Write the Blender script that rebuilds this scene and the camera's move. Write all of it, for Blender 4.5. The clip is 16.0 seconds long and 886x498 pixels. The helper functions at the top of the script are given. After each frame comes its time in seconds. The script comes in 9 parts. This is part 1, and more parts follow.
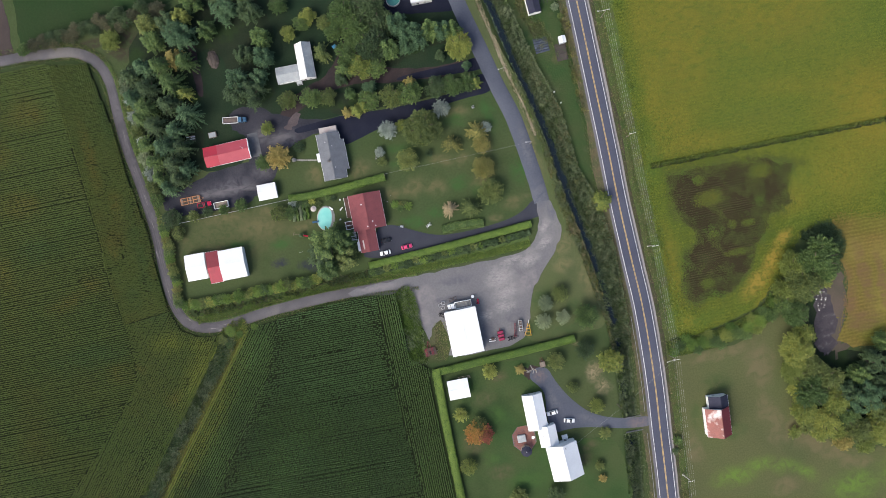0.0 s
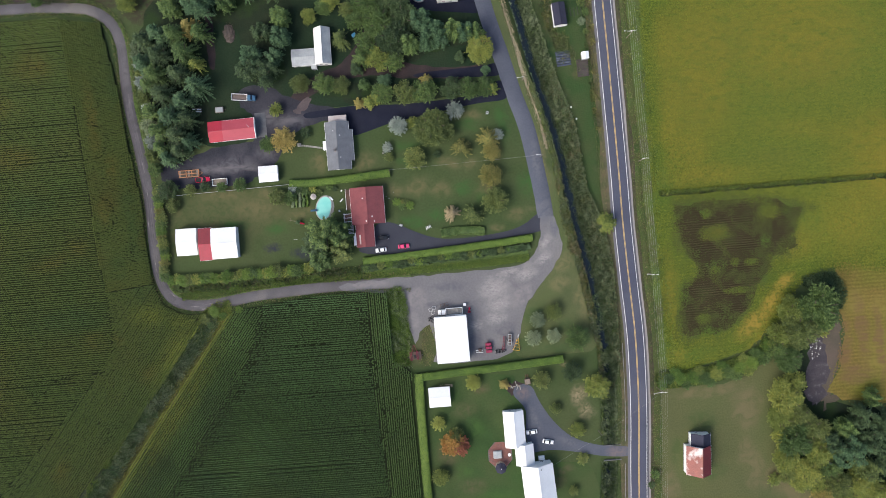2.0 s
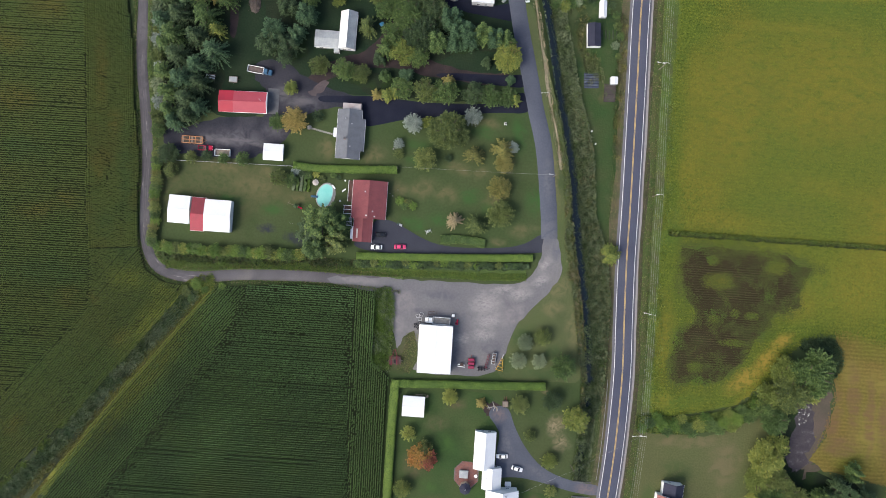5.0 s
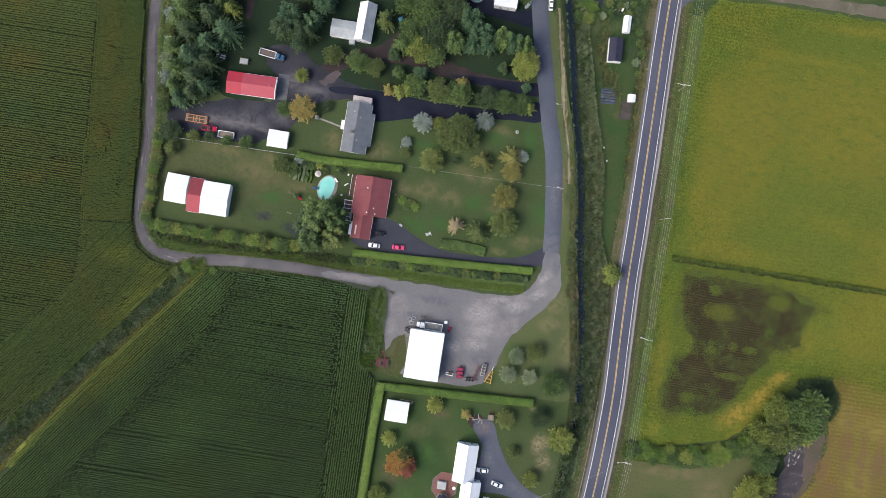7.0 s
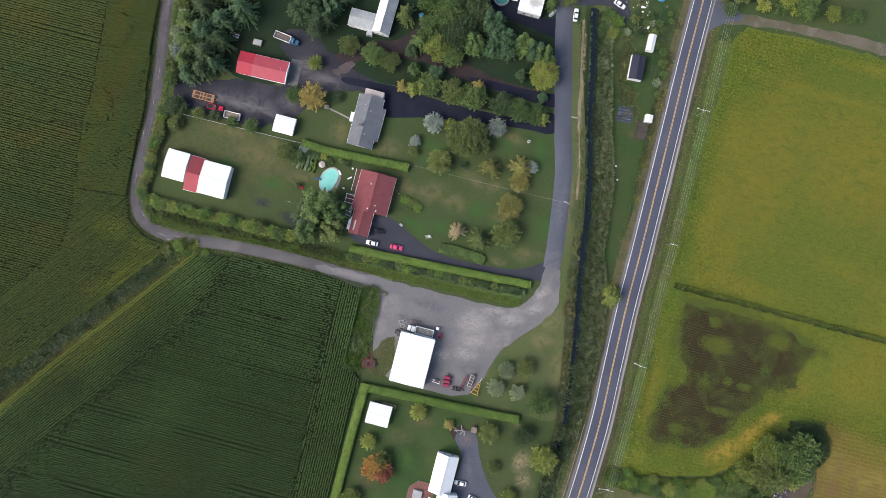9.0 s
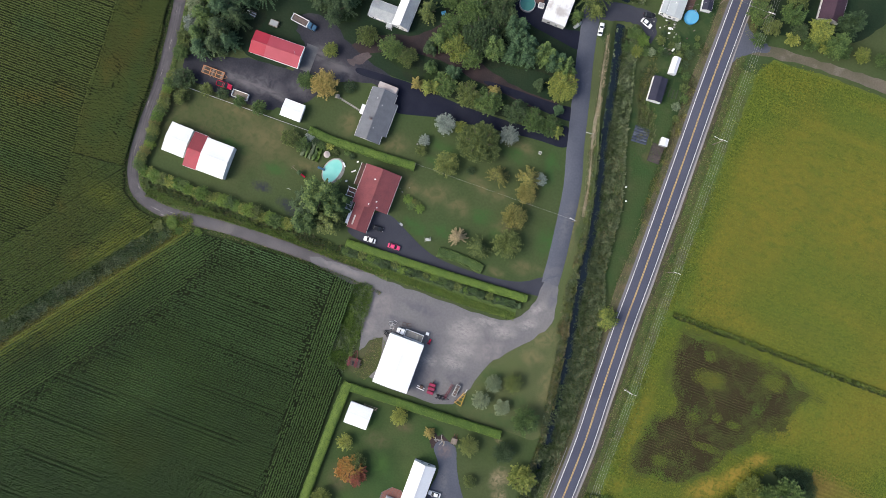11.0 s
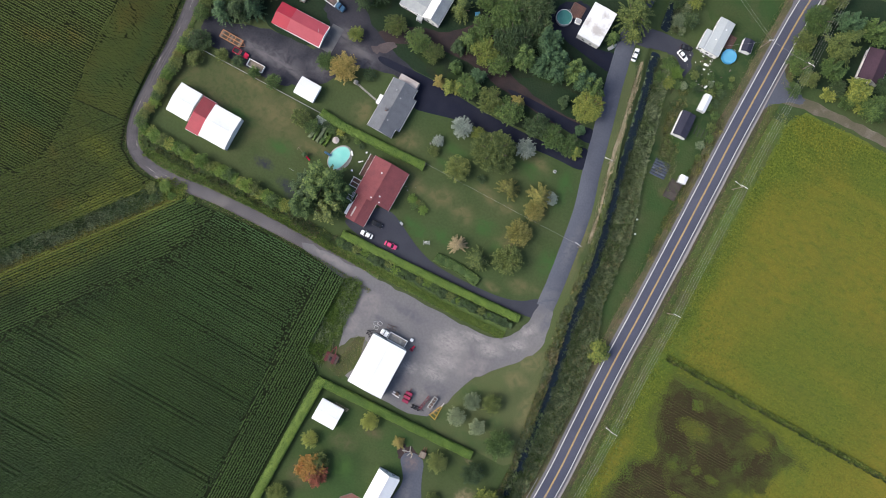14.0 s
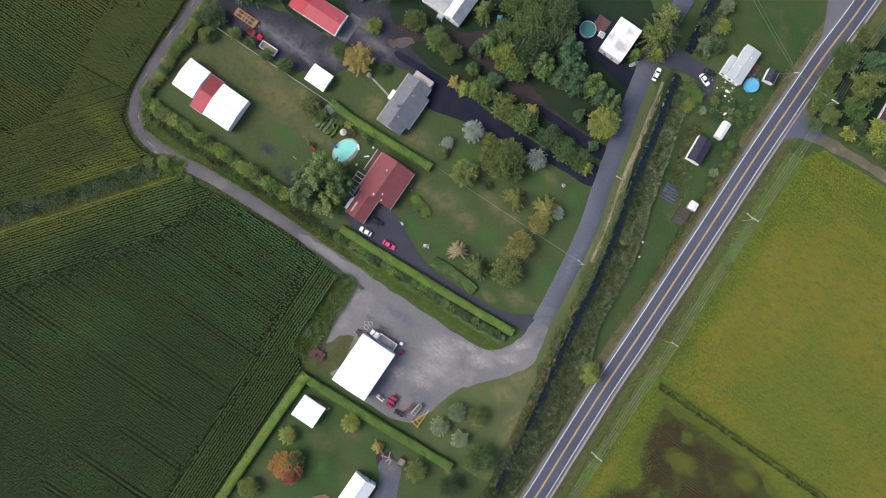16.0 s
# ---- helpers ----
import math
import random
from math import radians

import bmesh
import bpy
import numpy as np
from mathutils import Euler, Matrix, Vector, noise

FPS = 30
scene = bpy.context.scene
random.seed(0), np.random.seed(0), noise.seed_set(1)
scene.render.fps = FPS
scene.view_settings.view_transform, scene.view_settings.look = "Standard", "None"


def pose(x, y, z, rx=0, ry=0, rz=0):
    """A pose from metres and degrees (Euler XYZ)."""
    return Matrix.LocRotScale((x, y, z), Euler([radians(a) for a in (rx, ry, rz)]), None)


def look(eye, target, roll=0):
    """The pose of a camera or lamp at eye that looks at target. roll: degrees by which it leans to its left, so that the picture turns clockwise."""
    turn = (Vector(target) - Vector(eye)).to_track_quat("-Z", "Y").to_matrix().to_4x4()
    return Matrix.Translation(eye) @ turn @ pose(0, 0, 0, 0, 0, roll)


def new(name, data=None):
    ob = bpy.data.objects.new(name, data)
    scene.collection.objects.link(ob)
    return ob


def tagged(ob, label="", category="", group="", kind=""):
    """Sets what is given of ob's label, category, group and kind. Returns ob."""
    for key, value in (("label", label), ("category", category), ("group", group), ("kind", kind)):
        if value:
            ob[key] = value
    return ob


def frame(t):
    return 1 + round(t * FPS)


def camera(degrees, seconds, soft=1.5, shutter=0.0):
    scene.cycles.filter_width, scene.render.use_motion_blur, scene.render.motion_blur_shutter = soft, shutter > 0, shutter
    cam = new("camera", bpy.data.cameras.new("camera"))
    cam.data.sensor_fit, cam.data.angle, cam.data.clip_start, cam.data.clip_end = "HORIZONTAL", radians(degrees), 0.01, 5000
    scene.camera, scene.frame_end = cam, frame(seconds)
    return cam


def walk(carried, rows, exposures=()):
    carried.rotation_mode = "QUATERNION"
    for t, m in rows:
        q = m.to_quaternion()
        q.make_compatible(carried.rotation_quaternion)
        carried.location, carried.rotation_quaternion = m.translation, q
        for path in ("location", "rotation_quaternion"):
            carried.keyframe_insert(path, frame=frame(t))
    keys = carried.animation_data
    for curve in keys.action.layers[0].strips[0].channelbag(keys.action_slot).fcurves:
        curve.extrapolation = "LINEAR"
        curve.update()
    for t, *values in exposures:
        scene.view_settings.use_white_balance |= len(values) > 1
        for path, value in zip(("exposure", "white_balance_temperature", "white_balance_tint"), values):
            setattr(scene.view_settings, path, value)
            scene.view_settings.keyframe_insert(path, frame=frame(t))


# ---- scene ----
# ---- camera ----
cam = camera(70.0, 16.0, soft=0.8)
# seconds, eye x, y, z, then the turn about x, y and z in degrees
ROWS = [
    (0.0, 1.65, -0.53, 269.64, -1.238, 0.719, -11.174),
    (0.5, 1.05, -0.66, 268.16, -1.090, 0.564, -9.517),
    (1.0, 0.61, -0.67, 266.78, -0.975, 0.444, -7.838),
    (1.5, 0.32, -0.59, 265.46, -0.882, 0.354, -6.172),
    (2.0, 0.14, -0.47, 264.18, -0.801, 0.286, -4.545),
    (2.5, 0.04, -0.32, 262.91, -0.727, 0.236, -2.971),
    (3.0, 0.00, -0.16, 261.63, -0.656, 0.200, -1.457),
    (3.5, 0.00, -0.00, 260.32, -0.586, 0.173, -0.000),
    (4.0, 0.02, 0.16, 258.99, -0.516, 0.153, 1.404),
    (4.5, 0.05, 0.33, 257.63, -0.447, 0.138, 2.765),
    (5.0, 0.07, 0.49, 256.25, -0.380, 0.124, 4.093),
    (5.5, 0.08, 0.67, 254.84, -0.315, 0.110, 5.402),
    (6.0, 0.07, 0.86, 253.40, -0.254, 0.095, 6.704),
    (6.5, 0.03, 1.06, 251.95, -0.197, 0.076, 8.009),
    (7.0, -0.03, 1.27, 250.49, -0.145, 0.053, 9.328),
    (7.5, -0.12, 1.50, 249.03, -0.099, 0.025, 10.667),
    (8.0, -0.24, 1.73, 247.56, -0.056, -0.009, 12.034),
    (8.5, -0.38, 1.96, 246.09, -0.017, -0.050, 13.429),
    (9.0, -0.54, 2.19, 244.63, 0.020, -0.098, 14.852),
    (9.5, -0.73, 2.40, 243.17, 0.057, -0.155, 16.299),
    (10.0, -0.93, 2.58, 241.72, 0.097, -0.220, 17.767),
    (10.5, -1.14, 2.72, 240.27, 0.141, -0.294, 19.246),
    (11.0, -1.35, 2.81, 238.82, 0.192, -0.376, 20.727),
    (11.5, -1.58, 2.84, 237.37, 0.251, -0.466, 22.202),
    (12.0, -1.81, 2.81, 235.92, 0.318, -0.565, 23.659),
    (12.5, -2.04, 2.73, 234.46, 0.393, -0.670, 25.091),
    (13.0, -2.29, 2.60, 233.00, 0.472, -0.781, 26.491),
    (13.5, -2.55, 2.44, 231.53, 0.553, -0.896, 27.858),
    (14.0, -2.83, 2.29, 230.05, 0.625, -1.012, 29.195),
    (14.5, -3.16, 2.20, 228.58, 0.680, -1.128, 30.510),
    (15.0, -3.53, 2.23, 227.12, 0.701, -1.238, 31.825),
    (15.5, -3.98, 2.47, 225.69, 0.669, -1.339, 33.167),
    (16.0, -4.53, 3.03, 224.31, 0.559, -1.425, 34.581),
]
EXPOSURE = 0.72
walk(cam, [(t, pose(x, y, z, a, b, r)) for t, x, y, z, a, b, r in ROWS], exposures=((0.0, EXPOSURE), (16.0, EXPOSURE)))

# ---- light: a low sun behind thin cloud, open sky ----
SUN_AZIMUTH, SUN_HEIGHT = 236.0, 42.0  # compass degrees of the sun (0 is +y, 90 is +x) and its height
world = bpy.data.worlds.new("sky")
scene.world = world
world.use_nodes = True
wn = world.node_tree
sky = wn.nodes.new("ShaderNodeTexSky")
sky.sky_type, sky.sun_disc = "NISHITA", False
sky.sun_elevation, sky.sun_rotation = radians(SUN_HEIGHT), radians(SUN_AZIMUTH)
sky.air_density, sky.dust_density, sky.ozone_density = 0.85, 3.5, 1.0
wn.links.new(sky.outputs[0], wn.nodes["Background"].inputs[0])
wn.nodes["Background"].inputs[1].default_value = 0.15
lamp = bpy.data.lights.new("sun", "SUN")
lamp.energy, lamp.angle, lamp.color = 1.6, radians(42), (1.0, 0.98, 0.9)
sun = new("sun", lamp)
az, el = radians(SUN_AZIMUTH), radians(SUN_HEIGHT)
sun.matrix_world = look((300 * math.sin(az) * math.cos(el), 300 * math.cos(az) * math.cos(el), 300 * math.sin(el)), (0, 0, 0))

# ---- materials ----
def mat(name, colour, rough=0.8, other=None, scale=0.3, amount=0.5, fine=6.0, grain=0.25, bump=0.0, bump_scale=None,
        metal=0.0, per_object=0.0, per_island=0.0, spots=None, spot_scale=0.05, spot_at=0.58, spot_soft=0.1, translucent=0.0, gloss=0.3):
    """A node material: two colours mixed by a wide noise, fine grain in value, spots of a third colour, bump."""
    m = bpy.data.materials.new(name)
    m.use_nodes = True
    nt = m.node_tree
    bsdf = nt.nodes["Principled BSDF"]
    bsdf.inputs["Roughness"].default_value = rough
    bsdf.inputs["Metallic"].default_value = metal
    bsdf.inputs["Specular IOR Level"].default_value = gloss
    geo = nt.nodes.new("ShaderNodeNewGeometry")

    def noise_fac(s, detail=4.0, lo=0.35, hi=0.65):
        n = nt.nodes.new("ShaderNodeTexNoise")
        n.inputs["Scale"].default_value, n.inputs["Detail"].default_value = s, detail
        nt.links.new(geo.outputs["Position"], n.inputs["Vector"])
        r = nt.nodes.new("ShaderNodeMapRange")
        r.inputs["From Min"].default_value, r.inputs["From Max"].default_value = lo, hi
        nt.links.new(n.outputs["Fac"], r.inputs["Value"])
        return r.outputs["Result"]

    def mixed(fac, a, b, kind="MIX"):
        x = nt.nodes.new("ShaderNodeMix")
        x.data_type, x.blend_type = "RGBA", kind
        for sock, v in ((x.inputs["Factor"], fac), (x.inputs["A"], a), (x.inputs["B"], b)):
            if isinstance(v, bpy.types.NodeSocket):
                nt.links.new(v, sock)
            else:
                sock.default_value = v if isinstance(v, float) else (*v, 1.0)
        return x.outputs["Result"]

    def scaled(fac, k):
        x = nt.nodes.new("ShaderNodeMath")
        x.operation = "MULTIPLY"
        nt.links.new(fac, x.inputs[0])
        x.inputs[1].default_value = k
        return x.outputs[0]

    other = other or tuple(c * 0.6 for c in colour)
    col = mixed(scaled(noise_fac(scale), amount), colour, other)
    if spots:
        col = mixed(noise_fac(spot_scale, 5.0, spot_at, spot_at + spot_soft), col, spots)
    if grain:
        col = mixed(scaled(noise_fac(fine, 3.0), grain), col, tuple(c * 0.35 for c in colour))
    for amount_of, source in ((per_object, "object"), (per_island, "island")):
        if amount_of:
            if source == "object":
                rnd = nt.nodes.new("ShaderNodeObjectInfo").outputs["Random"]
            else:
                rnd = geo.outputs["Random Per Island"]
            hsv = nt.nodes.new("ShaderNodeHueSaturation")
            r = nt.nodes.new("ShaderNodeMapRange")
            r.inputs["To Min"].default_value, r.inputs["To Max"].default_value = 1.0 - amount_of, 1.0 + amount_of
            nt.links.new(rnd, r.inputs["Value"])
            nt.links.new(r.outputs["Result"], hsv.inputs["Value"])
            h = nt.nodes.new("ShaderNodeMapRange")
            h.inputs["To Min"].default_value, h.inputs["To Max"].default_value = 0.5 + 0.05 * amount_of, 0.5 - 0.05 * amount_of
            nt.links.new(rnd, h.inputs["Value"])
            nt.links.new(h.outputs["Result"], hsv.inputs["Hue"])
            nt.links.new(col, hsv.inputs["Color"])
            col = hsv.outputs["Color"]
    nt.links.new(col, bsdf.inputs["Base Color"])
    if bump:
        b = nt.nodes.new("ShaderNodeBump")
        b.inputs["Strength"].default_value, b.inputs["Distance"].default_value = 1.0, bump
        nt.links.new(noise_fac(bump_scale or fine, 4.0, 0.2, 0.8), b.inputs["Height"])
        nt.links.new(b.outputs["Normal"], bsdf.inputs["Normal"])
    if translucent:
        t = nt.nodes.new("ShaderNodeBsdfTranslucent")
        nt.links.new(col, t.inputs["Color"])
        mx = nt.nodes.new("ShaderNodeMixShader")
        mx.inputs[0].default_value = translucent
        nt.links.new(bsdf.outputs[0], mx.inputs[1])
        nt.links.new(t.outputs[0], mx.inputs[2])
        nt.links.new(mx.outputs[0], nt.nodes["Material Output"].inputs["Surface"])
    return m


def striped(m, spacing, angle, darker=0.7):
    """Adds straight rows to a material: darker furrows at that spacing, running at that angle."""
    nt = m.node_tree
    bsdf = nt.nodes["Principled BSDF"]
    geo = nt.nodes.new("ShaderNodeNewGeometry")
    mp = nt.nodes.new("ShaderNodeMapping")
    mp.inputs["Rotation"].default_value = (0, 0, radians(-angle))
    nt.links.new(geo.outputs["Position"], mp.inputs["Vector"])
    w = nt.nodes.new("ShaderNodeTexWave")
    w.bands_direction = "Y"
    w.inputs["Scale"].default_value = 0.314 / spacing
    w.inputs["Distortion"].default_value, w.inputs["Detail"].default_value, w.inputs["Detail Scale"].default_value = 2.5, 2.0, 0.6
    nt.links.new(mp.outputs[0], w.inputs["Vector"])
    old = bsdf.inputs["Base Color"].links[0].from_socket
    x = nt.nodes.new("ShaderNodeMix")
    x.data_type, x.blend_type = "RGBA", "MULTIPLY"
    nt.links.new(w.outputs["Fac"], x.inputs["Factor"])
    nt.links.new(old, x.inputs["A"])
    x.inputs["B"].default_value = (darker, darker, darker, 1)
    nt.links.new(x.outputs["Result"], bsdf.inputs["Base Color"])
    return m


def patched(m, colour, places, ragged=3.0, scale=0.12, blotch=0.25, strength=0.9, core=0.35, stretch=None):
    """Soft-edged patches of another colour on a ground material: places are (x, y, radius along, radius across, turn)."""
    nt = m.node_tree
    bsdf = nt.nodes["Principled BSDF"]
    pos = nt.nodes.new("ShaderNodeNewGeometry").outputs["Position"]

    def math_node(kind, a, b):
        x = nt.nodes.new("ShaderNodeMath")
        x.operation = kind
        for sock, v in zip(x.inputs, (a, b)):
            if isinstance(v, bpy.types.NodeSocket):
                nt.links.new(v, sock)
            else:
                sock.default_value = v
        return x.outputs[0]

    wob = nt.nodes.new("ShaderNodeTexNoise")
    wob.inputs["Scale"].default_value, wob.inputs["Detail"].default_value = scale, 4.0
    nt.links.new(pos, wob.inputs["Vector"])
    off = nt.nodes.new("ShaderNodeVectorMath")
    off.operation = "MULTIPLY_ADD"
    nt.links.new(wob.outputs["Color"], off.inputs[0])
    off.inputs[1].default_value = (ragged * 2, ragged * 2, 0)
    shifted = nt.nodes.new("ShaderNodeVectorMath")
    shifted.operation = "SUBTRACT"
    nt.links.new(pos, off.inputs[2])
    nt.links.new(off.outputs[0], shifted.inputs[0])
    shifted.inputs[1].default_value = (ragged, ragged, 0)
    total = None
    for x, y, rx, ry, turn in places:
        mp = nt.nodes.new("ShaderNodeMapping")
        mp.vector_type = "TEXTURE"
        mp.inputs["Location"].default_value = (x, y, 0)
        mp.inputs["Rotation"].default_value = (0, 0, radians(turn))
        mp.inputs["Scale"].default_value = (rx, ry, 10000.0)
        nt.links.new(shifted.outputs[0], mp.inputs["Vector"])
        ln = nt.nodes.new("ShaderNodeVectorMath")
        ln.operation = "LENGTH"
        nt.links.new(mp.outputs[0], ln.inputs[0])
        r = nt.nodes.new("ShaderNodeMapRange")
        r.interpolation_type = "SMOOTHSTEP"
        r.inputs["From Min"].default_value, r.inputs["From Max"].default_value = 1.0, core
        nt.links.new(ln.outputs["Value"], r.inputs["Value"])
        total = r.outputs[0] if total is None else math_node("MAXIMUM", total, r.outputs[0])
    n = nt.nodes.new("ShaderNodeTexNoise")
    n.inputs["Scale"].default_value, n.inputs["Detail"].default_value, n.inputs["Distortion"].default_value = blotch, 5.0, 0.8
    if stretch:
        mp = nt.nodes.new("ShaderNodeMapping")
        mp.inputs["Rotation"].default_value = (0, 0, radians(-stretch[0]))
        mp.inputs["Scale"].default_value = (1.0 / stretch[1], 1.0, 1.0)
        nt.links.new(pos, mp.inputs["Vector"])
        nt.links.new(mp.outputs[0], n.inputs["Vector"])
    else:
        nt.links.new(pos, n.inputs["Vector"])
    r = nt.nodes.new("ShaderNodeMapRange")
    r.inputs["From Min"].default_value, r.inputs["From Max"].default_value = 0.32, 0.6
    r.inputs["To Min"].default_value = 0.15
    nt.links.new(n.outputs["Fac"], r.inputs["Value"])
    fac = math_node("MULTIPLY", math_node("MULTIPLY", total, r.outputs[0]), strength)
    sock = bsdf.inputs["Base Color"]
    old = sock.links[0].from_socket
    x = nt.nodes.new("ShaderNodeMix")
    x.data_type = "RGBA"
    nt.links.new(fac, x.inputs["Factor"])
    nt.links.new(old, x.inputs["A"])
    x.inputs["B"].default_value = (*colour, 1.0)
    nt.links.new(x.outputs["Result"], sock)
    for node in nt.nodes:  # the same colour shows through thin leaves
        if node.type == "BSDF_TRANSLUCENT":
            nt.links.new(x.outputs["Result"], node.inputs["Color"])
    return m


GRASS = mat("mown grass", (0.047, 0.073, 0.028), 0.95, (0.068, 0.08, 0.035), 0.03, 0.8, 1.2, 0.18, 0.05, 3.0, spots=(0.037, 0.064, 0.022), spot_scale=0.06, spot_at=0.5, spot_soft=0.25, gloss=0.08)
patched(GRASS, (0.082, 0.083, 0.038), [(-88, 18, 32, 15, -4), (-112, 14, 8, 18, 0)], 3.0, 0.12, 0.5, 0.8, 0.4)
patched(GRASS, (0.112, 0.104, 0.05), [(-98, 13, 7, 3, 0), (-72, 24, 10, 4, -15), (-92, 26, 16, 5, 0), (-78, 19, 16, 7, -10), (-60, 15, 9, 5, 0), (-50, 36, 5, 7, 0), (19, 20, 7, 5, 0), (-10.4, 23, 10, 6, 20), (-0.7, 21.1, 8, 6, 10), (-19.7, 22.3, 6, 5, 0), (3.9, 31.2, 8, 4, -15), (-31, 35.1, 7, 5, 20), (31.9, 8.2, 9, 3.5, 10), (24.2, 37.4, 4, 8, 0), (13.7, 50.7, 9, 3.5, 0), (21.4, 4, 5, 2.5, 0), (12.9, 30.8, 5, 4, 0)], 3.0, 0.12, 0.3, 0.92, 0.1)
patched(GRASS, (0.038, 0.092, 0.026), [(-14, 8, 6, 3, -20), (-3, 10, 8, 4, 0), (13, 47, 8, 4, 0), (-88, 12, 10, 4, 0), (-70, 10, 8, 4, 0), (9, 21.1, 7, 5, 0), (27.3, 46.8, 3.5, 11, 8), (35.4, 20.7, 6, 8, 0), (-12.8, 39.4, 8, 4, 0), (-11.6, 7.9, 6, 4, -20), (17.1, 16.4, 5, 4, 0), (-14.7, 33.5, 5, 3, 0)], 2.5, 0.15, 0.25, 0.8, 0.1)
patched(GRASS, (0.24, 0.19, 0.12), [(50.5, -69.5, 5.5, 6.5, -20), (53, -76, 5, 5, 0), (45.2, -56.4, 2.4, 2.0, 0)], 2.4, 0.3, 0.6, 0.85, 0.0)
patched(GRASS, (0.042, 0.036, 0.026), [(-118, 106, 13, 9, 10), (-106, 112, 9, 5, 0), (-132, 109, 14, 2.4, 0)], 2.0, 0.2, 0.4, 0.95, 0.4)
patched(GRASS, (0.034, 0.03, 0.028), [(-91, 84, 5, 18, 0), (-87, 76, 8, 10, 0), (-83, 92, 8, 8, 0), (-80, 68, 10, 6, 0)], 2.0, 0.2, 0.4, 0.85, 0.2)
patched(GRASS, (0.022, 0.048, 0.018), [(52, 104, 10, 9, 0), (58, 112, 9, 10, 0), (62, 126, 8, 12, 0), (50, 126, 6, 4, 0)], 2.0, 0.2, 0.4, 0.9, 0.3)
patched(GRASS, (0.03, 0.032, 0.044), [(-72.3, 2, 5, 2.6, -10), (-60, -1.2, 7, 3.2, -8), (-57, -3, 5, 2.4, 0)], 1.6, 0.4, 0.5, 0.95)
LUSH = mat("lush lawn", (0.034, 0.066, 0.022), 0.95, (0.052, 0.068, 0.027), 0.08, 0.9, 1.5, 0.2, 0.05, spots=(0.068, 0.076, 0.036), spot_scale=0.1, spot_at=0.56, spot_soft=0.2, gloss=0.08)
patched(LUSH, (0.078, 0.072, 0.036), [(50, 83, 4, 8, 10), (53, 78, 5, 4, 0), (63, 100, 4, 6, -10), (58, 104, 5, 3, 0), (66, 80, 1.8, 12, 0), (60, 64, 3, 3, 0)], 1.6, 0.3, 0.6, 0.85)
patched(LUSH, (0.022, 0.046, 0.018), [(52, 94, 9, 6, 0), (60, 96, 8, 6, 0), (49, 76, 3, 8, 10), (64, 84, 3, 6, 0)], 1.8, 0.3, 0.5, 0.85)
GARDEN = mat("green garden lawn", (0.038, 0.072, 0.024), 0.95, (0.06, 0.078, 0.031), 0.06, 0.85, 1.5, 0.18, 0.05, spots=(0.028, 0.052, 0.018), spot_scale=0.05, spot_at=0.52, spot_soft=0.25, gloss=0.08)
patched(GARDEN, (0.1, 0.078, 0.046), [(2, -72, 7, 5, 10), (10, -64, 5, 3, 0), (-8, -88, 4, 6, 0), (3, -104, 9, 5, 0), (42, -100, 6, 3, 0), (-6, -92, 6, 4, 0), (38, -106, 7, 4, 20), (30, -66, 4, 3, 0)], 2.5, 0.18, 0.35, 0.65, 0.1)
patched(GARDEN, (0.05, 0.098, 0.026), [(6, -80, 7, 6, 0), (14, -110, 12, 5, 0), (38, -98, 8, 4, 0), (-4, -66, 6, 4, 0), (0, -98, 6, 4, 0)], 2.5, 0.15, 0.3, 0.75, 0.1)
VERGE = mat("weedy olive verge", (0.07, 0.1, 0.032), 0.95, (0.088, 0.085, 0.038), 0.12, 0.95, 2.0, 0.3, 0.08, spots=(0.055, 0.088, 0.028), spot_scale=0.2, spot_at=0.5, spot_soft=0.2, gloss=0.1)
LUSH_LIME = mat("lush lime grass", (0.078, 0.122, 0.026), 0.95, (0.084, 0.1, 0.028), 0.1, 0.95, 2.0, 0.35, 0.05, spots=(0.085, 0.088, 0.04), spot_scale=0.1, spot_at=0.52, spot_soft=0.2)
LIME_GRASS = mat("yellow green rank grass", (0.29, 0.29, 0.05), 0.9, (0.18, 0.21, 0.04), 0.3, 0.9, 2.0, 0.3, 0.06)
DRAIN_FLOOR = mat("dark rank grass", (0.036, 0.052, 0.028), 0.95, (0.055, 0.068, 0.036), 0.3, 0.9, 2.0, 0.4, 0.08)
patched(DRAIN_FLOOR, (0.1, 0.13, 0.036), [(-98, -27, 10, 6, 45), (-124, -54, 40, 1.8, 54)], 1.2, 0.3, 0.5, 0.85, 0.1)
STRAW_GRASS = mat("bleached straw grass", (0.34, 0.285, 0.2), 0.95, (0.26, 0.22, 0.15), 0.25, 0.9, 2.0, 0.2, 0.04, spots=(0.17, 0.15, 0.09), spot_scale=0.1, spot_at=0.58, spot_soft=0.2)
ROUGH_GRASS = mat("rough green grass", (0.088, 0.135, 0.036), 0.95, (0.064, 0.1, 0.03), 0.4, 0.8, 3.0, 0.35, 0.1, 3.0)
GOLD_PLACES = [(132, 98, 40, 3.4, -2), (97, 77.5, 6, 1.8, 0), (114, 93, 4, 2.4, 0), (98, 40, 8, 40, 0), (104, 30, 12, 24, 10), (112, 18, 30, 8, 0), (150, 34, 30, 7, -10), (168, -6, 28, 20, 0), (146, -14, 12, 9, 0), (150, 112, 34, 5, 0),
               (97, 72, 9, 20, 0), (128, -52, 11, 5, 30), (93, -56, 8, 6, 0), (92, -30, 5, 26, 0), (185, 10, 20, 24, 0)]
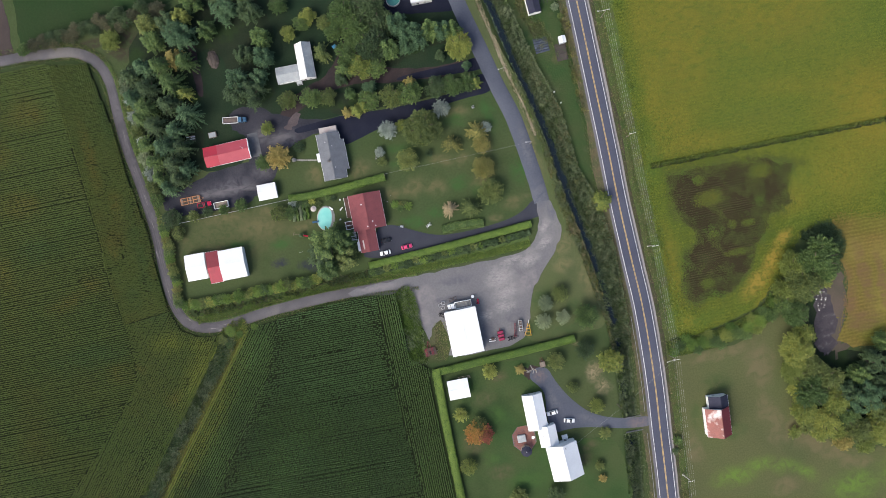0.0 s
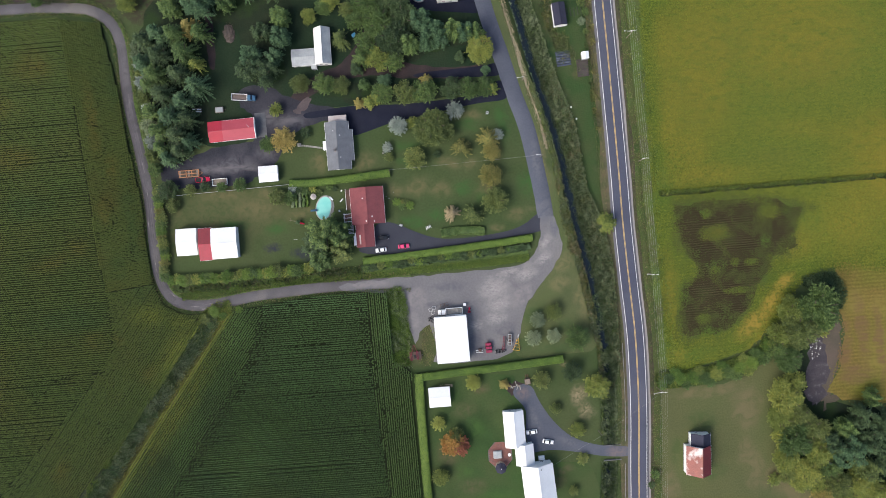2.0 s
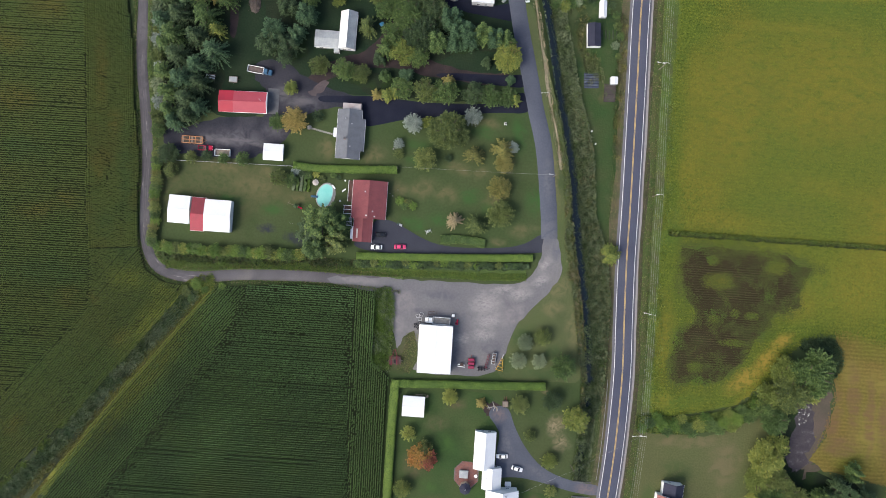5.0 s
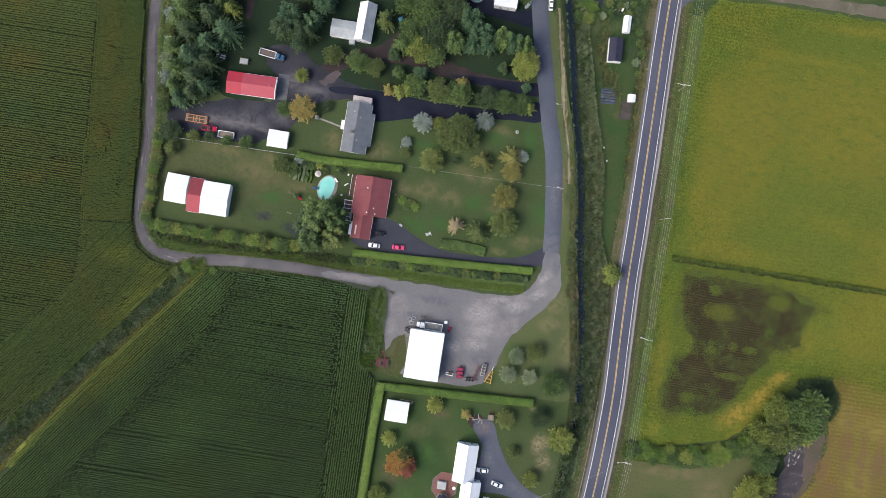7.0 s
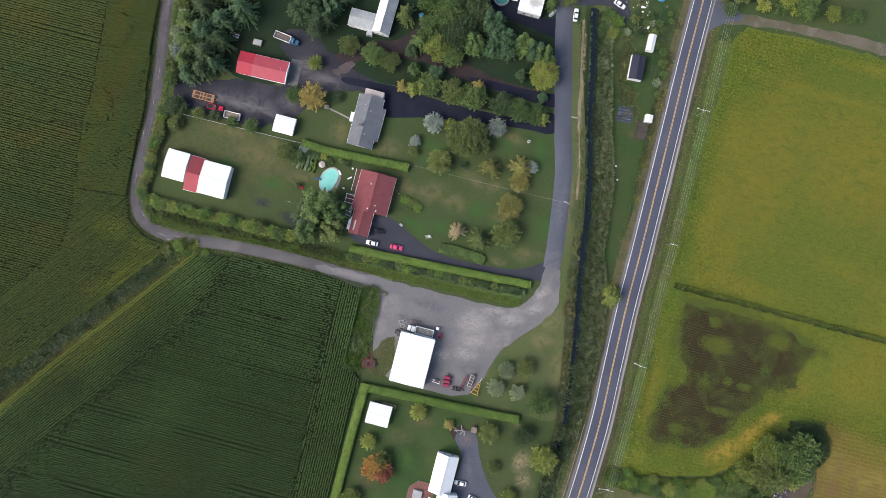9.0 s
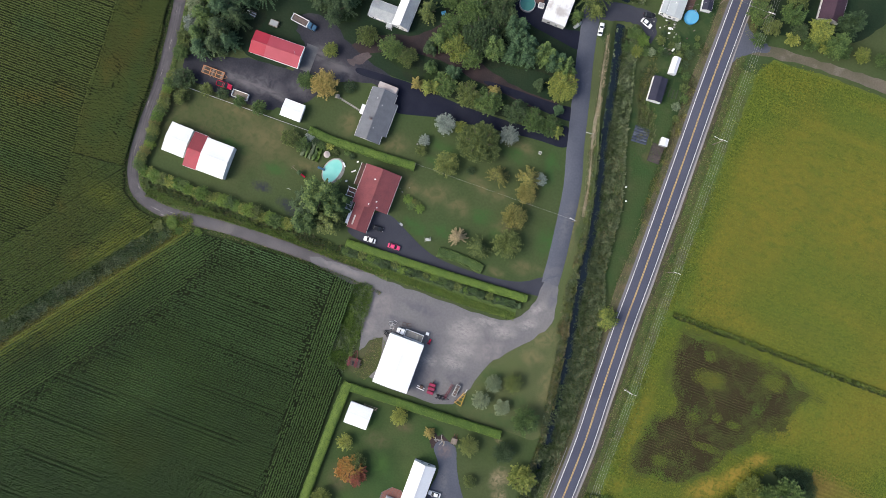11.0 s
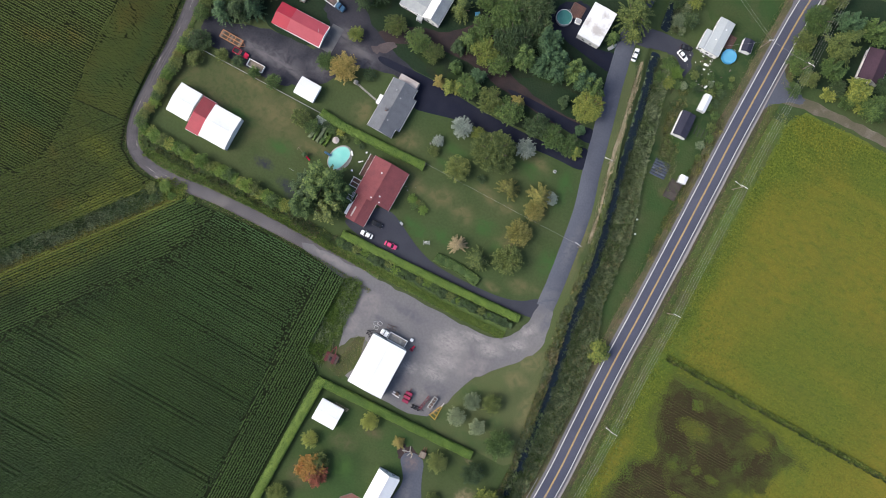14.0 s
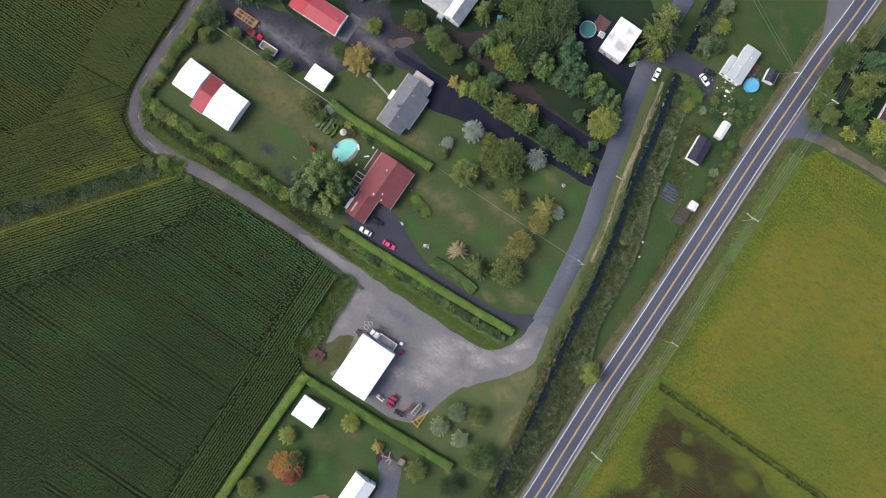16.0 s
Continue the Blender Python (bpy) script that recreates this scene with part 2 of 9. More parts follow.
SOY = mat("soybean leaves", (0.096, 0.136, 0.017), 0.85, (0.122, 0.132, 0.017), 0.05, 0.85, 1.5, 0.4, per_island=0.42, spots=(0.08, 0.115, 0.016), spot_scale=0.16, spot_at=0.52, spot_soft=0.2, gloss=0.15)
striped(SOY, 1.5, 0.0, 0.84)
# darker copy of SOY: the shade below the plants is in the colour
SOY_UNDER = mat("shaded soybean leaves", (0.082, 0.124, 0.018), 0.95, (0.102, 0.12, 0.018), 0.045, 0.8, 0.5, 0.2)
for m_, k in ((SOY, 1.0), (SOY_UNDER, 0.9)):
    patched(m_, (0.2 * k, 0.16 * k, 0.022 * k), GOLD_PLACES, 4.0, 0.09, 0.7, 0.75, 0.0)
    patched(m_, (0.066 * k, 0.118 * k, 0.02 * k), [(125, 72, 30, 16, 0), (175, 66, 46, 34, 0), (150, -4, 13, 10, 0), (97, -32, 6, 12, 0), (146, 106, 46, 7, 0), (92, 12, 6, 14, 0), (135, 26, 26, 8, 0), (99, -55, 18, 5, 0), (135, 50, 34, 22, 0)], 4.0, 0.08, 0.4, 0.65, 0.0)
    patched(m_, (0.1 * k, 0.092 * k, 0.022 * k), [(122, 72, 24, 14, -10), (140, 24, 18, 6, 0), (160, 60, 20, 18, 0), (108, 52, 8, 14, 0)], 3.0, 0.15, 0.7, 0.5, 0.0)
    patched(m_, (0.075 * k, 0.1 * k, 0.017 * k), [(145, 60, 62, 60, 0), (110, -20, 26, 44, 0)], 3.0, 0.2, 0.6, 0.6, 0.6, (-35, 2.5))
    patched(m_, (0.155 * k, 0.165 * k, 0.022 * k), [(145, 60, 62, 60, 0), (160, 10, 50, 40, 0)], 3.0, 0.2, 0.9, 0.4, 0.6, (60, 2.0))
    patched(m_, (0.21 * k, 0.16 * k, 0.022 * k), [(150, 74, 52, 34, 0), (112, 66, 22, 46, 0), (185, 20, 30, 30, 0), (125, -8, 36, 12, 0)], 3.0, 0.12, 0.4, 0.5, 0.2, (-30, 2.0))
    patched(m_, (0.05 * k, 0.075 * k, 0.014 * k), [(145, 45, 65, 80, 0)], 1.0, 0.3, 1.6, 0.22, 0.9)
    patched(m_, (0.27 * k, 0.185 * k, 0.035 * k), [(125.5, -45, 14, 5.6, 38), (133, -37, 10, 4.6, 52), (139, -29, 8, 3.6, 40)], 1.5, 0.25, 0.6, 0.9, 0.1)
STUNTED = mat("stunted olive soybean leaves", (0.07, 0.09, 0.022), 0.9, (0.056, 0.064, 0.024), 0.08, 0.9, 1.0, 0.2, per_island=0.1, spots=(0.07, 0.115, 0.022), spot_scale=0.08, spot_at=0.54, spot_soft=0.15, gloss=0.08)
RIPE = mat("rusty ripening soybean", (0.165, 0.142, 0.032), 0.9, (0.178, 0.13, 0.036), 0.06, 0.8, 1.0, 0.3, per_island=0.14, spots=(0.14, 0.142, 0.026), spot_scale=0.05, spot_at=0.5, spot_soft=0.2, gloss=0.15)
striped(RIPE, 1.5, 0.0, 0.84)
patched(RIPE, (0.21, 0.17, 0.045), [(168, -40, 8, 8, 0), (182, -42, 16, 8, 0), (178, -64, 10, 18, 0)], 2.5, 0.15, 0.6, 0.8, 0.1, (92, 5.0))
patched(RIPE, (0.15, 0.09, 0.05), [(161, -56, 6, 18, 0), (170, -52, 4, 20, 4), (177, -58, 3, 22, 2), (184, -60, 5, 20, 4), (166, -70, 10, 6, 0)], 2.5, 0.15, 0.4, 0.75, 0.3, (95, 4.0))
BARE = mat("bare weedy soil", (0.046, 0.037, 0.02), 0.95, (0.038, 0.032, 0.017), 0.12, 0.9, 1.6, 0.3, spots=(0.052, 0.056, 0.022), spot_scale=0.09, spot_at=0.52, spot_soft=0.15, gloss=0.08)
patched(BARE, (0.06, 0.075, 0.02), [(x, y, rx * 1.5, ry * 1.6, 0) for x, y, rx, ry in ((111.7, -6.4, 6.6, 3.4), (104.5, -41.8, 3.4, 2.6), (135, 1, 4.4, 3.2), (99, -22, 3, 5), (150, -4, 8, 8), (93, -8, 3, 16), (136, -34, 6, 12), (96, -54, 20, 4))], 2.0, 0.2, 0.5, 0.85, 0.1)
WEED = mat("brown olive weeds", (0.076, 0.06, 0.031), 0.9, (0.054, 0.046, 0.024), 0.08, 0.95, 1.0, 0.2, per_island=0.4, spots=(0.064, 0.074, 0.024), spot_scale=0.07, spot_at=0.55, spot_soft=0.15, gloss=0.05)
striped(WEED, 1.0, 0.0, 0.7)
striped(BARE, 1.0, 0.0, 0.72)
SOIL = mat("dark field soil", (0.028, 0.037, 0.018), 0.95, (0.022, 0.03, 0.014), 0.3, 0.8, 3.0, 0.2, gloss=0.1)
ASPHALT = mat("road asphalt", (0.125, 0.124, 0.14), 0.85, (0.1, 0.1, 0.115), 0.1, 0.8, 2.0, 0.18, 0.01, gloss=0.15)
WHEELPATH = mat("worn asphalt", (0.07, 0.076, 0.108), 0.8, (0.058, 0.063, 0.092), 0.1, 0.8, 2.0, 0.18, 0.01, spots=(0.085, 0.09, 0.12), spot_scale=0.05, spot_at=0.5, spot_soft=0.2, gloss=0.15)
LANE = mat("grey lane surface", (0.12, 0.112, 0.118), 0.9, (0.08, 0.074, 0.08), 0.1, 0.9, 3.0, 0.3, 0.02, spots=(0.15, 0.138, 0.134), spot_scale=0.06, spot_at=0.56)
patched(LANE, (0.066, 0.06, 0.066), [(-126, 56, 5, 34, 6), (-122.5, 22, 4, 26, 3), (-119, -8, 6, 13, 20), (-109, -19, 14, 4, -8)], 1.0, 0.3, 0.5, 0.95, 0.2)
patched(LANE, (0.3, 0.275, 0.26), [(-111, -17.9, 3.4, 0.34, -24), (-106.5, -20.1, 3.0, 0.4, -8), (-115.4, -14.6, 2.6, 0.3, -52), (-103.4, -20.8, 1.3, 0.8, 0), (-119.7, -8, 2.6, 0.28, -72), (-121, 4, 3.4, 0.28, -86), (-101, -19.2, 2.4, 0.3, 4), (-113, -17.8, 2.0, 0.25, -30), (-121.6, 22, 5, 0.25, -90), (-123.4, 16, 4, 0.22, -88), (-123.6, 40, 6, 0.22, 98), (-125.6, 52, 5, 0.25, 100), (-122.8, 30, 4, 0.2, 96), (-127, 68, 6, 0.22, 95), (-98, -20.6, 3, 0.25, 3), (-121.8, -2, 3, 0.22, -84)], 0.5, 0.5, 0.9, 0.95, 0.3)
TRACK = mat("pale wheel track", (0.118, 0.109, 0.116), 0.9, (0.08, 0.073, 0.08), 0.16, 1.0, 3.0, 0.3, 0.02, spots=(0.078, 0.072, 0.078), spot_scale=0.5, spot_at=0.5, spot_soft=0.2)
LANE_BLUE = mat("blue grey lane asphalt", (0.094, 0.102, 0.128), 0.9, (0.076, 0.083, 0.108), 0.08, 0.9, 1.5, 0.18, 0.02, gloss=0.1)
patched(LANE_BLUE, (0.122, 0.124, 0.14), [(42.5, 6, 7, 14, 0)], 1.5, 0.3, 0.4, 0.9, 0.2)
patched(LANE_BLUE, (0.15, 0.12, 0.118), [(65, -94.5, 7, 4, 0), (27.5, -67, 4, 4, 0)], 1.0, 0.4, 0.6, 0.8, 0.2)
patched(LANE_BLUE, (0.055, 0.06, 0.082), [(20, 118, 8, 34, 0), (27, 84, 4, 16, 15)], 2.0, 0.2, 0.3, 0.7, 0.0)
patched(LANE_BLUE, (0.135, 0.138, 0.15), [(31, -78, 3, 10, 20), (44, -89, 8, 3, -30), (40, 30, 3, 16, 5)], 1.5, 0.4, 0.7, 0.6, 0.0)
YARD = mat("dark stony yard", (0.026, 0.027, 0.036), 0.9, (0.05, 0.049, 0.06), 0.06, 0.95, 1.6, 0.25, 0.02, spots=(0.068, 0.066, 0.076), spot_scale=0.05, spot_at=0.54, spot_soft=0.2, gloss=0.08)
patched(YARD, (0.1, 0.094, 0.104), [(-88, 38, 20, 6, 3), (-60, 52, 12, 8, 0), (-72, 42, 8, 6, 0)], 2.0, 0.2, 0.35, 0.8, 0.1)
patched(YARD, (0.14, 0.13, 0.134), [(-90, 36.5, 13, 2.6, 3), (-80, 37, 8, 2.4, -8), (-62, 54, 9, 3, 0), (-70, 57, 5, 5, 0), (-98, 37, 7, 2, 0)], 1.5, 0.3, 0.5, 0.75, 0.2, (5, 3.0))
FRESH = mat("fresh dark asphalt", (0.012, 0.014, 0.027), 0.75, (0.022, 0.024, 0.037), 0.1, 0.8, 4.0, 0.25, 0.01, gloss=0.08)
DRIVE = mat("smooth grey asphalt", (0.05, 0.053, 0.068), 0.8, (0.038, 0.04, 0.054), 0.1, 0.8, 4.0, 0.25, 0.01, gloss=0.08)
DRY_LAWN = mat("dry brown lawn", (0.082, 0.08, 0.038), 0.95, (0.045, 0.068, 0.02), 0.2, 0.95, 2.5, 0.35, 0.05, spots=(0.038, 0.064, 0.018), spot_scale=0.12, spot_at=0.48, spot_soft=0.2)
WORN_LAWN = mat("worn khaki lawn", (0.07, 0.096, 0.032), 0.95, (0.096, 0.102, 0.046), 0.05, 0.85, 2.5, 0.35, 0.05, spots=(0.042, 0.068, 0.021), spot_scale=0.05, spot_at=0.52, spot_soft=0.2)
patched(WORN_LAWN, (0.135, 0.122, 0.058), [(48, -14, 8, 5, 40), (54, -30, 4, 14, 10), (46, -22, 7, 5, 0), (43, 30, 2, 20, 8)], 2.0, 0.2, 0.35, 0.85, 0.1)
patched(WORN_LAWN, (0.042, 0.072, 0.024), [(34, -34, 8, 5, 40), (42, -49, 14, 4, 0), (30, -46, 5, 6, 0), (47, -40, 5, 5, 0)], 2.0, 0.2, 0.4, 0.85, 0.2)
MEADOW = mat("dull worn meadow", (0.08, 0.096, 0.038), 0.95, (0.104, 0.1, 0.046), 0.03, 0.85, 1.5, 0.25, 0.05, spots=(0.066, 0.082, 0.034), spot_scale=0.03, spot_at=0.5, spot_soft=0.25, gloss=0.08)
patched(MEADOW, (0.128, 0.11, 0.06), [(133, -113, 16, 8, -30), (120, -104, 6, 16, 10), (142, -122, 14, 6, -20), (152, -128, 10, 4, 0), (120, -80, 8, 14, 0), (86, -110, 5, 10, 0), (104, -72, 20, 3, 3), (121, -133, 9, 5, 0)], 3.5, 0.1, 0.2, 0.75)
patched(MEADOW, (0.046, 0.075, 0.026), [(100, -84, 9, 6, 0), (104, -106, 8, 5, 0), (90, -96, 5, 8, 0)], 2.5, 0.12, 0.25, 0.6)
patched(MEADOW, (0.1, 0.165, 0.03), [(101, -125, 16, 7, 8), (112, -122, 12, 5.5, 0), (122, -124.5, 12, 5, -10), (131, -129, 8, 4.5, -35), (150, -138, 18, 9, 0), (172, -136, 20, 11, 0)], 2.5, 0.14, 0.3, 0.85, 0.0)
NORTH_FIELD = mat("dark green meadow grass", (0.023, 0.045, 0.016), 0.95, (0.03, 0.047, 0.019), 0.04, 0.9, 1.2, 0.2, 0.04, spots=(0.02, 0.052, 0.017), spot_scale=0.05, spot_at=0.52, spot_soft=0.25, gloss=0.08)
# mown lawn with the shade of the trees put into its colour
SHADED_LAWN = mat("lawn with painted shade", (0.017, 0.033, 0.018), 0.95, (0.025, 0.038, 0.021), 0.1, 0.9, 1.5, 0.25, 0.05, gloss=0.06)
# dark ground; under the woods it is litter with tree shade painted in
DARK_GROUND = mat("dark ground by trees", (0.018, 0.028, 0.016), 0.95, (0.026, 0.034, 0.02), 0.2, 0.9, 2.5, 0.3, 0.06, spots=(0.024, 0.042, 0.016), spot_scale=0.1, spot_at=0.5, gloss=0.08)
SPOIL = mat("dark plum rubble soil", (0.048, 0.042, 0.05), 0.95, (0.075, 0.064, 0.07), 0.25, 0.9, 2.5, 0.4, 0.06, spots=(0.12, 0.108, 0.112), spot_scale=0.5, spot_at=0.58)
GRAVEL = mat("grey gravel", (0.16, 0.155, 0.16), 0.95, (0.13, 0.126, 0.136), 0.05, 0.9, 1.2, 0.16, 0.03, spots=(0.182, 0.172, 0.17), spot_scale=0.06, spot_at=0.53, spot_soft=0.25, gloss=0.1)
patched(GRAVEL, (0.225, 0.21, 0.205), [(20, -25, 13, 13, 0), (32, -16, 10, 6, 20), (41, -6, 6, 9, -30)], 3.0, 0.2, 0.35, 0.75, 0.0)
patched(GRAVEL, (0.3, 0.28, 0.27), [(18, -22, 9, 7, 20), (20, -29, 8, 5, 10), (18.5, -35, 7, 4, 0), (10, -37, 5, 3, 20), (32, -17.3, 7, 3.4, 15), (41.5, -4.5, 5, 2.4, 60), (40, -11, 6, 2.8, 40), (25, -16, 8, 2.6, 10)], 2.5, 0.5, 1.6, 0.75, 0.0, (-20, 2.2))
patched(GRAVEL, (0.21, 0.19, 0.19), [(-14, -24, 6, 7, 0), (-16, -33, 4, 5, 0), (-34, -16.5, 12, 2, 0), (30, -26, 8, 5, 40)], 2.0, 0.25, 0.4, 0.7)
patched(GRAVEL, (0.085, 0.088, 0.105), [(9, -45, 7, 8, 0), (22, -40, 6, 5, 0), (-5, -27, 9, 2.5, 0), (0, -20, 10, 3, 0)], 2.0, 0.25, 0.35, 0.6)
patched(GRAVEL, (0.112, 0.115, 0.132), [(42.5, 9, 8, 7.5, 0), (45.5, 2, 2.5, 6, 0)], 0.8, 0.3, 0.4, 1.0, 0.35)
PALE_GRAVEL = mat("pale scraped gravel", (0.285, 0.262, 0.25), 0.95, (0.21, 0.196, 0.194), 0.3, 0.9, 2.0, 0.3, 0.03, spots=(0.35, 0.32, 0.3), spot_scale=0.3, spot_at=0.5, spot_soft=0.4)
PLOUGHED = mat("ploughed brown soil", (0.075, 0.06, 0.055), 0.95, (0.056, 0.045, 0.042), 0.1, 0.9, 2.0, 0.3, 0.05, gloss=0.08)
BROWN_DIRT = mat("brown dirt drive", (0.05, 0.036, 0.036), 0.95, (0.03, 0.026, 0.028), 0.15, 0.9, 2.0, 0.25, 0.03, gloss=0.08)
SHOULDER = mat("brown road verge", (0.105, 0.086, 0.052), 0.95, (0.062, 0.07, 0.032), 0.25, 0.95, 3.0, 0.35, 0.03, spots=(0.05, 0.068, 0.026), spot_scale=0.35, spot_at=0.52, spot_soft=0.2)
RED_SOIL = mat("reddish field edge soil", (0.105, 0.08, 0.062), 0.95, (0.075, 0.066, 0.046), 0.1, 0.9, 2.0, 0.3, 0.03)
FARM_DIRT = mat("pale rutted dirt", (0.13, 0.112, 0.085), 0.95, (0.085, 0.08, 0.05), 0.08, 0.95, 2.0, 0.3, 0.03, spots=(0.2, 0.175, 0.145), spot_scale=0.15, spot_at=0.54, spot_soft=0.2)
PINK_SOIL = mat("pinkish packed soil", (0.105, 0.082, 0.084), 0.95, (0.07, 0.056, 0.058), 0.2, 0.9, 3.0, 0.3, 0.03)
LINE_WHITE = mat("white road paint", (0.75, 0.75, 0.75), 0.6, (0.6, 0.6, 0.6), 1.0, 0.6, 8.0, 0.1)
LINE_YELLOW = mat("yellow road paint", (0.62, 0.42, 0.13), 0.6, (0.5, 0.34, 0.12), 1.0, 0.6, 8.0, 0.1)
WATER = mat("dark ditch water", (0.012, 0.02, 0.03), 0.2, (0.01, 0.016, 0.022), 0.3, 0.6, 3.0, 0.1, 0.02, 1.0, gloss=0.08)
REED_BED = mat("matted reed litter", (0.078, 0.105, 0.06), 0.95, (0.1, 0.105, 0.06), 0.15, 0.9, 1.5, 0.3, 0.05, spots=(0.055, 0.085, 0.045), spot_scale=0.2, spot_at=0.52, spot_soft=0.2, gloss=0.1)
CONCRETE = mat("weathered concrete", (0.14, 0.14, 0.145), 0.9, (0.09, 0.09, 0.098), 0.4, 0.8, 4.0, 0.2, 0.01)


def foliage(name, colour, other, varied=0.5):
    return mat(name, colour, 0.65, other, 0.35, 0.8, 3.0, 0.2, per_object=0.22, per_island=varied, translucent=0.12)


LEAF = {
    "green": foliage("green leaves", (0.08, 0.134, 0.035), (0.052, 0.092, 0.027)),
    "dark": foliage("dark green leaves", (0.052, 0.088, 0.032), (0.036, 0.064, 0.026)),
    "blue": foliage("blue green needles", (0.06, 0.116, 0.05), (0.04, 0.082, 0.037)),
    "grey": foliage("silver grey leaves", (0.25, 0.29, 0.245), (0.17, 0.21, 0.18)),
    "brown": foliage("brownish leaves", (0.088, 0.088, 0.044), (0.058, 0.068, 0.034)),
    "lime": foliage("yellow green leaves", (0.19, 0.225, 0.046), (0.13, 0.168, 0.038)),
    "gold": foliage("golden leaves", (0.28, 0.23, 0.062), (0.2, 0.18, 0.052)),
    "orange": foliage("orange leaves", (0.32, 0.16, 0.038), (0.22, 0.17, 0.038)),
    "red": foliage("red leaves", (0.29, 0.075, 0.054), (0.21, 0.1, 0.044)),
    "olive": foliage("olive leaves", (0.122, 0.155, 0.04), (0.08, 0.112, 0.033)),
    "hedge": foliage("clipped hedge leaves", (0.112, 0.184, 0.03), (0.078, 0.138, 0.025), 0.35),
    "reed": foliage("grey green reeds", (0.178, 0.22, 0.125), (0.13, 0.17, 0.09), 0.4),
    "khaki": foliage("khaki autumn leaves", (0.185, 0.18, 0.046), (0.12, 0.128, 0.036)),
    "dry": foliage("bleached grass blades", (0.46, 0.39, 0.27), (0.36, 0.3, 0.2), 0.25),
    "straw": foliage("straw coloured reeds", (0.27, 0.225, 0.125), (0.19, 0.165, 0.08), 0.3),
}
CORN = mat("dark corn leaves", (0.084, 0.144, 0.046), 0.7, (0.07, 0.118, 0.044), 0.05, 0.9, 2.0, 0.1, per_island=0.14, spots=(0.09, 0.126, 0.036), spot_scale=0.03, spot_at=0.54, spot_soft=0.2, translucent=0.15)
patched(CORN, (0.112, 0.2, 0.07), [(-56, -44, 48, 34, 0), (-52, -27, 36, 14, 0), (-90, -85, 26, 18, 40)], 5.0, 0.06, 0.12, 0.75, 0.1)
patched(CORN, (0.14, 0.25, 0.098), [(-62, -22, 36, 5.5, 2), (-36, -24, 14, 7, 0)], 2.5, 0.15, 0.4, 0.85, 0.2)
CORN_LIGHT = mat("green corn leaves", (0.114, 0.19, 0.058), 0.7, (0.098, 0.162, 0.054), 0.04, 0.9, 2.0, 0.1, per_island=0.14, spots=(0.07, 0.115, 0.042), spot_scale=0.04, spot_at=0.54, spot_soft=0.15, translucent=0.15)
patched(CORN_LIGHT, (0.17, 0.29, 0.095), [(-92, -32, 14, 10, 50), (-27, -34, 7, 20, 0)], 3.0, 0.12, 0.3, 0.8, 0.1)
patched(CORN_LIGHT, (0.24, 0.26, 0.05), [(-117, -62, 60, 8.5, 54.5)], 1.5, 0.2, 0.4, 0.85, 0.0)
CORN_WEST_LEAF = mat("ripening corn leaves", (0.126, 0.184, 0.05), 0.7, (0.144, 0.178, 0.048), 0.035, 0.9, 2.0, 0.1, per_island=0.14, spots=(0.166, 0.172, 0.045), spot_scale=0.025, spot_at=0.55, spot_soft=0.2, translucent=0.15)
patched(CORN_WEST_LEAF, (0.215, 0.19, 0.045), [(-164, 3, 15, 6, 10), (-153, 9, 8, 5, 0), (-145, 68, 5, 26, 5), (-141.5, 22, 5, 9, 0), (-146, 48, 4, 12, 5), (-140, -31, 4, 5, 0), (-176, 48, 14, 8, 0), (-182, 70, 14, 10, 0), (-165, 84, 12, 9, 0), (-168, -84, 9, 7, 40), (-128, -46, 8, 4, 50), (-150, -32, 8, 8, 0), (-190, 20, 10, 12, 0)], 4.0, 0.1, 0.3, 0.8, 0.0)
patched(CORN_WEST_LEAF, (0.3, 0.34, 0.066), [(-117, -38, 24, 7, 53), (-126, -22, 12, 7, 0), (-112, -26, 8, 6, 0)], 2.0, 0.15, 0.4, 0.9, 0.0)
patched(CORN_WEST_LEAF, (0.085, 0.16, 0.056), [(-160, -22, 22, 9, 5), (-128, -6, 5, 14, 5), (-133, 60, 4, 30, 4), (-172, 26, 14, 8, 0),], 4.0, 0.08, 0.12, 0.6)
CORN_HEAD = mat("yellowing corn leaves", (0.155, 0.19, 0.05), 0.7, (0.13, 0.182, 0.05), 0.06, 0.9, 2.0, 0.1, per_island=0.14, spots=(0.16, 0.155, 0.04), spot_scale=0.05, spot_at=0.52, spot_soft=0.2, translucent=0.15)
patched(CORN_HEAD, (0.09, 0.158, 0.05), [(-130, 20, 6, 34, 3), (-133, 80, 5, 30, 5), (-137, -2, 8, 10, 0)], 3.0, 0.1, 0.25, 0.8, 0.0)
patched(CORN_HEAD, (0.23, 0.19, 0.045), [(-143, 62, 4, 26, 4), (-141, 22, 4, 9, 0), (-136, 40, 5, 9, 0)], 2.0, 0.15, 0.4, 0.8, 0.0)
CORN_EDGE = mat("yellow corn leaves", (0.3, 0.35, 0.066), 0.6, (0.23, 0.29, 0.056), 0.2, 0.9, 2.0, 0.15, per_island=0.2, translucent=0.15)
BARK = mat("grey brown bark", (0.1, 0.08, 0.06), 0.95, (0.06, 0.05, 0.04), 2.0, 0.8, 8.0, 0.3, 0.03)

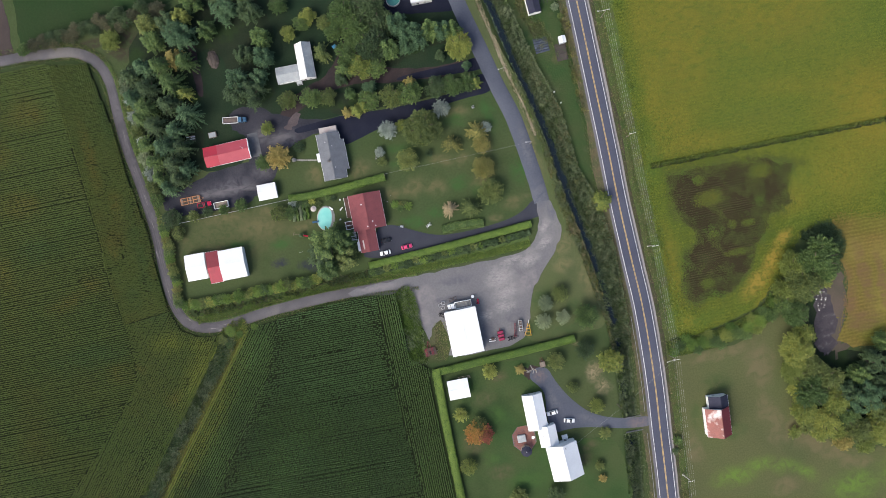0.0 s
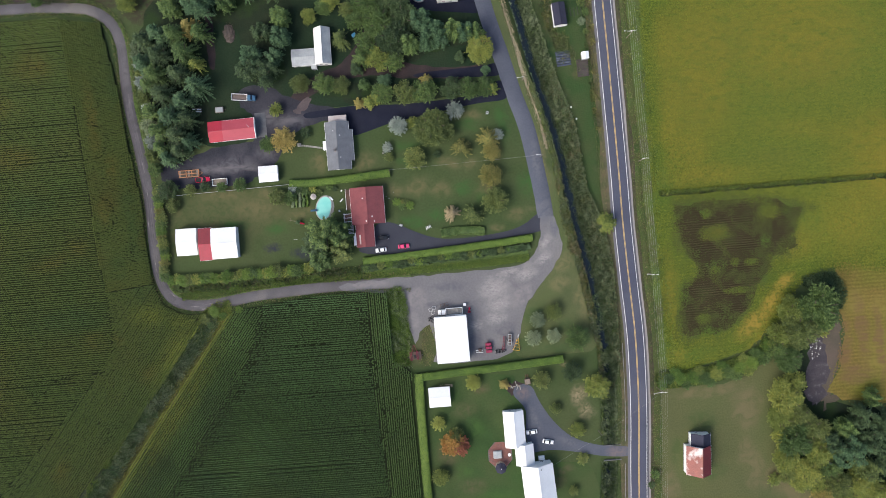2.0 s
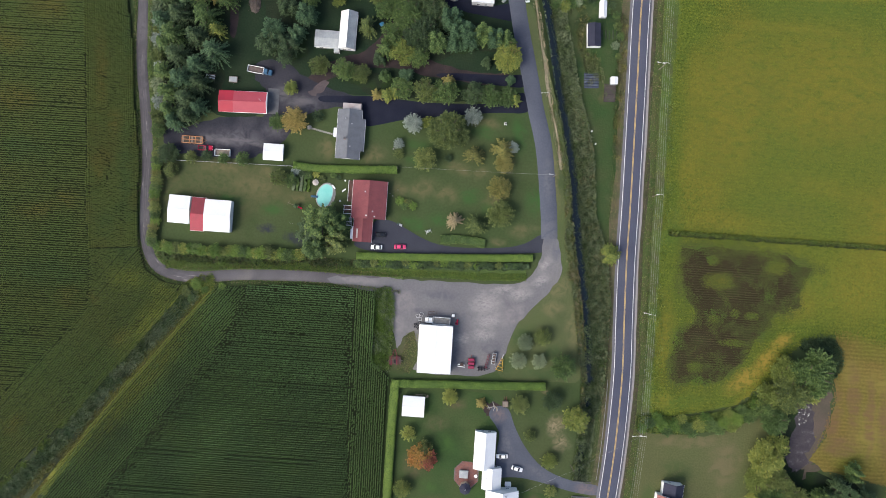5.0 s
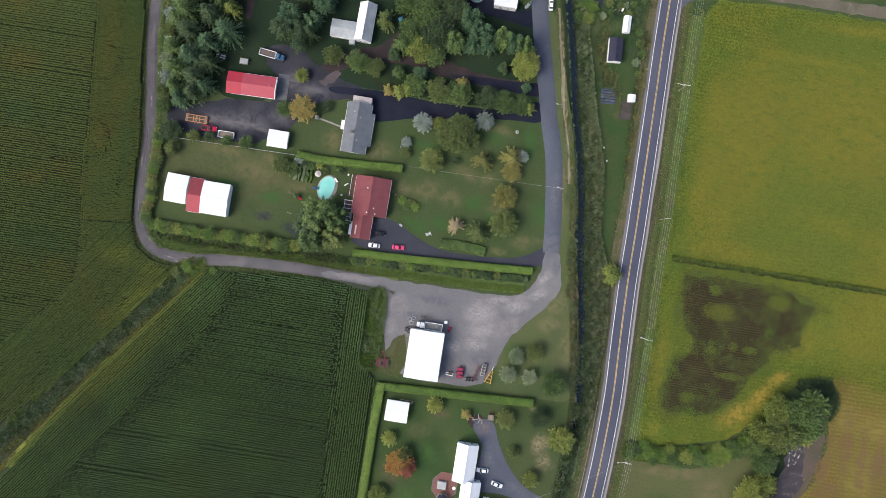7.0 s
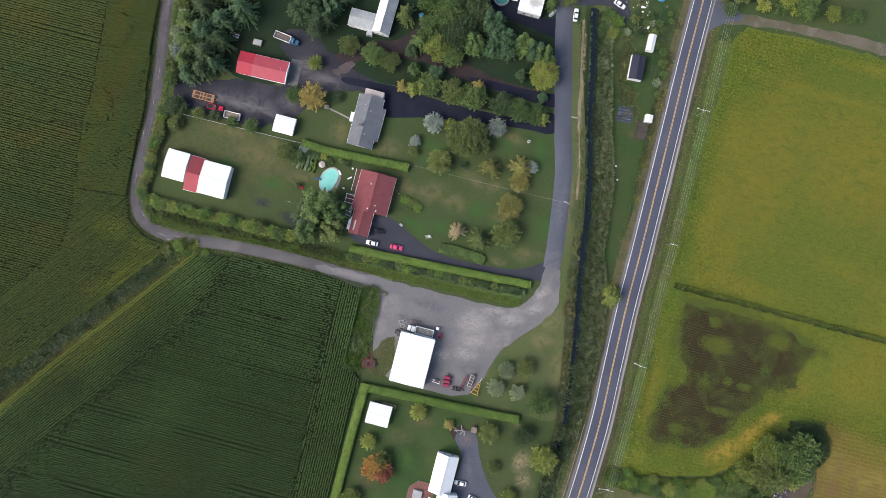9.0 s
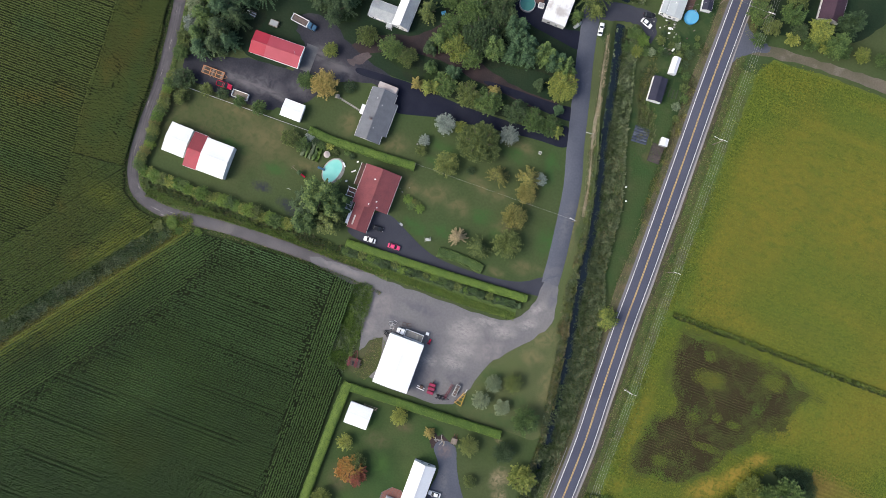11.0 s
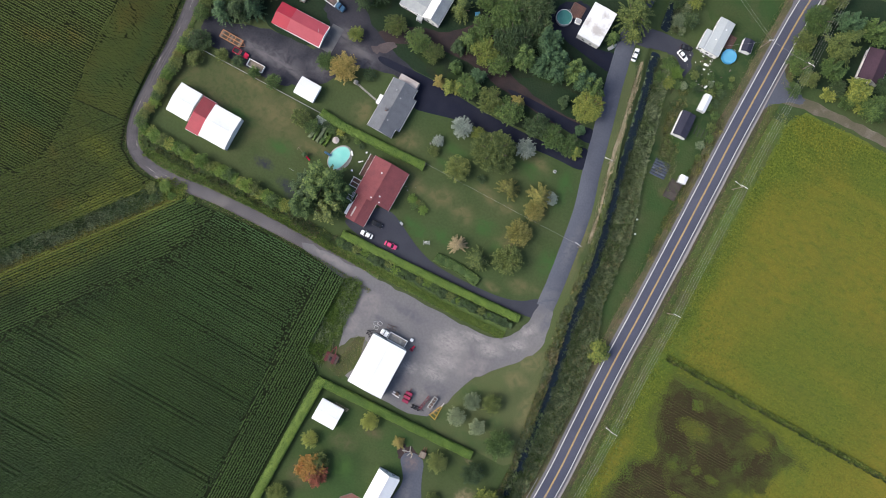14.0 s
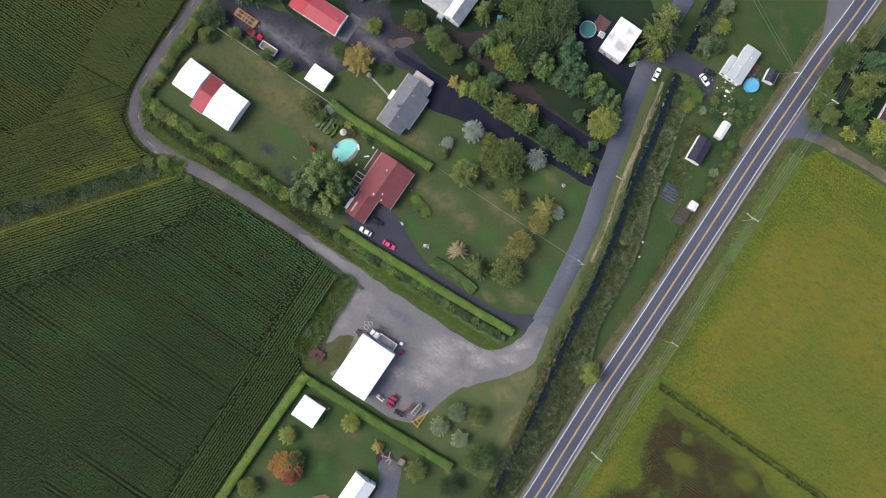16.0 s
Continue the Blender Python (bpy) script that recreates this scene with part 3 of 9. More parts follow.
ROOF_WHITE = mat("white sheet metal roof", (0.76, 0.77, 0.78), 0.5, (0.66, 0.67, 0.69), 0.12, 0.7, 1.5, 0.06)
ROOF_STAINED = mat("stained flat white roof", (0.74, 0.74, 0.74), 0.6, (0.66, 0.66, 0.66), 0.3, 0.8, 1.5, 0.1, spots=(0.46, 0.43, 0.41), spot_scale=0.2, spot_at=0.53, spot_soft=0.12)
ROOF_DULL = mat("dull weathered metal roof", (0.4, 0.42, 0.42), 0.55, (0.29, 0.305, 0.31), 0.3, 0.9, 2.5, 0.2)
ROOF_PALE = mat("pale grey flat metal roof", (0.4, 0.43, 0.44), 0.55, (0.35, 0.375, 0.385), 0.2, 0.9, 2.0, 0.1)
ROOF_RED = mat("bright red metal roof", (0.38, 0.03, 0.05), 0.5, (0.32, 0.03, 0.05), 0.3, 0.7, 2.0, 0.1)
ROOF_RED2 = mat("sun faded red metal roof", (0.37, 0.065, 0.085), 0.55, (0.33, 0.055, 0.075), 0.3, 0.7, 2.0, 0.1)
ROOF_MAROON = mat("dark maroon metal roof", (0.22, 0.035, 0.045), 0.5, (0.17, 0.035, 0.04), 0.4, 0.8, 2.0, 0.15)
ROOF_RED_DEEP = mat("deep red metal roof", (0.33, 0.035, 0.055), 0.5, (0.27, 0.035, 0.05), 0.4, 0.8, 2.0, 0.12)
SHINGLE_RED = mat("reddish brown asphalt shingles", (0.21, 0.062, 0.068), 0.9, (0.165, 0.054, 0.06), 0.4, 0.8, 3.0, 0.25, 0.01)
SHINGLE_GREY = mat("blue grey asphalt shingles", (0.15, 0.158, 0.175), 0.85, (0.115, 0.122, 0.14), 0.4, 0.8, 3.5, 0.2, 0.01)
SHINGLE_DARK = mat("dark blue black shingles", (0.032, 0.033, 0.055), 0.85, (0.022, 0.023, 0.04), 0.4, 0.8, 3.5, 0.2, 0.01)
RUST = mat("rusted sheet metal roof", (0.3, 0.12, 0.1), 0.8, (0.22, 0.1, 0.09), 0.3, 0.8, 2.0, 0.2, spots=(0.66, 0.6, 0.58), spot_scale=0.16, spot_at=0.5)
SHINGLE_BROWN = mat("dark plum shingles", (0.062, 0.034, 0.05), 0.9, (0.046, 0.027, 0.04), 0.4, 0.8, 3.0, 0.3, 0.01)
PINK_METAL = mat("pale rust streaked metal", (0.46, 0.42, 0.4), 0.7, (0.36, 0.3, 0.28), 0.4, 0.8, 2.0, 0.15)
SIDING = mat("white wall siding", (0.74, 0.74, 0.72), 0.7, (0.62, 0.62, 0.6), 0.5, 0.6, 4.0, 0.08)
SIDING_TAN = mat("tan wall siding", (0.42, 0.37, 0.3), 0.75, (0.34, 0.3, 0.25), 0.5, 0.6, 4.0, 0.1)
SIDING_GREY = mat("grey wall siding", (0.36, 0.37, 0.38), 0.75, (0.3, 0.31, 0.32), 0.5, 0.6, 4.0, 0.1)
BRICK = mat("red brick", (0.28, 0.11, 0.08), 0.85, (0.2, 0.09, 0.07), 1.5, 0.8, 6.0, 0.2)
TRIM = mat("white painted trim", (0.8, 0.8, 0.8), 0.5, (0.7, 0.7, 0.7), 1.0, 0.5, 5.0, 0.05)
GLASS = mat("dark window glass", (0.03, 0.035, 0.04), 0.08, (0.02, 0.02, 0.025), 1.0, 0.5, 5.0, 0.0)
WOOD = mat("weathered grey wood", (0.24, 0.2, 0.16), 0.85, (0.16, 0.13, 0.11), 1.0, 0.8, 6.0, 0.25, 0.005)
WOOD_RED = mat("red brown stained deck", (0.14, 0.07, 0.055), 0.85, (0.085, 0.052, 0.045), 0.6, 0.9, 5.0, 0.3, 0.005)
PAVER = mat("red brick pavers", (0.23, 0.1, 0.08), 0.85, (0.17, 0.08, 0.07), 1.2, 0.8, 4.0, 0.25, 0.005)
POOL_WATER = mat("turquoise pool water", (0.2, 0.56, 0.5), 0.08, (0.28, 0.62, 0.55), 0.3, 0.8, 1.0, 0.0, 0.01, 1.5)
POOL_BLUE = mat("bright blue pool water", (0.1, 0.33, 0.5), 0.1, (0.13, 0.38, 0.54), 0.4, 0.7, 1.0, 0.0, 0.01, 1.5)
POOL_TEAL = mat("teal pool cover water", (0.045, 0.16, 0.145), 0.15, (0.055, 0.185, 0.165), 0.4, 0.7, 1.0, 0.0, 0.01, 1.5)
PLASTIC_WHITE = mat("white plastic", (0.8, 0.8, 0.8), 0.4, (0.72, 0.72, 0.72), 1.0, 0.5, 5.0, 0.03)
PAINT = {
    "white": mat("white car paint", (0.78, 0.78, 0.78), 0.25, (0.7, 0.7, 0.7), 1.0, 0.3, 5.0, 0.0),
    "silver": mat("silver car paint", (0.5, 0.51, 0.53), 0.3, (0.45, 0.46, 0.48), 1.0, 0.3, 5.0, 0.0),
    "red": mat("crimson car paint", (0.5, 0.02, 0.06), 0.25, (0.42, 0.02, 0.05), 1.0, 0.3, 5.0, 0.0),
    "pink": mat("rose red car paint", (0.62, 0.06, 0.16), 0.3, (0.55, 0.06, 0.14), 1.0, 0.3, 5.0, 0.0),
    "black": mat("black car paint", (0.015, 0.016, 0.02), 0.25, (0.02, 0.02, 0.025), 1.0, 0.3, 5.0, 0.0),
    "blue": mat("blue cab paint", (0.05, 0.12, 0.2), 0.35, (0.045, 0.1, 0.17), 1.0, 0.3, 5.0, 0.0),
    "implement_red": mat("red machine paint", (0.2, 0.022, 0.042), 0.5, (0.12, 0.025, 0.035), 1.0, 0.8, 5.0, 0.2),
    "crimson": mat("faded crimson machine paint", (0.27, 0.022, 0.07), 0.6, (0.18, 0.025, 0.055), 1.0, 0.8, 5.0, 0.2),
    "implement_orange": mat("faded orange machine paint", (0.5, 0.22, 0.09), 0.6, (0.36, 0.18, 0.09), 1.0, 0.8, 5.0, 0.2),
    "implement_yellow": mat("yellow machine paint", (0.65, 0.38, 0.04), 0.5, (0.5, 0.3, 0.04), 1.0, 0.8, 5.0, 0.2),
}
RUBBER = mat("black rubber", (0.02, 0.02, 0.02), 0.85, (0.03, 0.03, 0.03), 1.0, 0.5, 6.0, 0.1)
STEEL = mat("galvanised steel", (0.5, 0.5, 0.5), 0.45, (0.4, 0.4, 0.4), 1.0, 0.6, 6.0, 0.1, metal=0.6)
RAIL_STEEL = mat("dull weathered zinc", (0.26, 0.27, 0.28), 0.7, (0.2, 0.2, 0.21), 1.0, 0.6, 6.0, 0.15)
DARK_STEEL = mat("dark rusty steel", (0.09, 0.075, 0.07), 0.7, (0.14, 0.08, 0.06), 1.0, 0.8, 6.0, 0.2, metal=0.3)
WIRE = mat("aluminium cable", (0.34, 0.35, 0.33), 0.6, (0.28, 0.28, 0.27), 1.0, 0.5, 6.0, 0.0)
TARP = mat("dark blue tarpaulin", (0.035, 0.043, 0.075), 0.6, (0.06, 0.07, 0.1), 1.0, 0.8, 3.0, 0.25, 0.05, 1.5, spots=(0.13, 0.15, 0.19), spot_scale=0.7, spot_at=0.56, spot_soft=0.1)
OLD_BOARD = mat("weedy grey brown boards", (0.075, 0.062, 0.056), 0.9, (0.05, 0.042, 0.042), 0.6, 0.9, 5.0, 0.3, 0.01, spots=(0.05, 0.07, 0.028), spot_scale=0.5, spot_at=0.55, spot_soft=0.1, per_object=0.2)
STONE = mat("pale stone", (0.3, 0.29, 0.27), 0.9, (0.2, 0.19, 0.18), 1.0, 0.8, 5.0, 0.25, 0.02)
BRUSH = mat("cut brush", (0.12, 0.095, 0.08), 0.95, (0.07, 0.06, 0.055), 0.8, 0.8, 5.0, 0.3, per_island=0.4)

# ---- mesh helpers ----
def arrays(name, verts, faces, material):
    """A mesh from an array of places and an array of faces that all have the same number of corners."""
    verts, faces = np.asarray(verts, np.float32), np.asarray(faces, np.int32)
    me = bpy.data.meshes.new(name)
    k = faces.shape[1]
    me.vertices.add(len(verts))
    me.vertices.foreach_set("co", verts.ravel())
    me.loops.add(faces.size)
    me.loops.foreach_set("vertex_index", faces.ravel())
    me.polygons.add(len(faces))
    me.polygons.foreach_set("loop_start", np.arange(0, faces.size, k, dtype=np.int32))
    me.update(calc_edges=True)
    me.materials.append(material)
    return me


def meshed(name, bm, material, smooth=False):
    me = bpy.data.meshes.new(name)
    bmesh.ops.recalc_face_normals(bm, faces=bm.faces)
    bm.to_mesh(me)
    bm.free()
    me.materials.append(material)
    if smooth:
        me.polygons.foreach_set("use_smooth", [True] * len(me.polygons))
    return me


def part(name, bm, material, parent=None, label="", smooth=False):
    """Links a bmesh as one mesh object under a thing or a part."""
    ob = new(name, meshed(name, bm, material, smooth))
    ob.parent = parent
    return tagged(ob, label=label)


def thing(name, m, label, category, group="", kind=""):
    ob = new(name)
    ob.empty_display_size = 0.3
    ob.matrix_world = m
    return tagged(ob, label, category, group, kind)


def block(bm, x0, x1, y0, y1, z0, z1, bevel=0.0, m=None):
    """A box in a bmesh, with bevelled edges if wanted."""
    r = bmesh.ops.create_cube(bm, size=1.0)
    vs = r["verts"]
    for v in vs:
        v.co = Vector(((x0 + x1) / 2 + v.co.x * (x1 - x0), (y0 + y1) / 2 + v.co.y * (y1 - y0), (z0 + z1) / 2 + v.co.z * (z1 - z0)))
        if m:
            v.co = m @ v.co
    if bevel:
        es = {e for v in vs for e in v.link_edges}
        bmesh.ops.bevel(bm, geom=list(es), offset=bevel, segments=1, affect="EDGES")
    return bm


def boxed(*a, **k):
    return block(bmesh.new(), *a, **k)


def rod(bm, a, b, r, sides=6, r2=None):
    """A round bar from a to b in a bmesh."""
    a, b = Vector(a), Vector(b)
    d = b - a
    q = d.to_track_quat("Z", "Y").to_matrix().to_4x4()
    bmesh.ops.create_cone(bm, cap_ends=True, segments=sides, radius1=r, radius2=r if r2 is None else r2, depth=d.length,
                          matrix=Matrix.Translation((a + b) / 2) @ q)
    return bm


def disc(bm, c, r, h, sides=24, axis="Z"):
    turn = {"Z": Matrix(), "Y": Matrix.Rotation(math.pi / 2, 4, "X"), "X": Matrix.Rotation(math.pi / 2, 4, "Y")}[axis]
    bmesh.ops.create_cone(bm, cap_ends=True, segments=sides, radius1=r, radius2=r, depth=h, matrix=Matrix.Translation(c) @ turn)
    return bm


def smooth_line(points, step=2.0):
    """Points at even steps along a Catmull-Rom curve through the given ones."""
    p = [np.array(q, float) for q in points]
    p = [2 * p[0] - p[1]] + p + [2 * p[-1] - p[-2]]
    out = []
    for a, b, c, d in zip(p, p[1:], p[2:], p[3:]):
        n = max(2, int(np.linalg.norm(c - b) / step))
        for t in np.arange(n) / n:
            out.append(0.5 * (2 * b + (c - a) * t + (2 * a - 5 * b + 4 * c - d) * t * t + (3 * b - a - 3 * c + d) * t ** 3))
    out.append(p[-2])
    return np.array(out)


def sideways(line):
    """Unit vectors to the left of a line's run."""
    d = np.gradient(line, axis=0)
    d /= np.linalg.norm(d, axis=1)[:, None]
    return np.stack([-d[:, 1], d[:, 0]], 1)


def ribbon(name, line, left, right, z, material, label="", thick=0.0, wobble=0.0, seed=0):
    """A strip along a line, from left to right of it (metres, left is plus), with a skirt down of that thickness."""
    rng = np.random.default_rng(seed)
    n = sideways(line)
    count = len(line)
    wl, wr = (np.convolve(rng.normal(0, wobble, count + 4), np.ones(5) / 5, "valid")[:, None] if wobble else 0 for _ in "ab")
    a, b = line + n * (left + wl), line + n * (right + wr)
    z = np.broadcast_to(z, (count,))
    rows = [np.c_[a, z], np.c_[b, z]]
    if thick:
        rows = [np.c_[a + n * 0.15, z - thick], *rows, np.c_[b - n * 0.15, z - thick]]
    k = len(rows)
    verts = np.stack(rows, 1).reshape(-1, 3)
    faces = [[i * k + j, i * k + j + 1, (i + 1) * k + j + 1, (i + 1) * k + j] for i in range(count - 1) for j in range(k - 1)]
    ob = new(name, arrays(name, verts, faces, material))
    return tagged(ob, label, kind="structure")


def sheet(name, outline, z, material, label="", thick=0.06, round_off=2, wobble=0.0, seed=0):
    """A flat patch of ground cover with a rounded, slightly uneven outline and an edge that goes down."""
    rng = np.random.default_rng(seed)
    p = np.array(outline, float)
    for _ in range(round_off):
        q = np.roll(p, -1, 0)
        p = np.stack([0.75 * p + 0.25 * q, 0.25 * p + 0.75 * q], 1).reshape(-1, 2)
    if wobble:
        out = []
        for a, b in zip(p, np.roll(p, -1, 0)):
            n = max(1, int(np.linalg.norm(b - a) / 2.5))
            out += [a + (b - a) * i / n for i in range(n)]
        p = np.array(out) + rng.normal(0, wobble, (len(out), 2))
    bm = bmesh.new()
    top = bm.faces.new([bm.verts.new((x, y, z)) for x, y in p])
    if top.normal.z < 0 or sum(a[0] * b[1] - a[1] * b[0] for a, b in zip(p, np.roll(p, -1, 0))) < 0:
        top.normal_flip()
    r = bmesh.ops.extrude_face_region(bm, geom=[top])
    low = [v for v in bm.verts if v not in [g for g in r["geom"] if isinstance(g, bmesh.types.BMVert)]]
    for v in low:
        v.co.z -= thick
    bm.faces.remove(top) if top.is_valid else None
    bmesh.ops.triangulate(bm, faces=[f for f in bm.faces if len(f.verts) > 4])
    ob = new(name, meshed(name, bm, material))
    return tagged(ob, label, kind="structure")


def inside(p, poly):
    """Which of the points lie inside a polygon."""
    x, y = p[:, 0], p[:, 1]
    hit = np.zeros(len(p), bool)
    for (x0, y0), (x1, y1) in zip(poly, poly[1:] + poly[:1]):
        if y0 != y1:
            hit ^= ((y0 > y) != (y1 > y)) & (x < (x1 - x0) * (y - y0) / (y1 - y0) + x0)
    return hit


# ---- ground with the ditch ----
DITCH = smooth_line([(24, 178), (28, 140), (33, 108), (35.6, 97), (40.4, 75), (43.2, 62), (47.8, 44), (51.2, 26), (54.0, 7),
                     (57.0, -9), (59.2, -22), (61.8, -38), (63.2, -58), (62.3, -82), (60.5, -105), (57, -135), (54, -175)], 3.0)


def ditch_x(y):
    return np.interp(y, DITCH[::-1, 1], DITCH[::-1, 0])


def ground_z(x, y):
    """Height of the open ground: flat, but for the roadside ditch, which is filled where the two drives cross it."""
    off = np.abs(x - ditch_x(y))
    depth = 1.5 * np.clip(1.45 - off / 2.6, 0, 1)
    for at in (-94.6, 112.0):
        depth = depth * np.clip((np.abs(y - at) - 2.6) / 1.2, 0, 1)
    return -depth * (np.abs(y) < 176)


xs = np.r_[-3000, -1200, -500, np.arange(-260, 28, 6.0), np.arange(28, 70, 0.75), np.arange(70, 232, 6.0), 500, 1200, 3000]
ys = np.r_[-3000, -1200, -500, np.arange(-200, 220, 2.5), 500, 1200, 3000]
gx, gy = np.meshgrid(xs, ys)
gz = ground_z(gx, gy)
nx = len(xs)
quads = [[j * nx + i, j * nx + i + 1, (j + 1) * nx + i + 1, (j + 1) * nx + i] for j in range(len(ys) - 1) for i in range(nx - 1)]
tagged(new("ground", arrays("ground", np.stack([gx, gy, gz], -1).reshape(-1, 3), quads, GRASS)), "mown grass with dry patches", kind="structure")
ribbon("water", DITCH, 2.1, -2.1, -1.15, WATER, "narrow strip of dark still water in the ditch")

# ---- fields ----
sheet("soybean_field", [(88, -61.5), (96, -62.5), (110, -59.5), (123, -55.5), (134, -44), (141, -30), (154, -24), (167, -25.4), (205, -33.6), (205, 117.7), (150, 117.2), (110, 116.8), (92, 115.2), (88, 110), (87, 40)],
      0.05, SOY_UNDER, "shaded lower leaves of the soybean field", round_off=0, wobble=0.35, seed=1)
sheet("far_soybean_field", [(205.2, -33), (420, -80), (420, 132), (205.2, 117.7)], 0.4, SOY, "yellow green soybean field beyond", 0.4, round_off=0)
sheet("ripe_soybean_field", [(161, -24.2), (160, -36), (163, -50), (160, -66), (154, -76), (160, -80), (178, -83), (320, -100), (420, -110), (420, -82), (205, -34), (168, -25.6)], 0.09, RIPE, "shaded lower leaves of ripening soybeans", round_off=0, wobble=0.3, seed=2)
sheet("north_field", [(-163, 112.6), (-138, 114), (-96, 120), (-60, 124), (-40, 260), (-158, 260)], 0.03, NORTH_FIELD, "dark green meadow behind the shelter belt", round_off=0, wobble=0.3, seed=7)
sheet("ploughed_field", [(-166, 112), (-168, 200), (-260, 200), (-260, 113)], 0.05, PLOUGHED, "bare brown ploughed field soil", round_off=0, wobble=0.3, seed=8)
CORN_WEST = [(-136, 101), (-131.5, 76), (-128.2, 46), (-125.2, 25), (-124.8, 7), (-123.2, -9), (-119.6, -18.2), (-111.5, -22.6), (-102.5, -23.2), (-116.5, -43),
             (-134.5, -66), (-149, -82.5), (-165, -99), (-226, -168), (-330, -168), (-330, 105), (-174, 105), (-156, 104.5)]
CORN_SOUTH = [(-91, -22.8), (-78, -21.6), (-62, -19.9), (-33, -19.2), (-26.5, -20.2), (-26, -27), (-25.4, -48), (-18.8, -54), (-18.6, -106), (-18.6, -175),
              (-203, -175), (-150.5, -106), (-146.6, -98), (-124.6, -66.8), (-113, -51.6), (-105, -41.4)]
for nm, poly in (("corn_field_soil_west", CORN_WEST), ("corn_field_soil_south", CORN_SOUTH)):
    sheet(nm, poly, 0.06, SOIL, "dark soil between corn rows", round_off=0)


def from_line(p, line):
    """Distance of each point from a broken line."""
    best = np.full(len(p), 1e9)
    for a, b in zip(np.array(line, float), np.array(line[1:], float)):
        d = b - a
        f = np.clip(((p - a) @ d) / (d @ d), 0, 1)
        best = np.minimum(best, np.hypot(*(p - a - f[:, None] * d).T))
    return best


# where the sown blocks meet and where the tractor turned, plants are missing: half width, then the line
CORN_GAPS = [
    (3.4, [(-77.5, -23), (-81, -36), (-85, -46), (-92.5, -57), (-101, -66), (-108, -78), (-117, -91), (-129, -112), (-150, -148)]),
    (1.8, [(-38.7, -23), (-36.4, -36), (-35.6, -45), (-34.8, -59), (-31, -70), (-32.8, -82), (-32.2, -102), (-31.5, -150)]),
    (0.75, [(-146, 29.4), (-139.4, 27.6), (-136.4, 21.7), (-138.4, 15), (-146, 13.6)]),
    (0.75, [(-146, 60), (-139, 57.6), (-137, 52), (-139, 46), (-146, 44.6)]),
    (0.7, [(-157, -62), (-149, -65.6), (-146.6, -71.5), (-151.7, -78)]),
    (0.7, [(-168, -81.5), (-162, -85), (-159, -90.3), (-161, -97)]),
    (1.0, [(-158, 11.2), (-145, 12.2)]), (0.9, [(-163, 46.9), (-150, 47.3)]), (0.8, [(-172, -46.8), (-158, -44.8), (-147, -44.2)]), (0.8, [(-140, 76), (-139.6, 66)]),
    (0.7, [(-128.6, 40), (-129.4, 30)]), (0.7, [(-131, 8), (-130, -4)]), (0.6, [(-118, -36), (-124, -43)]),
]


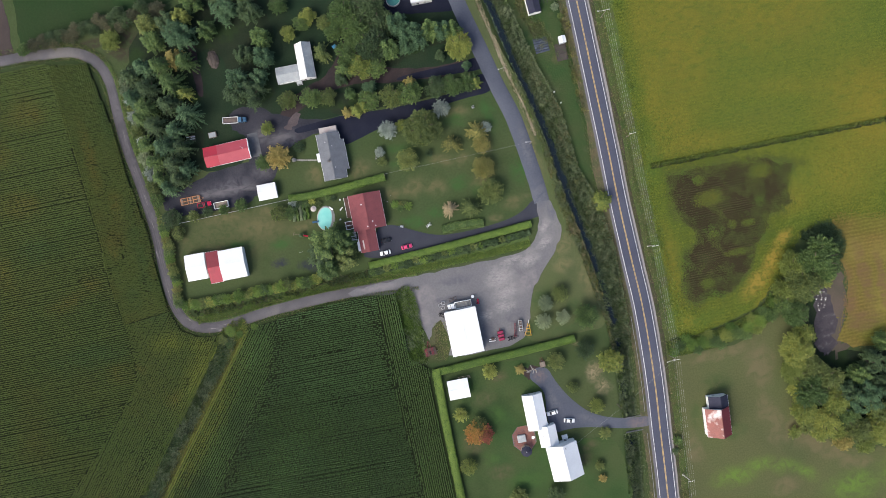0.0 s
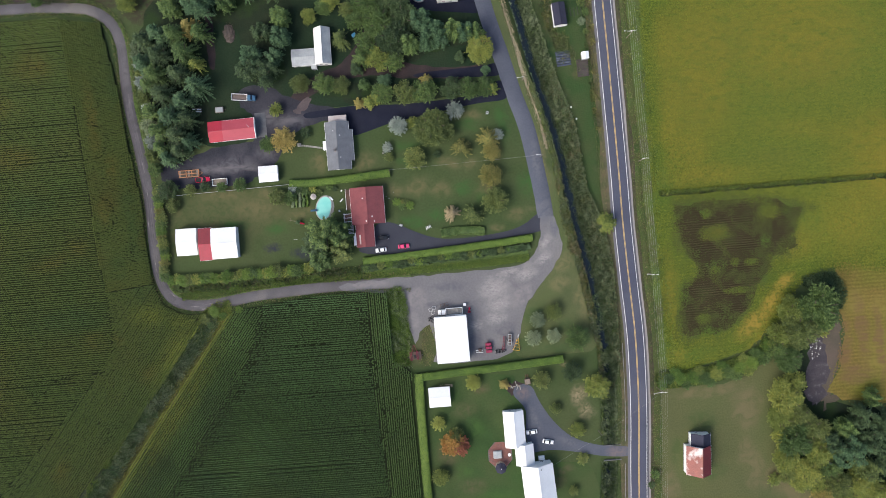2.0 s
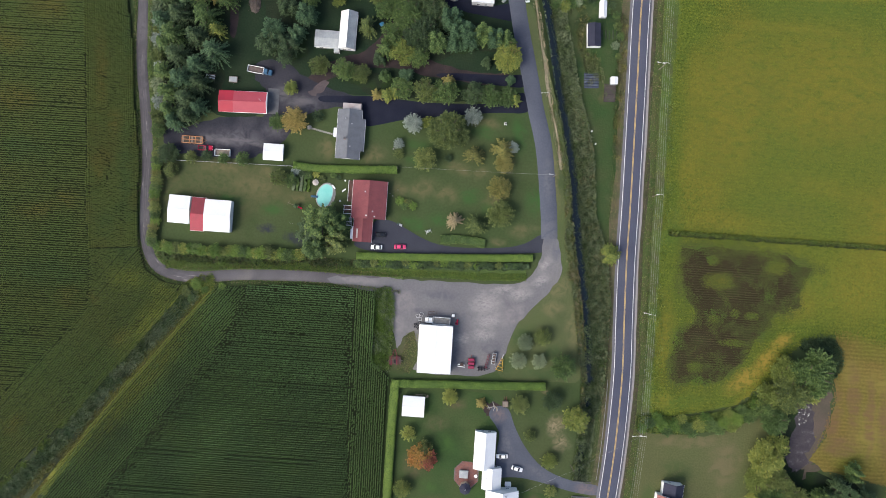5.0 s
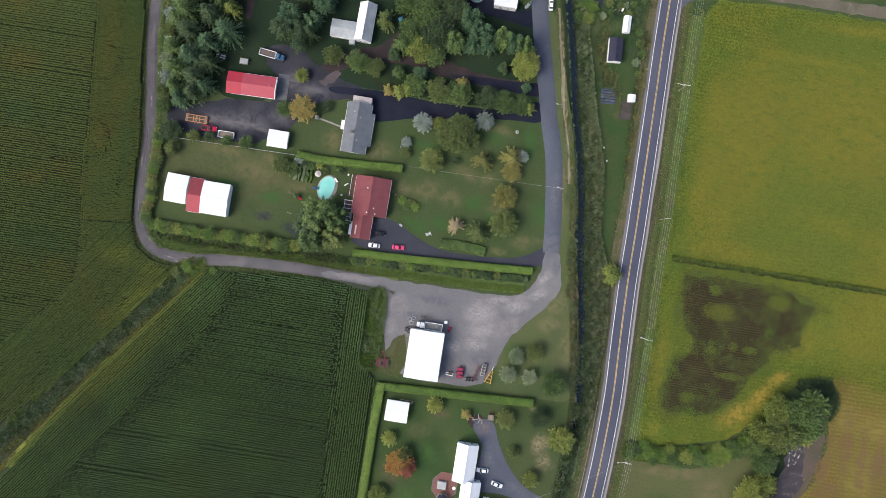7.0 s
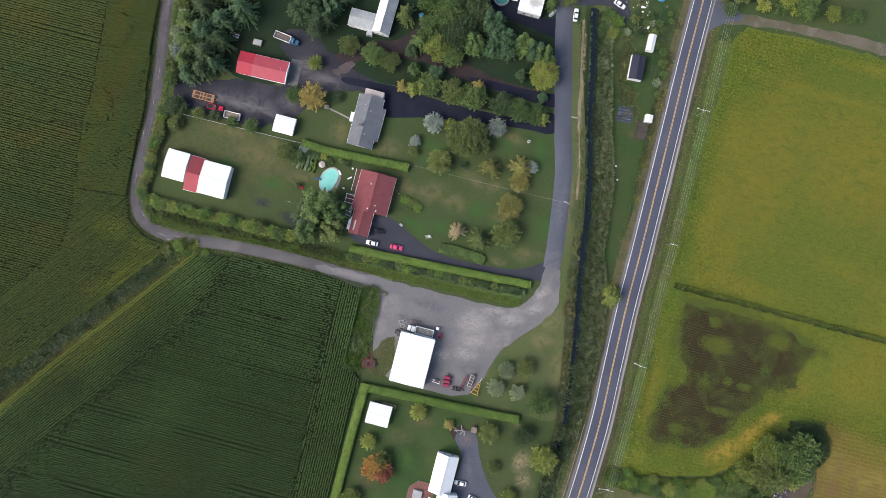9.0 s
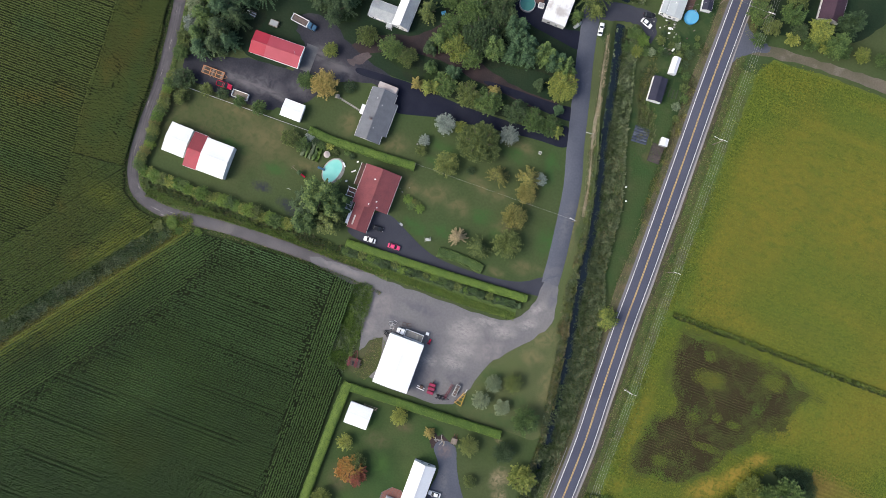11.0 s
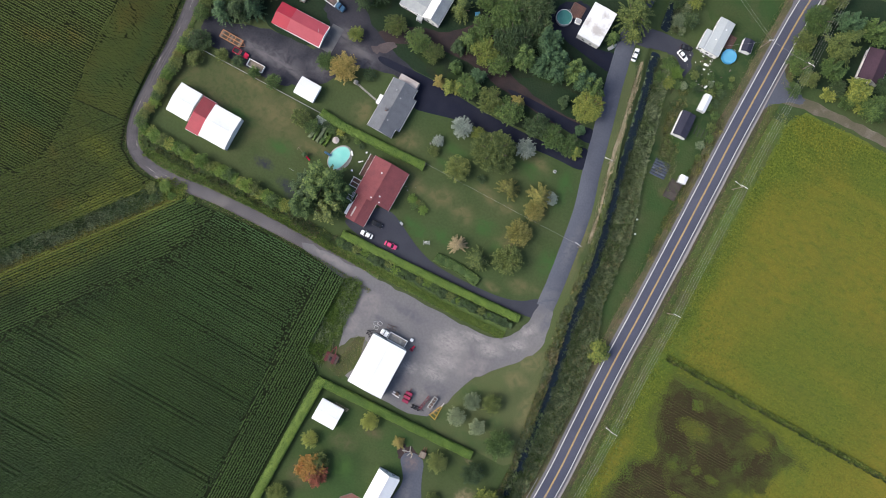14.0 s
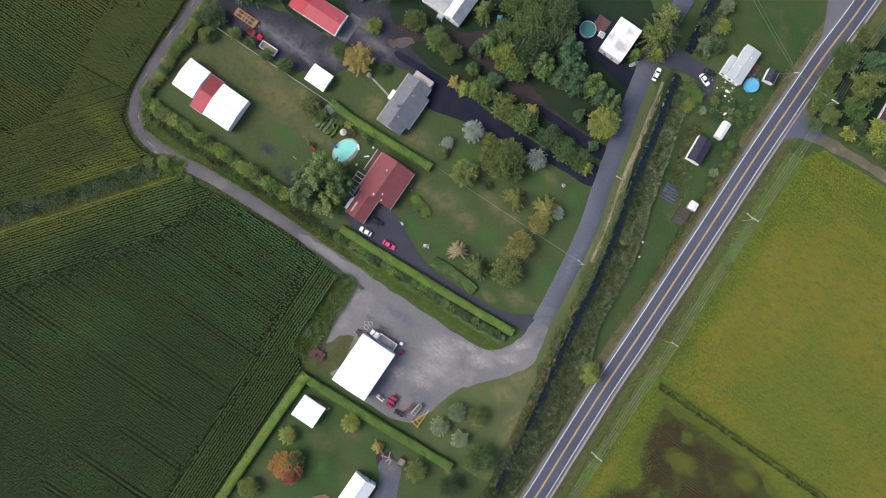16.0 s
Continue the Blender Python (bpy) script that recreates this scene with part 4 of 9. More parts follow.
def corn(name, poly, angle, label, material, seed, box, step=0.47, spacing=0.9, height=2.1, tracks=False):
    """Rows of corn inside a polygon and a box: a leafy ridge along each row and arching leaves over it."""
    rng = np.random.default_rng(seed)
    c, s = math.cos(radians(angle)), math.sin(radians(angle))
    turned = [(x * c + y * s, -x * s + y * c) for x, y in poly]
    lo, hi = min(p[1] for p in turned), max(p[1] for p in turned)
    stations, ridge = [], []
    for v in np.arange(math.ceil(lo / spacing), math.floor(hi / spacing) + 1) * spacing:
        drift = rng.normal(0, 0.05)
        cuts = sorted((x1 - x0) * (v - y0) / (y1 - y0) + x0 for (x0, y0), (x1, y1) in zip(turned, turned[1:] + turned[:1]) if (y0 > v) != (y1 > v))
        for u0, u1 in zip(cuts[::2], cuts[1::2]):
            u = np.arange(u0 + 0.3, u1 - 0.3, step)
            if rng.uniform() < 0.012:  # a gappy row
                g0 = rng.uniform(u0, u1)
                u = u[(np.abs(u - g0) > rng.uniform(4, 14)) | (rng.uniform(size=len(u)) < 0.3)]
            if len(u):
                stations.append(np.stack([u + rng.uniform(-0.2, 0.2, len(u)), np.full(len(u), v + drift) + rng.normal(0, 0.035, len(u))], 1))
    st = np.concatenate(stations)
    st = np.stack([st[:, 0] * c - st[:, 1] * s, st[:, 0] * s + st[:, 1] * c], 1)
    x0, x1, y0, y1 = box
    st = st[(st[:, 0] > x0) & (st[:, 0] < x1) & (st[:, 1] > y0) & (st[:, 1] < y1)]
    # missing plants in blotches
    blotch = np.array([noise.noise((x * 0.06, y * 0.06, seed)) for x, y in st[::4]]).repeat(4)[: len(st)]
    keep = 0.995 - 0.2 * np.clip(blotch - 0.25, 0, 1)
    for half, line in CORN_GAPS:
        keep = keep * np.clip(0.55 + 0.5 * (from_line(st + rng.normal(0, half * 0.5, st.shape), line) / half) ** 2, 0, 1)
    st = st[rng.uniform(size=len(st)) < keep]
    n = len(st)
    tall = height * rng.uniform(0.9, 1.06, n)
    if tracks:  # rows stunted along the sprayer's wheels
        rows = np.round((-st[:, 0] * s + st[:, 1] * c) / spacing).astype(int)
        waver = np.array([noise.noise((x * 0.03, y * 0.03, 9.0)) for x, y in st])
        tall = tall * np.where(np.isin(rows % 17, (0, 2)) & (waver > -0.1), 0.62, 1.0)
    verts, faces = [], []
    for k in range(4):
        if k < 2:
            a = radians(angle) + rng.normal(0, 0.4, n) + math.pi * k
        else:  # leaves that arch across the row, the last one lower down and longer
            a = radians(angle) + math.pi / 2 + rng.normal(0, 0.5, n) + math.pi * rng.integers(0, 2, n)
        d, e = np.stack([np.cos(a), np.sin(a)], 1), np.stack([-np.sin(a), np.cos(a)], 1)
        long, wide = (rng.uniform(0.32, 0.5, n) * (1, 1, 0.75, 1.0)[k])[:, None], rng.uniform(0.1, 0.17, n)[:, None] * (1, 1, 1, 1.2)[k]
        root = tall - (0, 0.25, 0.5, 0.7)[k] - rng.uniform(0.1, 0.3, n)
        mid = st + d * long * 0.5
        corner = [np.c_[st, root], np.c_[mid - e * wide, root + 0.16], np.c_[st + d * long, root - 0.2], np.c_[mid + e * wide, root + 0.16]]
        verts.append(np.stack(corner, 1).reshape(-1, 3))
        faces.append(k * 4 * n + np.arange(4 * n).reshape(-1, 4))
    # the stalk with its lower leaves: a narrow upright blade
    a = radians(angle) + rng.normal(0, 0.3, n)
    d = np.stack([np.cos(a), np.sin(a)], 1) * 0.28
    verts.append(np.stack([np.c_[st - d, np.full(n, 0.06)], np.c_[st + d, np.full(n, 0.06)], np.c_[st + d * 0.5, tall * 0.8], np.c_[st - d * 0.5, tall * 0.8]], 1).reshape(-1, 3))
    faces.append(16 * n + np.arange(4 * n).reshape(-1, 4))
    ob = new(name, arrays(name, np.concatenate(verts), np.concatenate(faces), material))
    return tagged(ob, label, "corn", kind="stuff")


HEAD_W = [(-136, 101), (-131.5, 76), (-128.2, 46), (-125.2, 25), (-124.8, 7), (-123.2, -9), (-143, -11), (-145.5, 7), (-146.5, 30), (-148.5, 53), (-150.5, 76), (-152.5, 99), (-153, 104)]
MAIN_W = [(-153, 104.4), (-152.5, 99), (-150.5, 76), (-148.5, 53), (-146.5, 30), (-145.5, 7), (-143, -11), (-141.8, -30), (-143, -37), (-149, -45), (-168, -66), (-232, -130), (-232, 105)]
DIAG_W = [(-123.2, -9), (-119.6, -18.2), (-111.5, -22.6), (-102.5, -23.2), (-116.5, -43), (-134.5, -66), (-149, -82.5), (-165, -99), (-226, -168), (-232, -168), (-232, -130), (-168, -66), (-149, -45), (-143, -37), (-141.8, -30), (-143, -11)]
MAIN_S = [(-78, -21.6), (-62, -19.9), (-34.2, -19.2), (-34.6, -63), (-31.2, -106), (-31.2, -175), (-170, -175), (-130, -106), (-101, -66), (-85, -42)]
HEAD_S = [(-34.2, -19.2), (-26.5, -20.2), (-26, -27), (-25.4, -48), (-18.8, -54), (-18.6, -175), (-31.2, -175), (-31.2, -106), (-34.6, -63)]
DIAG_S = [(-91, -22.8), (-78, -21.8), (-85, -42), (-101, -66), (-130, -106), (-170, -175), (-203, -175), (-150.5, -106), (-146.6, -98), (-124.6, -66.8), (-113, -51.6), (-105, -41.4)]
VIEW = (-216, 0, -152, 140)
corn("corn_rows", MAIN_W, 0.5, "tall green corn in rows, yellowing in patches", CORN_WEST_LEAF, 11, VIEW, tracks=True)
corn("corn_rows", HEAD_W, 94.5, "headland rows of yellowing corn along the lane", CORN_HEAD, 12, VIEW)
corn("corn_rows", DIAG_W, 53.0, "slanting corn rows beside the grass drain", CORN_WEST_LEAF, 13, VIEW)
corn("corn_rows", MAIN_S, 0.0, "dark green corn in straight rows", CORN, 14, VIEW, tracks=True)
corn("corn_rows", HEAD_S, 91.0, "headland rows of dark green corn", CORN_LIGHT, 15, VIEW)
corn("corn_rows", DIAG_S, 52.5, "slanting corn rows along the drain", CORN_LIGHT, 16, VIEW)
# yellowed outer rows along the drain
corn("corn_edge_rows", [(-90.4, -23), (-93.4, -24.2), (-106.6, -42), (-126, -66.5), (-148.2, -98), (-157.2, -112), (-153.8, -112), (-123.2, -66.5), (-103.8, -42)], 52.5, "yellowed outer corn rows along the drain", CORN_EDGE, 17, VIEW)
corn("corn_edge_rows", [(-107, -28.5), (-104, -25.6), (-109, -33), (-110.6, -33.6)], 53, "yellowed outer corn rows along the drain", CORN_EDGE, 18, VIEW)

SOY_OUT = [(88.5, -61), (96, -62), (110, -59), (123, -55), (135, -45.5), (142, -34), (147, -29.5), (151, -26.8), (156, -25.2), (161, -25.4), (165, -28), (168, -26), (204, -33), (204, 117.2), (110, 116.2), (92, 114.7), (88.5, 110), (87.5, 40)]
PATCH = [(97.9, 7.9), (109.8, 7.2), (120.6, 7.5), (136.2, 7.0), (142, 2.4), (152, 0.5), (145, -6.8), (145.9, -14.3), (141.6, -17.2), (134.5, -17.5), (134.5, -22.8), (129, -29.8), (127, -37.0),
         (119.6, -42.3), (110.7, -47.9), (99.3, -49.3), (94.0, -45.0), (95.4, -35.9), (95.9, -28.9), (104, -23.2), (102.8, -17.5), (97.2, -11.9), (95.9, -1.4)]
ISLANDS = [(111.7, -6.4, 6.6, 3.4), (109, 1.9, 2.6, 2.2), (119.3, -19, 2.0, 1.8), (126.3, -19.5, 2.8, 1.6), (104.5, -41.8, 3.4, 2.6), (111.1, -21.8, 2.2, 1.6), (135, 1, 4.4, 3.2), (99, -22, 3, 5), (120, -31, 6, 1.6)]
SKIPS = [[(102.4, 50.4), (102.6, 58)], [(102.5, 40.7), (110.8, 39.8)], [(149.6, 21.6), (153.4, 21.1)], [(171.4, -27), (170.1, -39)], [(180, -28), (180.2, -46)], [(104.6, 62), (107, 61.8)], [(128, 84), (131, 83.4)], [(92.4, 14), (92.6, 22)]]


def patch_mask(p):
    """1 inside the bare patch, 0 outside, with a soft uneven edge; and how far the green islands in it reach."""
    ring = PATCH + PATCH[:1]
    sd = from_line(p, ring) * np.where(inside(p, PATCH), 1, -1)
    wave = np.array([noise.noise((a * 0.13, b * 0.13, 1.0)) * 4.0 + noise.noise((a * 0.4, b * 0.4, 5.0)) * 2.0 for a, b in p])
    m = np.clip((sd + wave) / 9.0 + 0.5, 0, 1)
    m = m * m * (3 - 2 * m)
    green = np.zeros(len(p))
    for x, y, rx, ry in ISLANDS:
        green = np.maximum(green, np.clip(1.7 - 1.4 * np.hypot((p[:, 0] - x) / rx, (p[:, 1] - y) / ry) + wave * 0.08, 0, 1))
    return m, green


def soy_density(p):
    m, green = patch_mask(p)
    keep = np.clip(1.1 - 2.6 * m, 0, 1)
    keep = keep * (np.abs(p[:, 1] - 11.6 + 0.4 * np.sin(p[:, 0] * 0.11)) > 0.6)
    for run in SKIPS:
        keep = keep * (from_line(p, run) > 0.35)
    return keep


def small_density(p):
    m, green = patch_mask(p)
    return np.clip(np.clip(5.0 * m, 0, 1) * np.clip(1.25 - 1.9 * m, 0, 1) + 0.75 * green, 0, 0.95)


def stunted_density(p):
    m, green = patch_mask(p)
    tuft = np.array([noise.noise((a * 0.11, b * 0.11, 4.0)) + 0.5 * noise.noise((a * 0.35, b * 0.35, 8.0)) for a, b in p])
    return np.clip(3.4 * m * (1 - m) + m * np.clip(tuft * 1.8 + 0.02, 0.04, 0.8) + 0.7 * green, 0, 0.95)


def weed_density(p):
    return 0.9 * patch_mask(p)[0] ** 0.6


def canopy(name, poly, material, label, seed, high=0.32, gap=0.44, density=None, soft=0.5, leaf=1.0, row=0.6, share=1.0, patchy=0.0, category="soybeans", z0=0.0):
    """A low leafy crop in rows: drooping leaf clumps, thinning out over a bare patch and towards a ragged edge."""
    rng = np.random.default_rng(seed)
    x0, x1, y0, y1 = min(p[0] for p in poly), max(p[0] for p in poly), min(p[1] for p in poly), max(p[1] for p in poly)
    m_ = 2 * soft
    u, v = np.meshgrid(np.arange(x0 - m_, x1 + m_, gap), np.arange(y0 - m_, y1 + m_, row))
    p = np.stack([u.ravel(), v.ravel()], 1) + rng.normal(0, (0.2, 0.08), (u.size, 2))
    p = p[inside(p + rng.normal(0, soft, p.shape), poly) & (rng.uniform(size=len(p)) < share)]
    if patchy:
        p = p[[noise.noise((a * patchy, b * patchy, 2.0 + seed)) + rng.uniform(-0.5, 0.5) > 0 for a, b in p]]
    if density:
        p = p[rng.uniform(size=len(p)) < density(p)]
    m = len(p)
    out = []
    for k in range(2):
        a = rng.uniform(0, math.pi, m)
        d, e = np.stack([np.cos(a), np.sin(a)], 1), np.stack([-np.sin(a), np.cos(a)], 1)
        s_, t_ = leaf * rng.uniform(0.34, 0.5, (m, 1)), leaf * rng.uniform(0.26, 0.38, (m, 1))
        z = z0 + high * rng.uniform(0.9, 1.04, m)
        out.append(np.stack([np.c_[p - d * s_, z - rng.uniform(0, 0.1, m)], np.c_[p - e * t_, z], np.c_[p + d * s_, z - rng.uniform(0, 0.1, m)], np.c_[p + e * t_, z]], 1))
    corners = np.concatenate(out)
    ob = new(name, arrays(name, corners.reshape(-1, 3), np.arange(4 * len(corners)).reshape(-1, 4), material))
    return tagged(ob, label, category, kind="stuff")


sheet("weedy_patch", PATCH, 0.056, BARE, "brown bare patch with weeds in the field", 0.003, round_off=1, wobble=0.8, seed=3)
canopy("soybean_plants", SOY_OUT, SOY, "yellow green soybean plants in rows", 91, 0.17, gap=0.36, leaf=0.78, row=0.5, density=soy_density)
AROUND = [(90, 11), (156, 11), (156, -22), (138, -28), (134, -42), (122, -50), (110, -54), (91, -55)]
canopy("stunted_soybean_plants", AROUND, STUNTED, "stunted olive soybean plants round the bare patch", 98, 0.15, 0.21, density=stunted_density, soft=1.0, leaf=0.42, row=0.3)
canopy("small_soybean_plants", AROUND, SOY, "small green soybean plants thinning out towards the bare patch", 99, 0.16, 0.22, density=small_density, soft=1.0, leaf=0.44, row=0.32)
canopy("weeds", AROUND, WEED, "brownish weeds in rows on the bare patch", 97, 0.13, 0.2, density=weed_density, soft=1.0, leaf=0.45, row=0.9)
canopy("ripe_soybean_plants", [(162, -24), (161.5, -36), (163, -50), (159, -66), (156, -75), (162, -79), (178, -82), (205, -88), (205, -32), (168, -24)], RIPE, "rusty golden ripening soybean plants", 92, 0.2, gap=0.36, leaf=0.78, row=0.5, soft=1.2)

# ---- roads, lane, drives, yards ----
ROAD = smooth_line([(76, 420), (74.6, 220), (73.6, 165), (72.6, 143), (72.5, 117), (72.6, 95), (73.1, 72), (73.7, 40), (74.0, 20), (74.1, 0),
                    (74.9, -25), (75.7, -45), (75.4, -65), (74.6, -82), (73.2, -100), (71.4, -125), (67, -170), (40, -420)], 4.0)[::-1]
ribbon("road_verge", ROAD, 7.2, -6.4, 0.06, SHOULDER, "brown gravelly road verge", 0.1, 0.7, 3)
ribbon("road", ROAD, 4.5, -4.2, 0.11, ASPHALT, "worn grey two-lane asphalt road", 0.1)
for nm, a, b in (("road_lane_west", 3.05, 0.35), ("road_lane_east", -0.35, -3.05)):
    ribbon(nm, ROAD, a, b, 0.115, WHEELPATH, "dark worn asphalt lane")
for nm, at, m_ in (("edge_line_west", 3.4, LINE_WHITE), ("edge_line_east", -3.3, LINE_WHITE)):
    ribbon(nm, ROAD, at + 0.09, at - 0.09, 0.12, m_, "white painted edge line")
for nm, at in (("centre_line_west", 0.17), ("centre_line_east", -0.17)):
    ribbon(nm, ROAD, at + 0.07, at - 0.07, 0.12, LINE_YELLOW, "yellow painted centre line")
sheet("side_road", [(69.5, 138), (68, 150), (62, 162), (56, 172), (60, 182), (69, 182), (70, 160)], 0.09, ASPHALT, "asphalt mouth of a side road", 0.1)

LANE_E = smooth_line([(20, 190), (19, 160), (19.6, 130), (20.5, 112), (24, 93), (28.5, 76), (33, 58), (37.5, 42), (40.3, 24), (41.6, 14), (42.3, 6)], 2.5)
ribbon("lane_east", LANE_E, 3.2, -3.2, 0.08, LANE_BLUE, "grey asphalt lane beside the ditch", 0.08, 0.12, 5)
LANE_W = smooth_line([(-330, 110.5), (-230, 110), (-172, 109.5), (-156, 108.8), (-141, 106.8), (-132.5, 101), (-128.8, 92), (-128, 76), (-127, 62), (-124.4, 45), (-122.4, 26), (-122, 8),
                      (-121, -6), (-116.6, -15.6), (-108, -19.4), (-97, -19.6), (-82, -17.8), (-62, -16.6), (-44, -16.2), (-28, -16.4), (-16, -17)], 2.0)
ribbon("lane_west", LANE_W, 2.3, -1.95, 0.06, LANE, "grey dirt lane round the corn field", 0.08, 0.18, 6)
WORN = np.array([q for q in LANE_W if -131 < q[0] < -92 and q[1] < 98])
for nm, at in (("wheel_rut_outer", 0.85), ("wheel_rut_inner", -0.85), ("wheel_rut_middle", 0.1)):
    ribbon(nm, WORN, at + 0.28, at - 0.28, 0.072, TRACK, "pale worn wheel track", 0.0, 0.35, 8)
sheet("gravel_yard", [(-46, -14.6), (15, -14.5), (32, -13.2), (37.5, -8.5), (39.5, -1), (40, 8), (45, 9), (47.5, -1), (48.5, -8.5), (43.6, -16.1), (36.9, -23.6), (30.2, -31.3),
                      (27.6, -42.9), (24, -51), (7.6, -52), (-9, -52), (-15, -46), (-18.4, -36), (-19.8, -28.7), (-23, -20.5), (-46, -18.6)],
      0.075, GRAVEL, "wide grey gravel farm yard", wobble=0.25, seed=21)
sheet("driveway_red_house", [(44, 9), (38.5, 7.6), (34, 3.8), (27, 1.3), (15, 0.1), (5, -0.2), (-2, 0.2), (-8, 2.0), (-14.3, 5), (-20, 8), (-24, 9.2), (-29, 8.6), (-30, 3), (-36, 0), (-36.8, -3),
                              (-25.2, -4.8), (6.7, -2.6), (35.2, -0.6), (44, 1)], 0.066, DRIVE, "dark smooth asphalt driveway")
sheet("driveway_bungalow", [(-55.5, 57), (-46.4, 57.6), (-34.1, 58.6), (-24, 57.9), (-10.1, 57.2), (15, 58.5), (24, 61.5), (27.5, 65), (31, 60), (30, 55.6), (20, 55.5), (10, 54.4), (-4, 52.2), (-18.4, 50.3), (-29, 47.2), (-35.6, 45.6), (-37.4, 49.4), (-37.6, 54.4), (-44.5, 55), (-54.5, 54.4)],
      0.066, FRESH, "black fresh asphalt driveway")
sheet("driveway_north", [(27.5, 71.5), (28.5, 66.5), (15, 66.2), (4, 66.9), (-15.6, 68.3), (-22.6, 71), (-43, 68.3), (-58, 60), (-61, 63), (-54, 70), (-44, 74), (-34, 78), (-27, 90), (-23, 89), (-21, 78), (4.1, 70.4)],
      0.054, BROWN_DIRT, "brown dirt drive under trees", wobble=0.25, seed=22)
sheet("driveway_north_mouth", [(28.5, 71.8), (29.5, 66), (20, 66), (4, 67.2), (-8, 68), (-8, 69.6), (4, 70.2), (20, 70.4)], 0.064, FRESH, "dark asphalt mouth of the drive")
sheet("driveway_white_house", [(23.3, 101), (24, 92), (12, 93.5), (2, 95), (-6, 97), (-6, 104), (-1, 106), (3, 100), (12, 97.5)], 0.066, FRESH, "dark asphalt driveway beside the house")
sheet("dirt_yard", [(-115, 40), (-106, 41.5), (-92.3, 46), (-82, 46.5), (-74.5, 47.5), (-74.5, 57.9), (-81, 60.3), (-82, 68), (-73.7, 71), (-62.1, 66), (-56.3, 62), (-37.8, 57.7), (-37.8, 53.5), (-52.8, 52.8),
                    (-62.1, 46.8), (-67.9, 36.5), (-76, 33), (-80.7, 28.9), (-101.7, 29.4), (-113.3, 30.1), (-117.5, 34.8)], 0.059, YARD, "dark stony farm yard", wobble=0.35, seed=23)
sheet("driveway_farmhouse", [(22.6, -67.2), (24, -63.4), (30.8, -62.8), (33.5, -70.9), (39.2, -80.3), (46.9, -87.8), (58.7, -91.7), (71, -92.4), (71, -97), (58.7, -96), (48.1, -93.2), (39.0, -91.6), (33, -91.6), (27.4, -92.6),
                             (27, -82.0), (28.2, -74.4), (25.6, -70.4)], 0.07, LANE_BLUE, "grey asphalt driveway of the farmhouse")
sheet("driveway_trailer", [(22, 116), (25.5, 114), (33.2, 115.6), (41.5, 116.2), (44.6, 114.4), (46.2, 109.3), (46.4, 104), (43.6, 105.5), (41, 109.8), (34.8, 109.6), (29.9, 107.8), (23, 106)], 0.072, DRIVE, "dark asphalt drive over the ditch", wobble=0.2, seed=26)
sheet("farm_track", [(76.5, 119), (91.5, 120.4), (109.6, 122), (150, 123.5), (260, 125), (260, 120), (150, 118.6), (111, 118.4), (92.8, 116.9), (76.5, 112.5)], 0.08, FARM_DIRT, "pale brown dirt farm track", wobble=0.3, seed=27)
sheet("farm_track_gate", [(76.2, 128), (78, 123.6), (83, 121), (89, 120), (89.5, 117.4), (83, 115.4), (78.5, 111), (76.3, 105)], 0.095, LANE_BLUE, "grey gravel track mouth", 0.05, wobble=0.2, seed=28)
sheet("wood_trail", [(-93.4, 108), (-91.2, 108.6), (-89.8, 97.7), (-89.4, 84.2), (-90.4, 78), (-92.4, 78), (-92.9, 84), (-92.6, 95.7)], 0.04, BROWN_DIRT, "bare brown trail beside the shelter belt", 0.03, wobble=0.25, seed=61)
sheet("spoil_patch", [(146, -51), (152, -50), (155, -54), (154, -66), (152, -80), (147, -83), (144.5, -72), (147.4, -62)], 0.07, SPOIL, "dark stony soil under the trees", wobble=0.7, seed=29)
sheet("spoil_edge", [(151, -46), (160, -44), (162.4, -52), (159, -66), (155, -76), (157, -80), (150, -86), (149, -70), (151, -60)], 0.05, RED_SOIL, "reddish brown soil at the field edge", 0.03, wobble=1.0, seed=64)
# dry and green strips
STRIP = np.array([q for q in DITCH if 34 < q[1] < 106])
ribbon("bank_strip", STRIP, -4.2, -4.9, 0.034, STRAW_GRASS, "strip of dry straw coloured grass on the ditch bank", 0.02, 0.8, 37)
BED = np.array([q for q in DITCH if -48 < q[1] < 106])
ribbon("reed_bed", BED, 6.6, 3.5, 0.05, REED_BED, "matted reed litter on the ditch bank", 0.04, 0.5, 39)
ribbon("gravel_shoulder", ROAD, -4.1, -4.9, 0.1, PALE_GRAVEL, "pale gravel along the road edge", 0.06, 0.25, 36)
ribbon("verge_meadow", np.array([q for q in ROAD if -64 < q[1] < 108]), -9.3, -15.5, 0.04, LUSH_LIME, "yellow green rough grass beside the field", 0.03, 0.6, 38)
ribbon("verge_east", ROAD, -6.3, -9.5, 0.045, VERGE, "rough green grass along the road", 0.04, 0.5, 32)
ribbon("lane_verge", LANE_W[100:], 3.6, 2.3, 0.05, ROUGH_GRASS, "rough grass along the lane", 0.03, 0.3, 33)
HEDGE_FOOT = smooth_line([(-112, -14.5), (-85.5, -12.8), (-62.2, -11.6), (-34.3, -11.8), (-6.4, -10.9), (14.6, -10.4), (34, -9.4)], 2.0)
ribbon("hedge_verge", HEDGE_FOOT, 2.2, -2.3, 0.05, ROUGH_GRASS, "bright rough grass under the hedge", 0.03, 0.4, 35)
# litter floor of the shelter belt, darkened to paint the shade below it
sheet("wood_floor", [(-122, 97), (-108, 117), (-62, 122), (-55, 100), (-58, 76), (-66, 69), (-80, 72), (-78, 90), (-92, 98), (-92, 66), (-98, 46), (-112, 39), (-119, 44), (-122, 70)], 0.025, DARK_GROUND, "leaf litter with painted shade under the shelter belt", 0.02, wobble=0.6, seed=36)
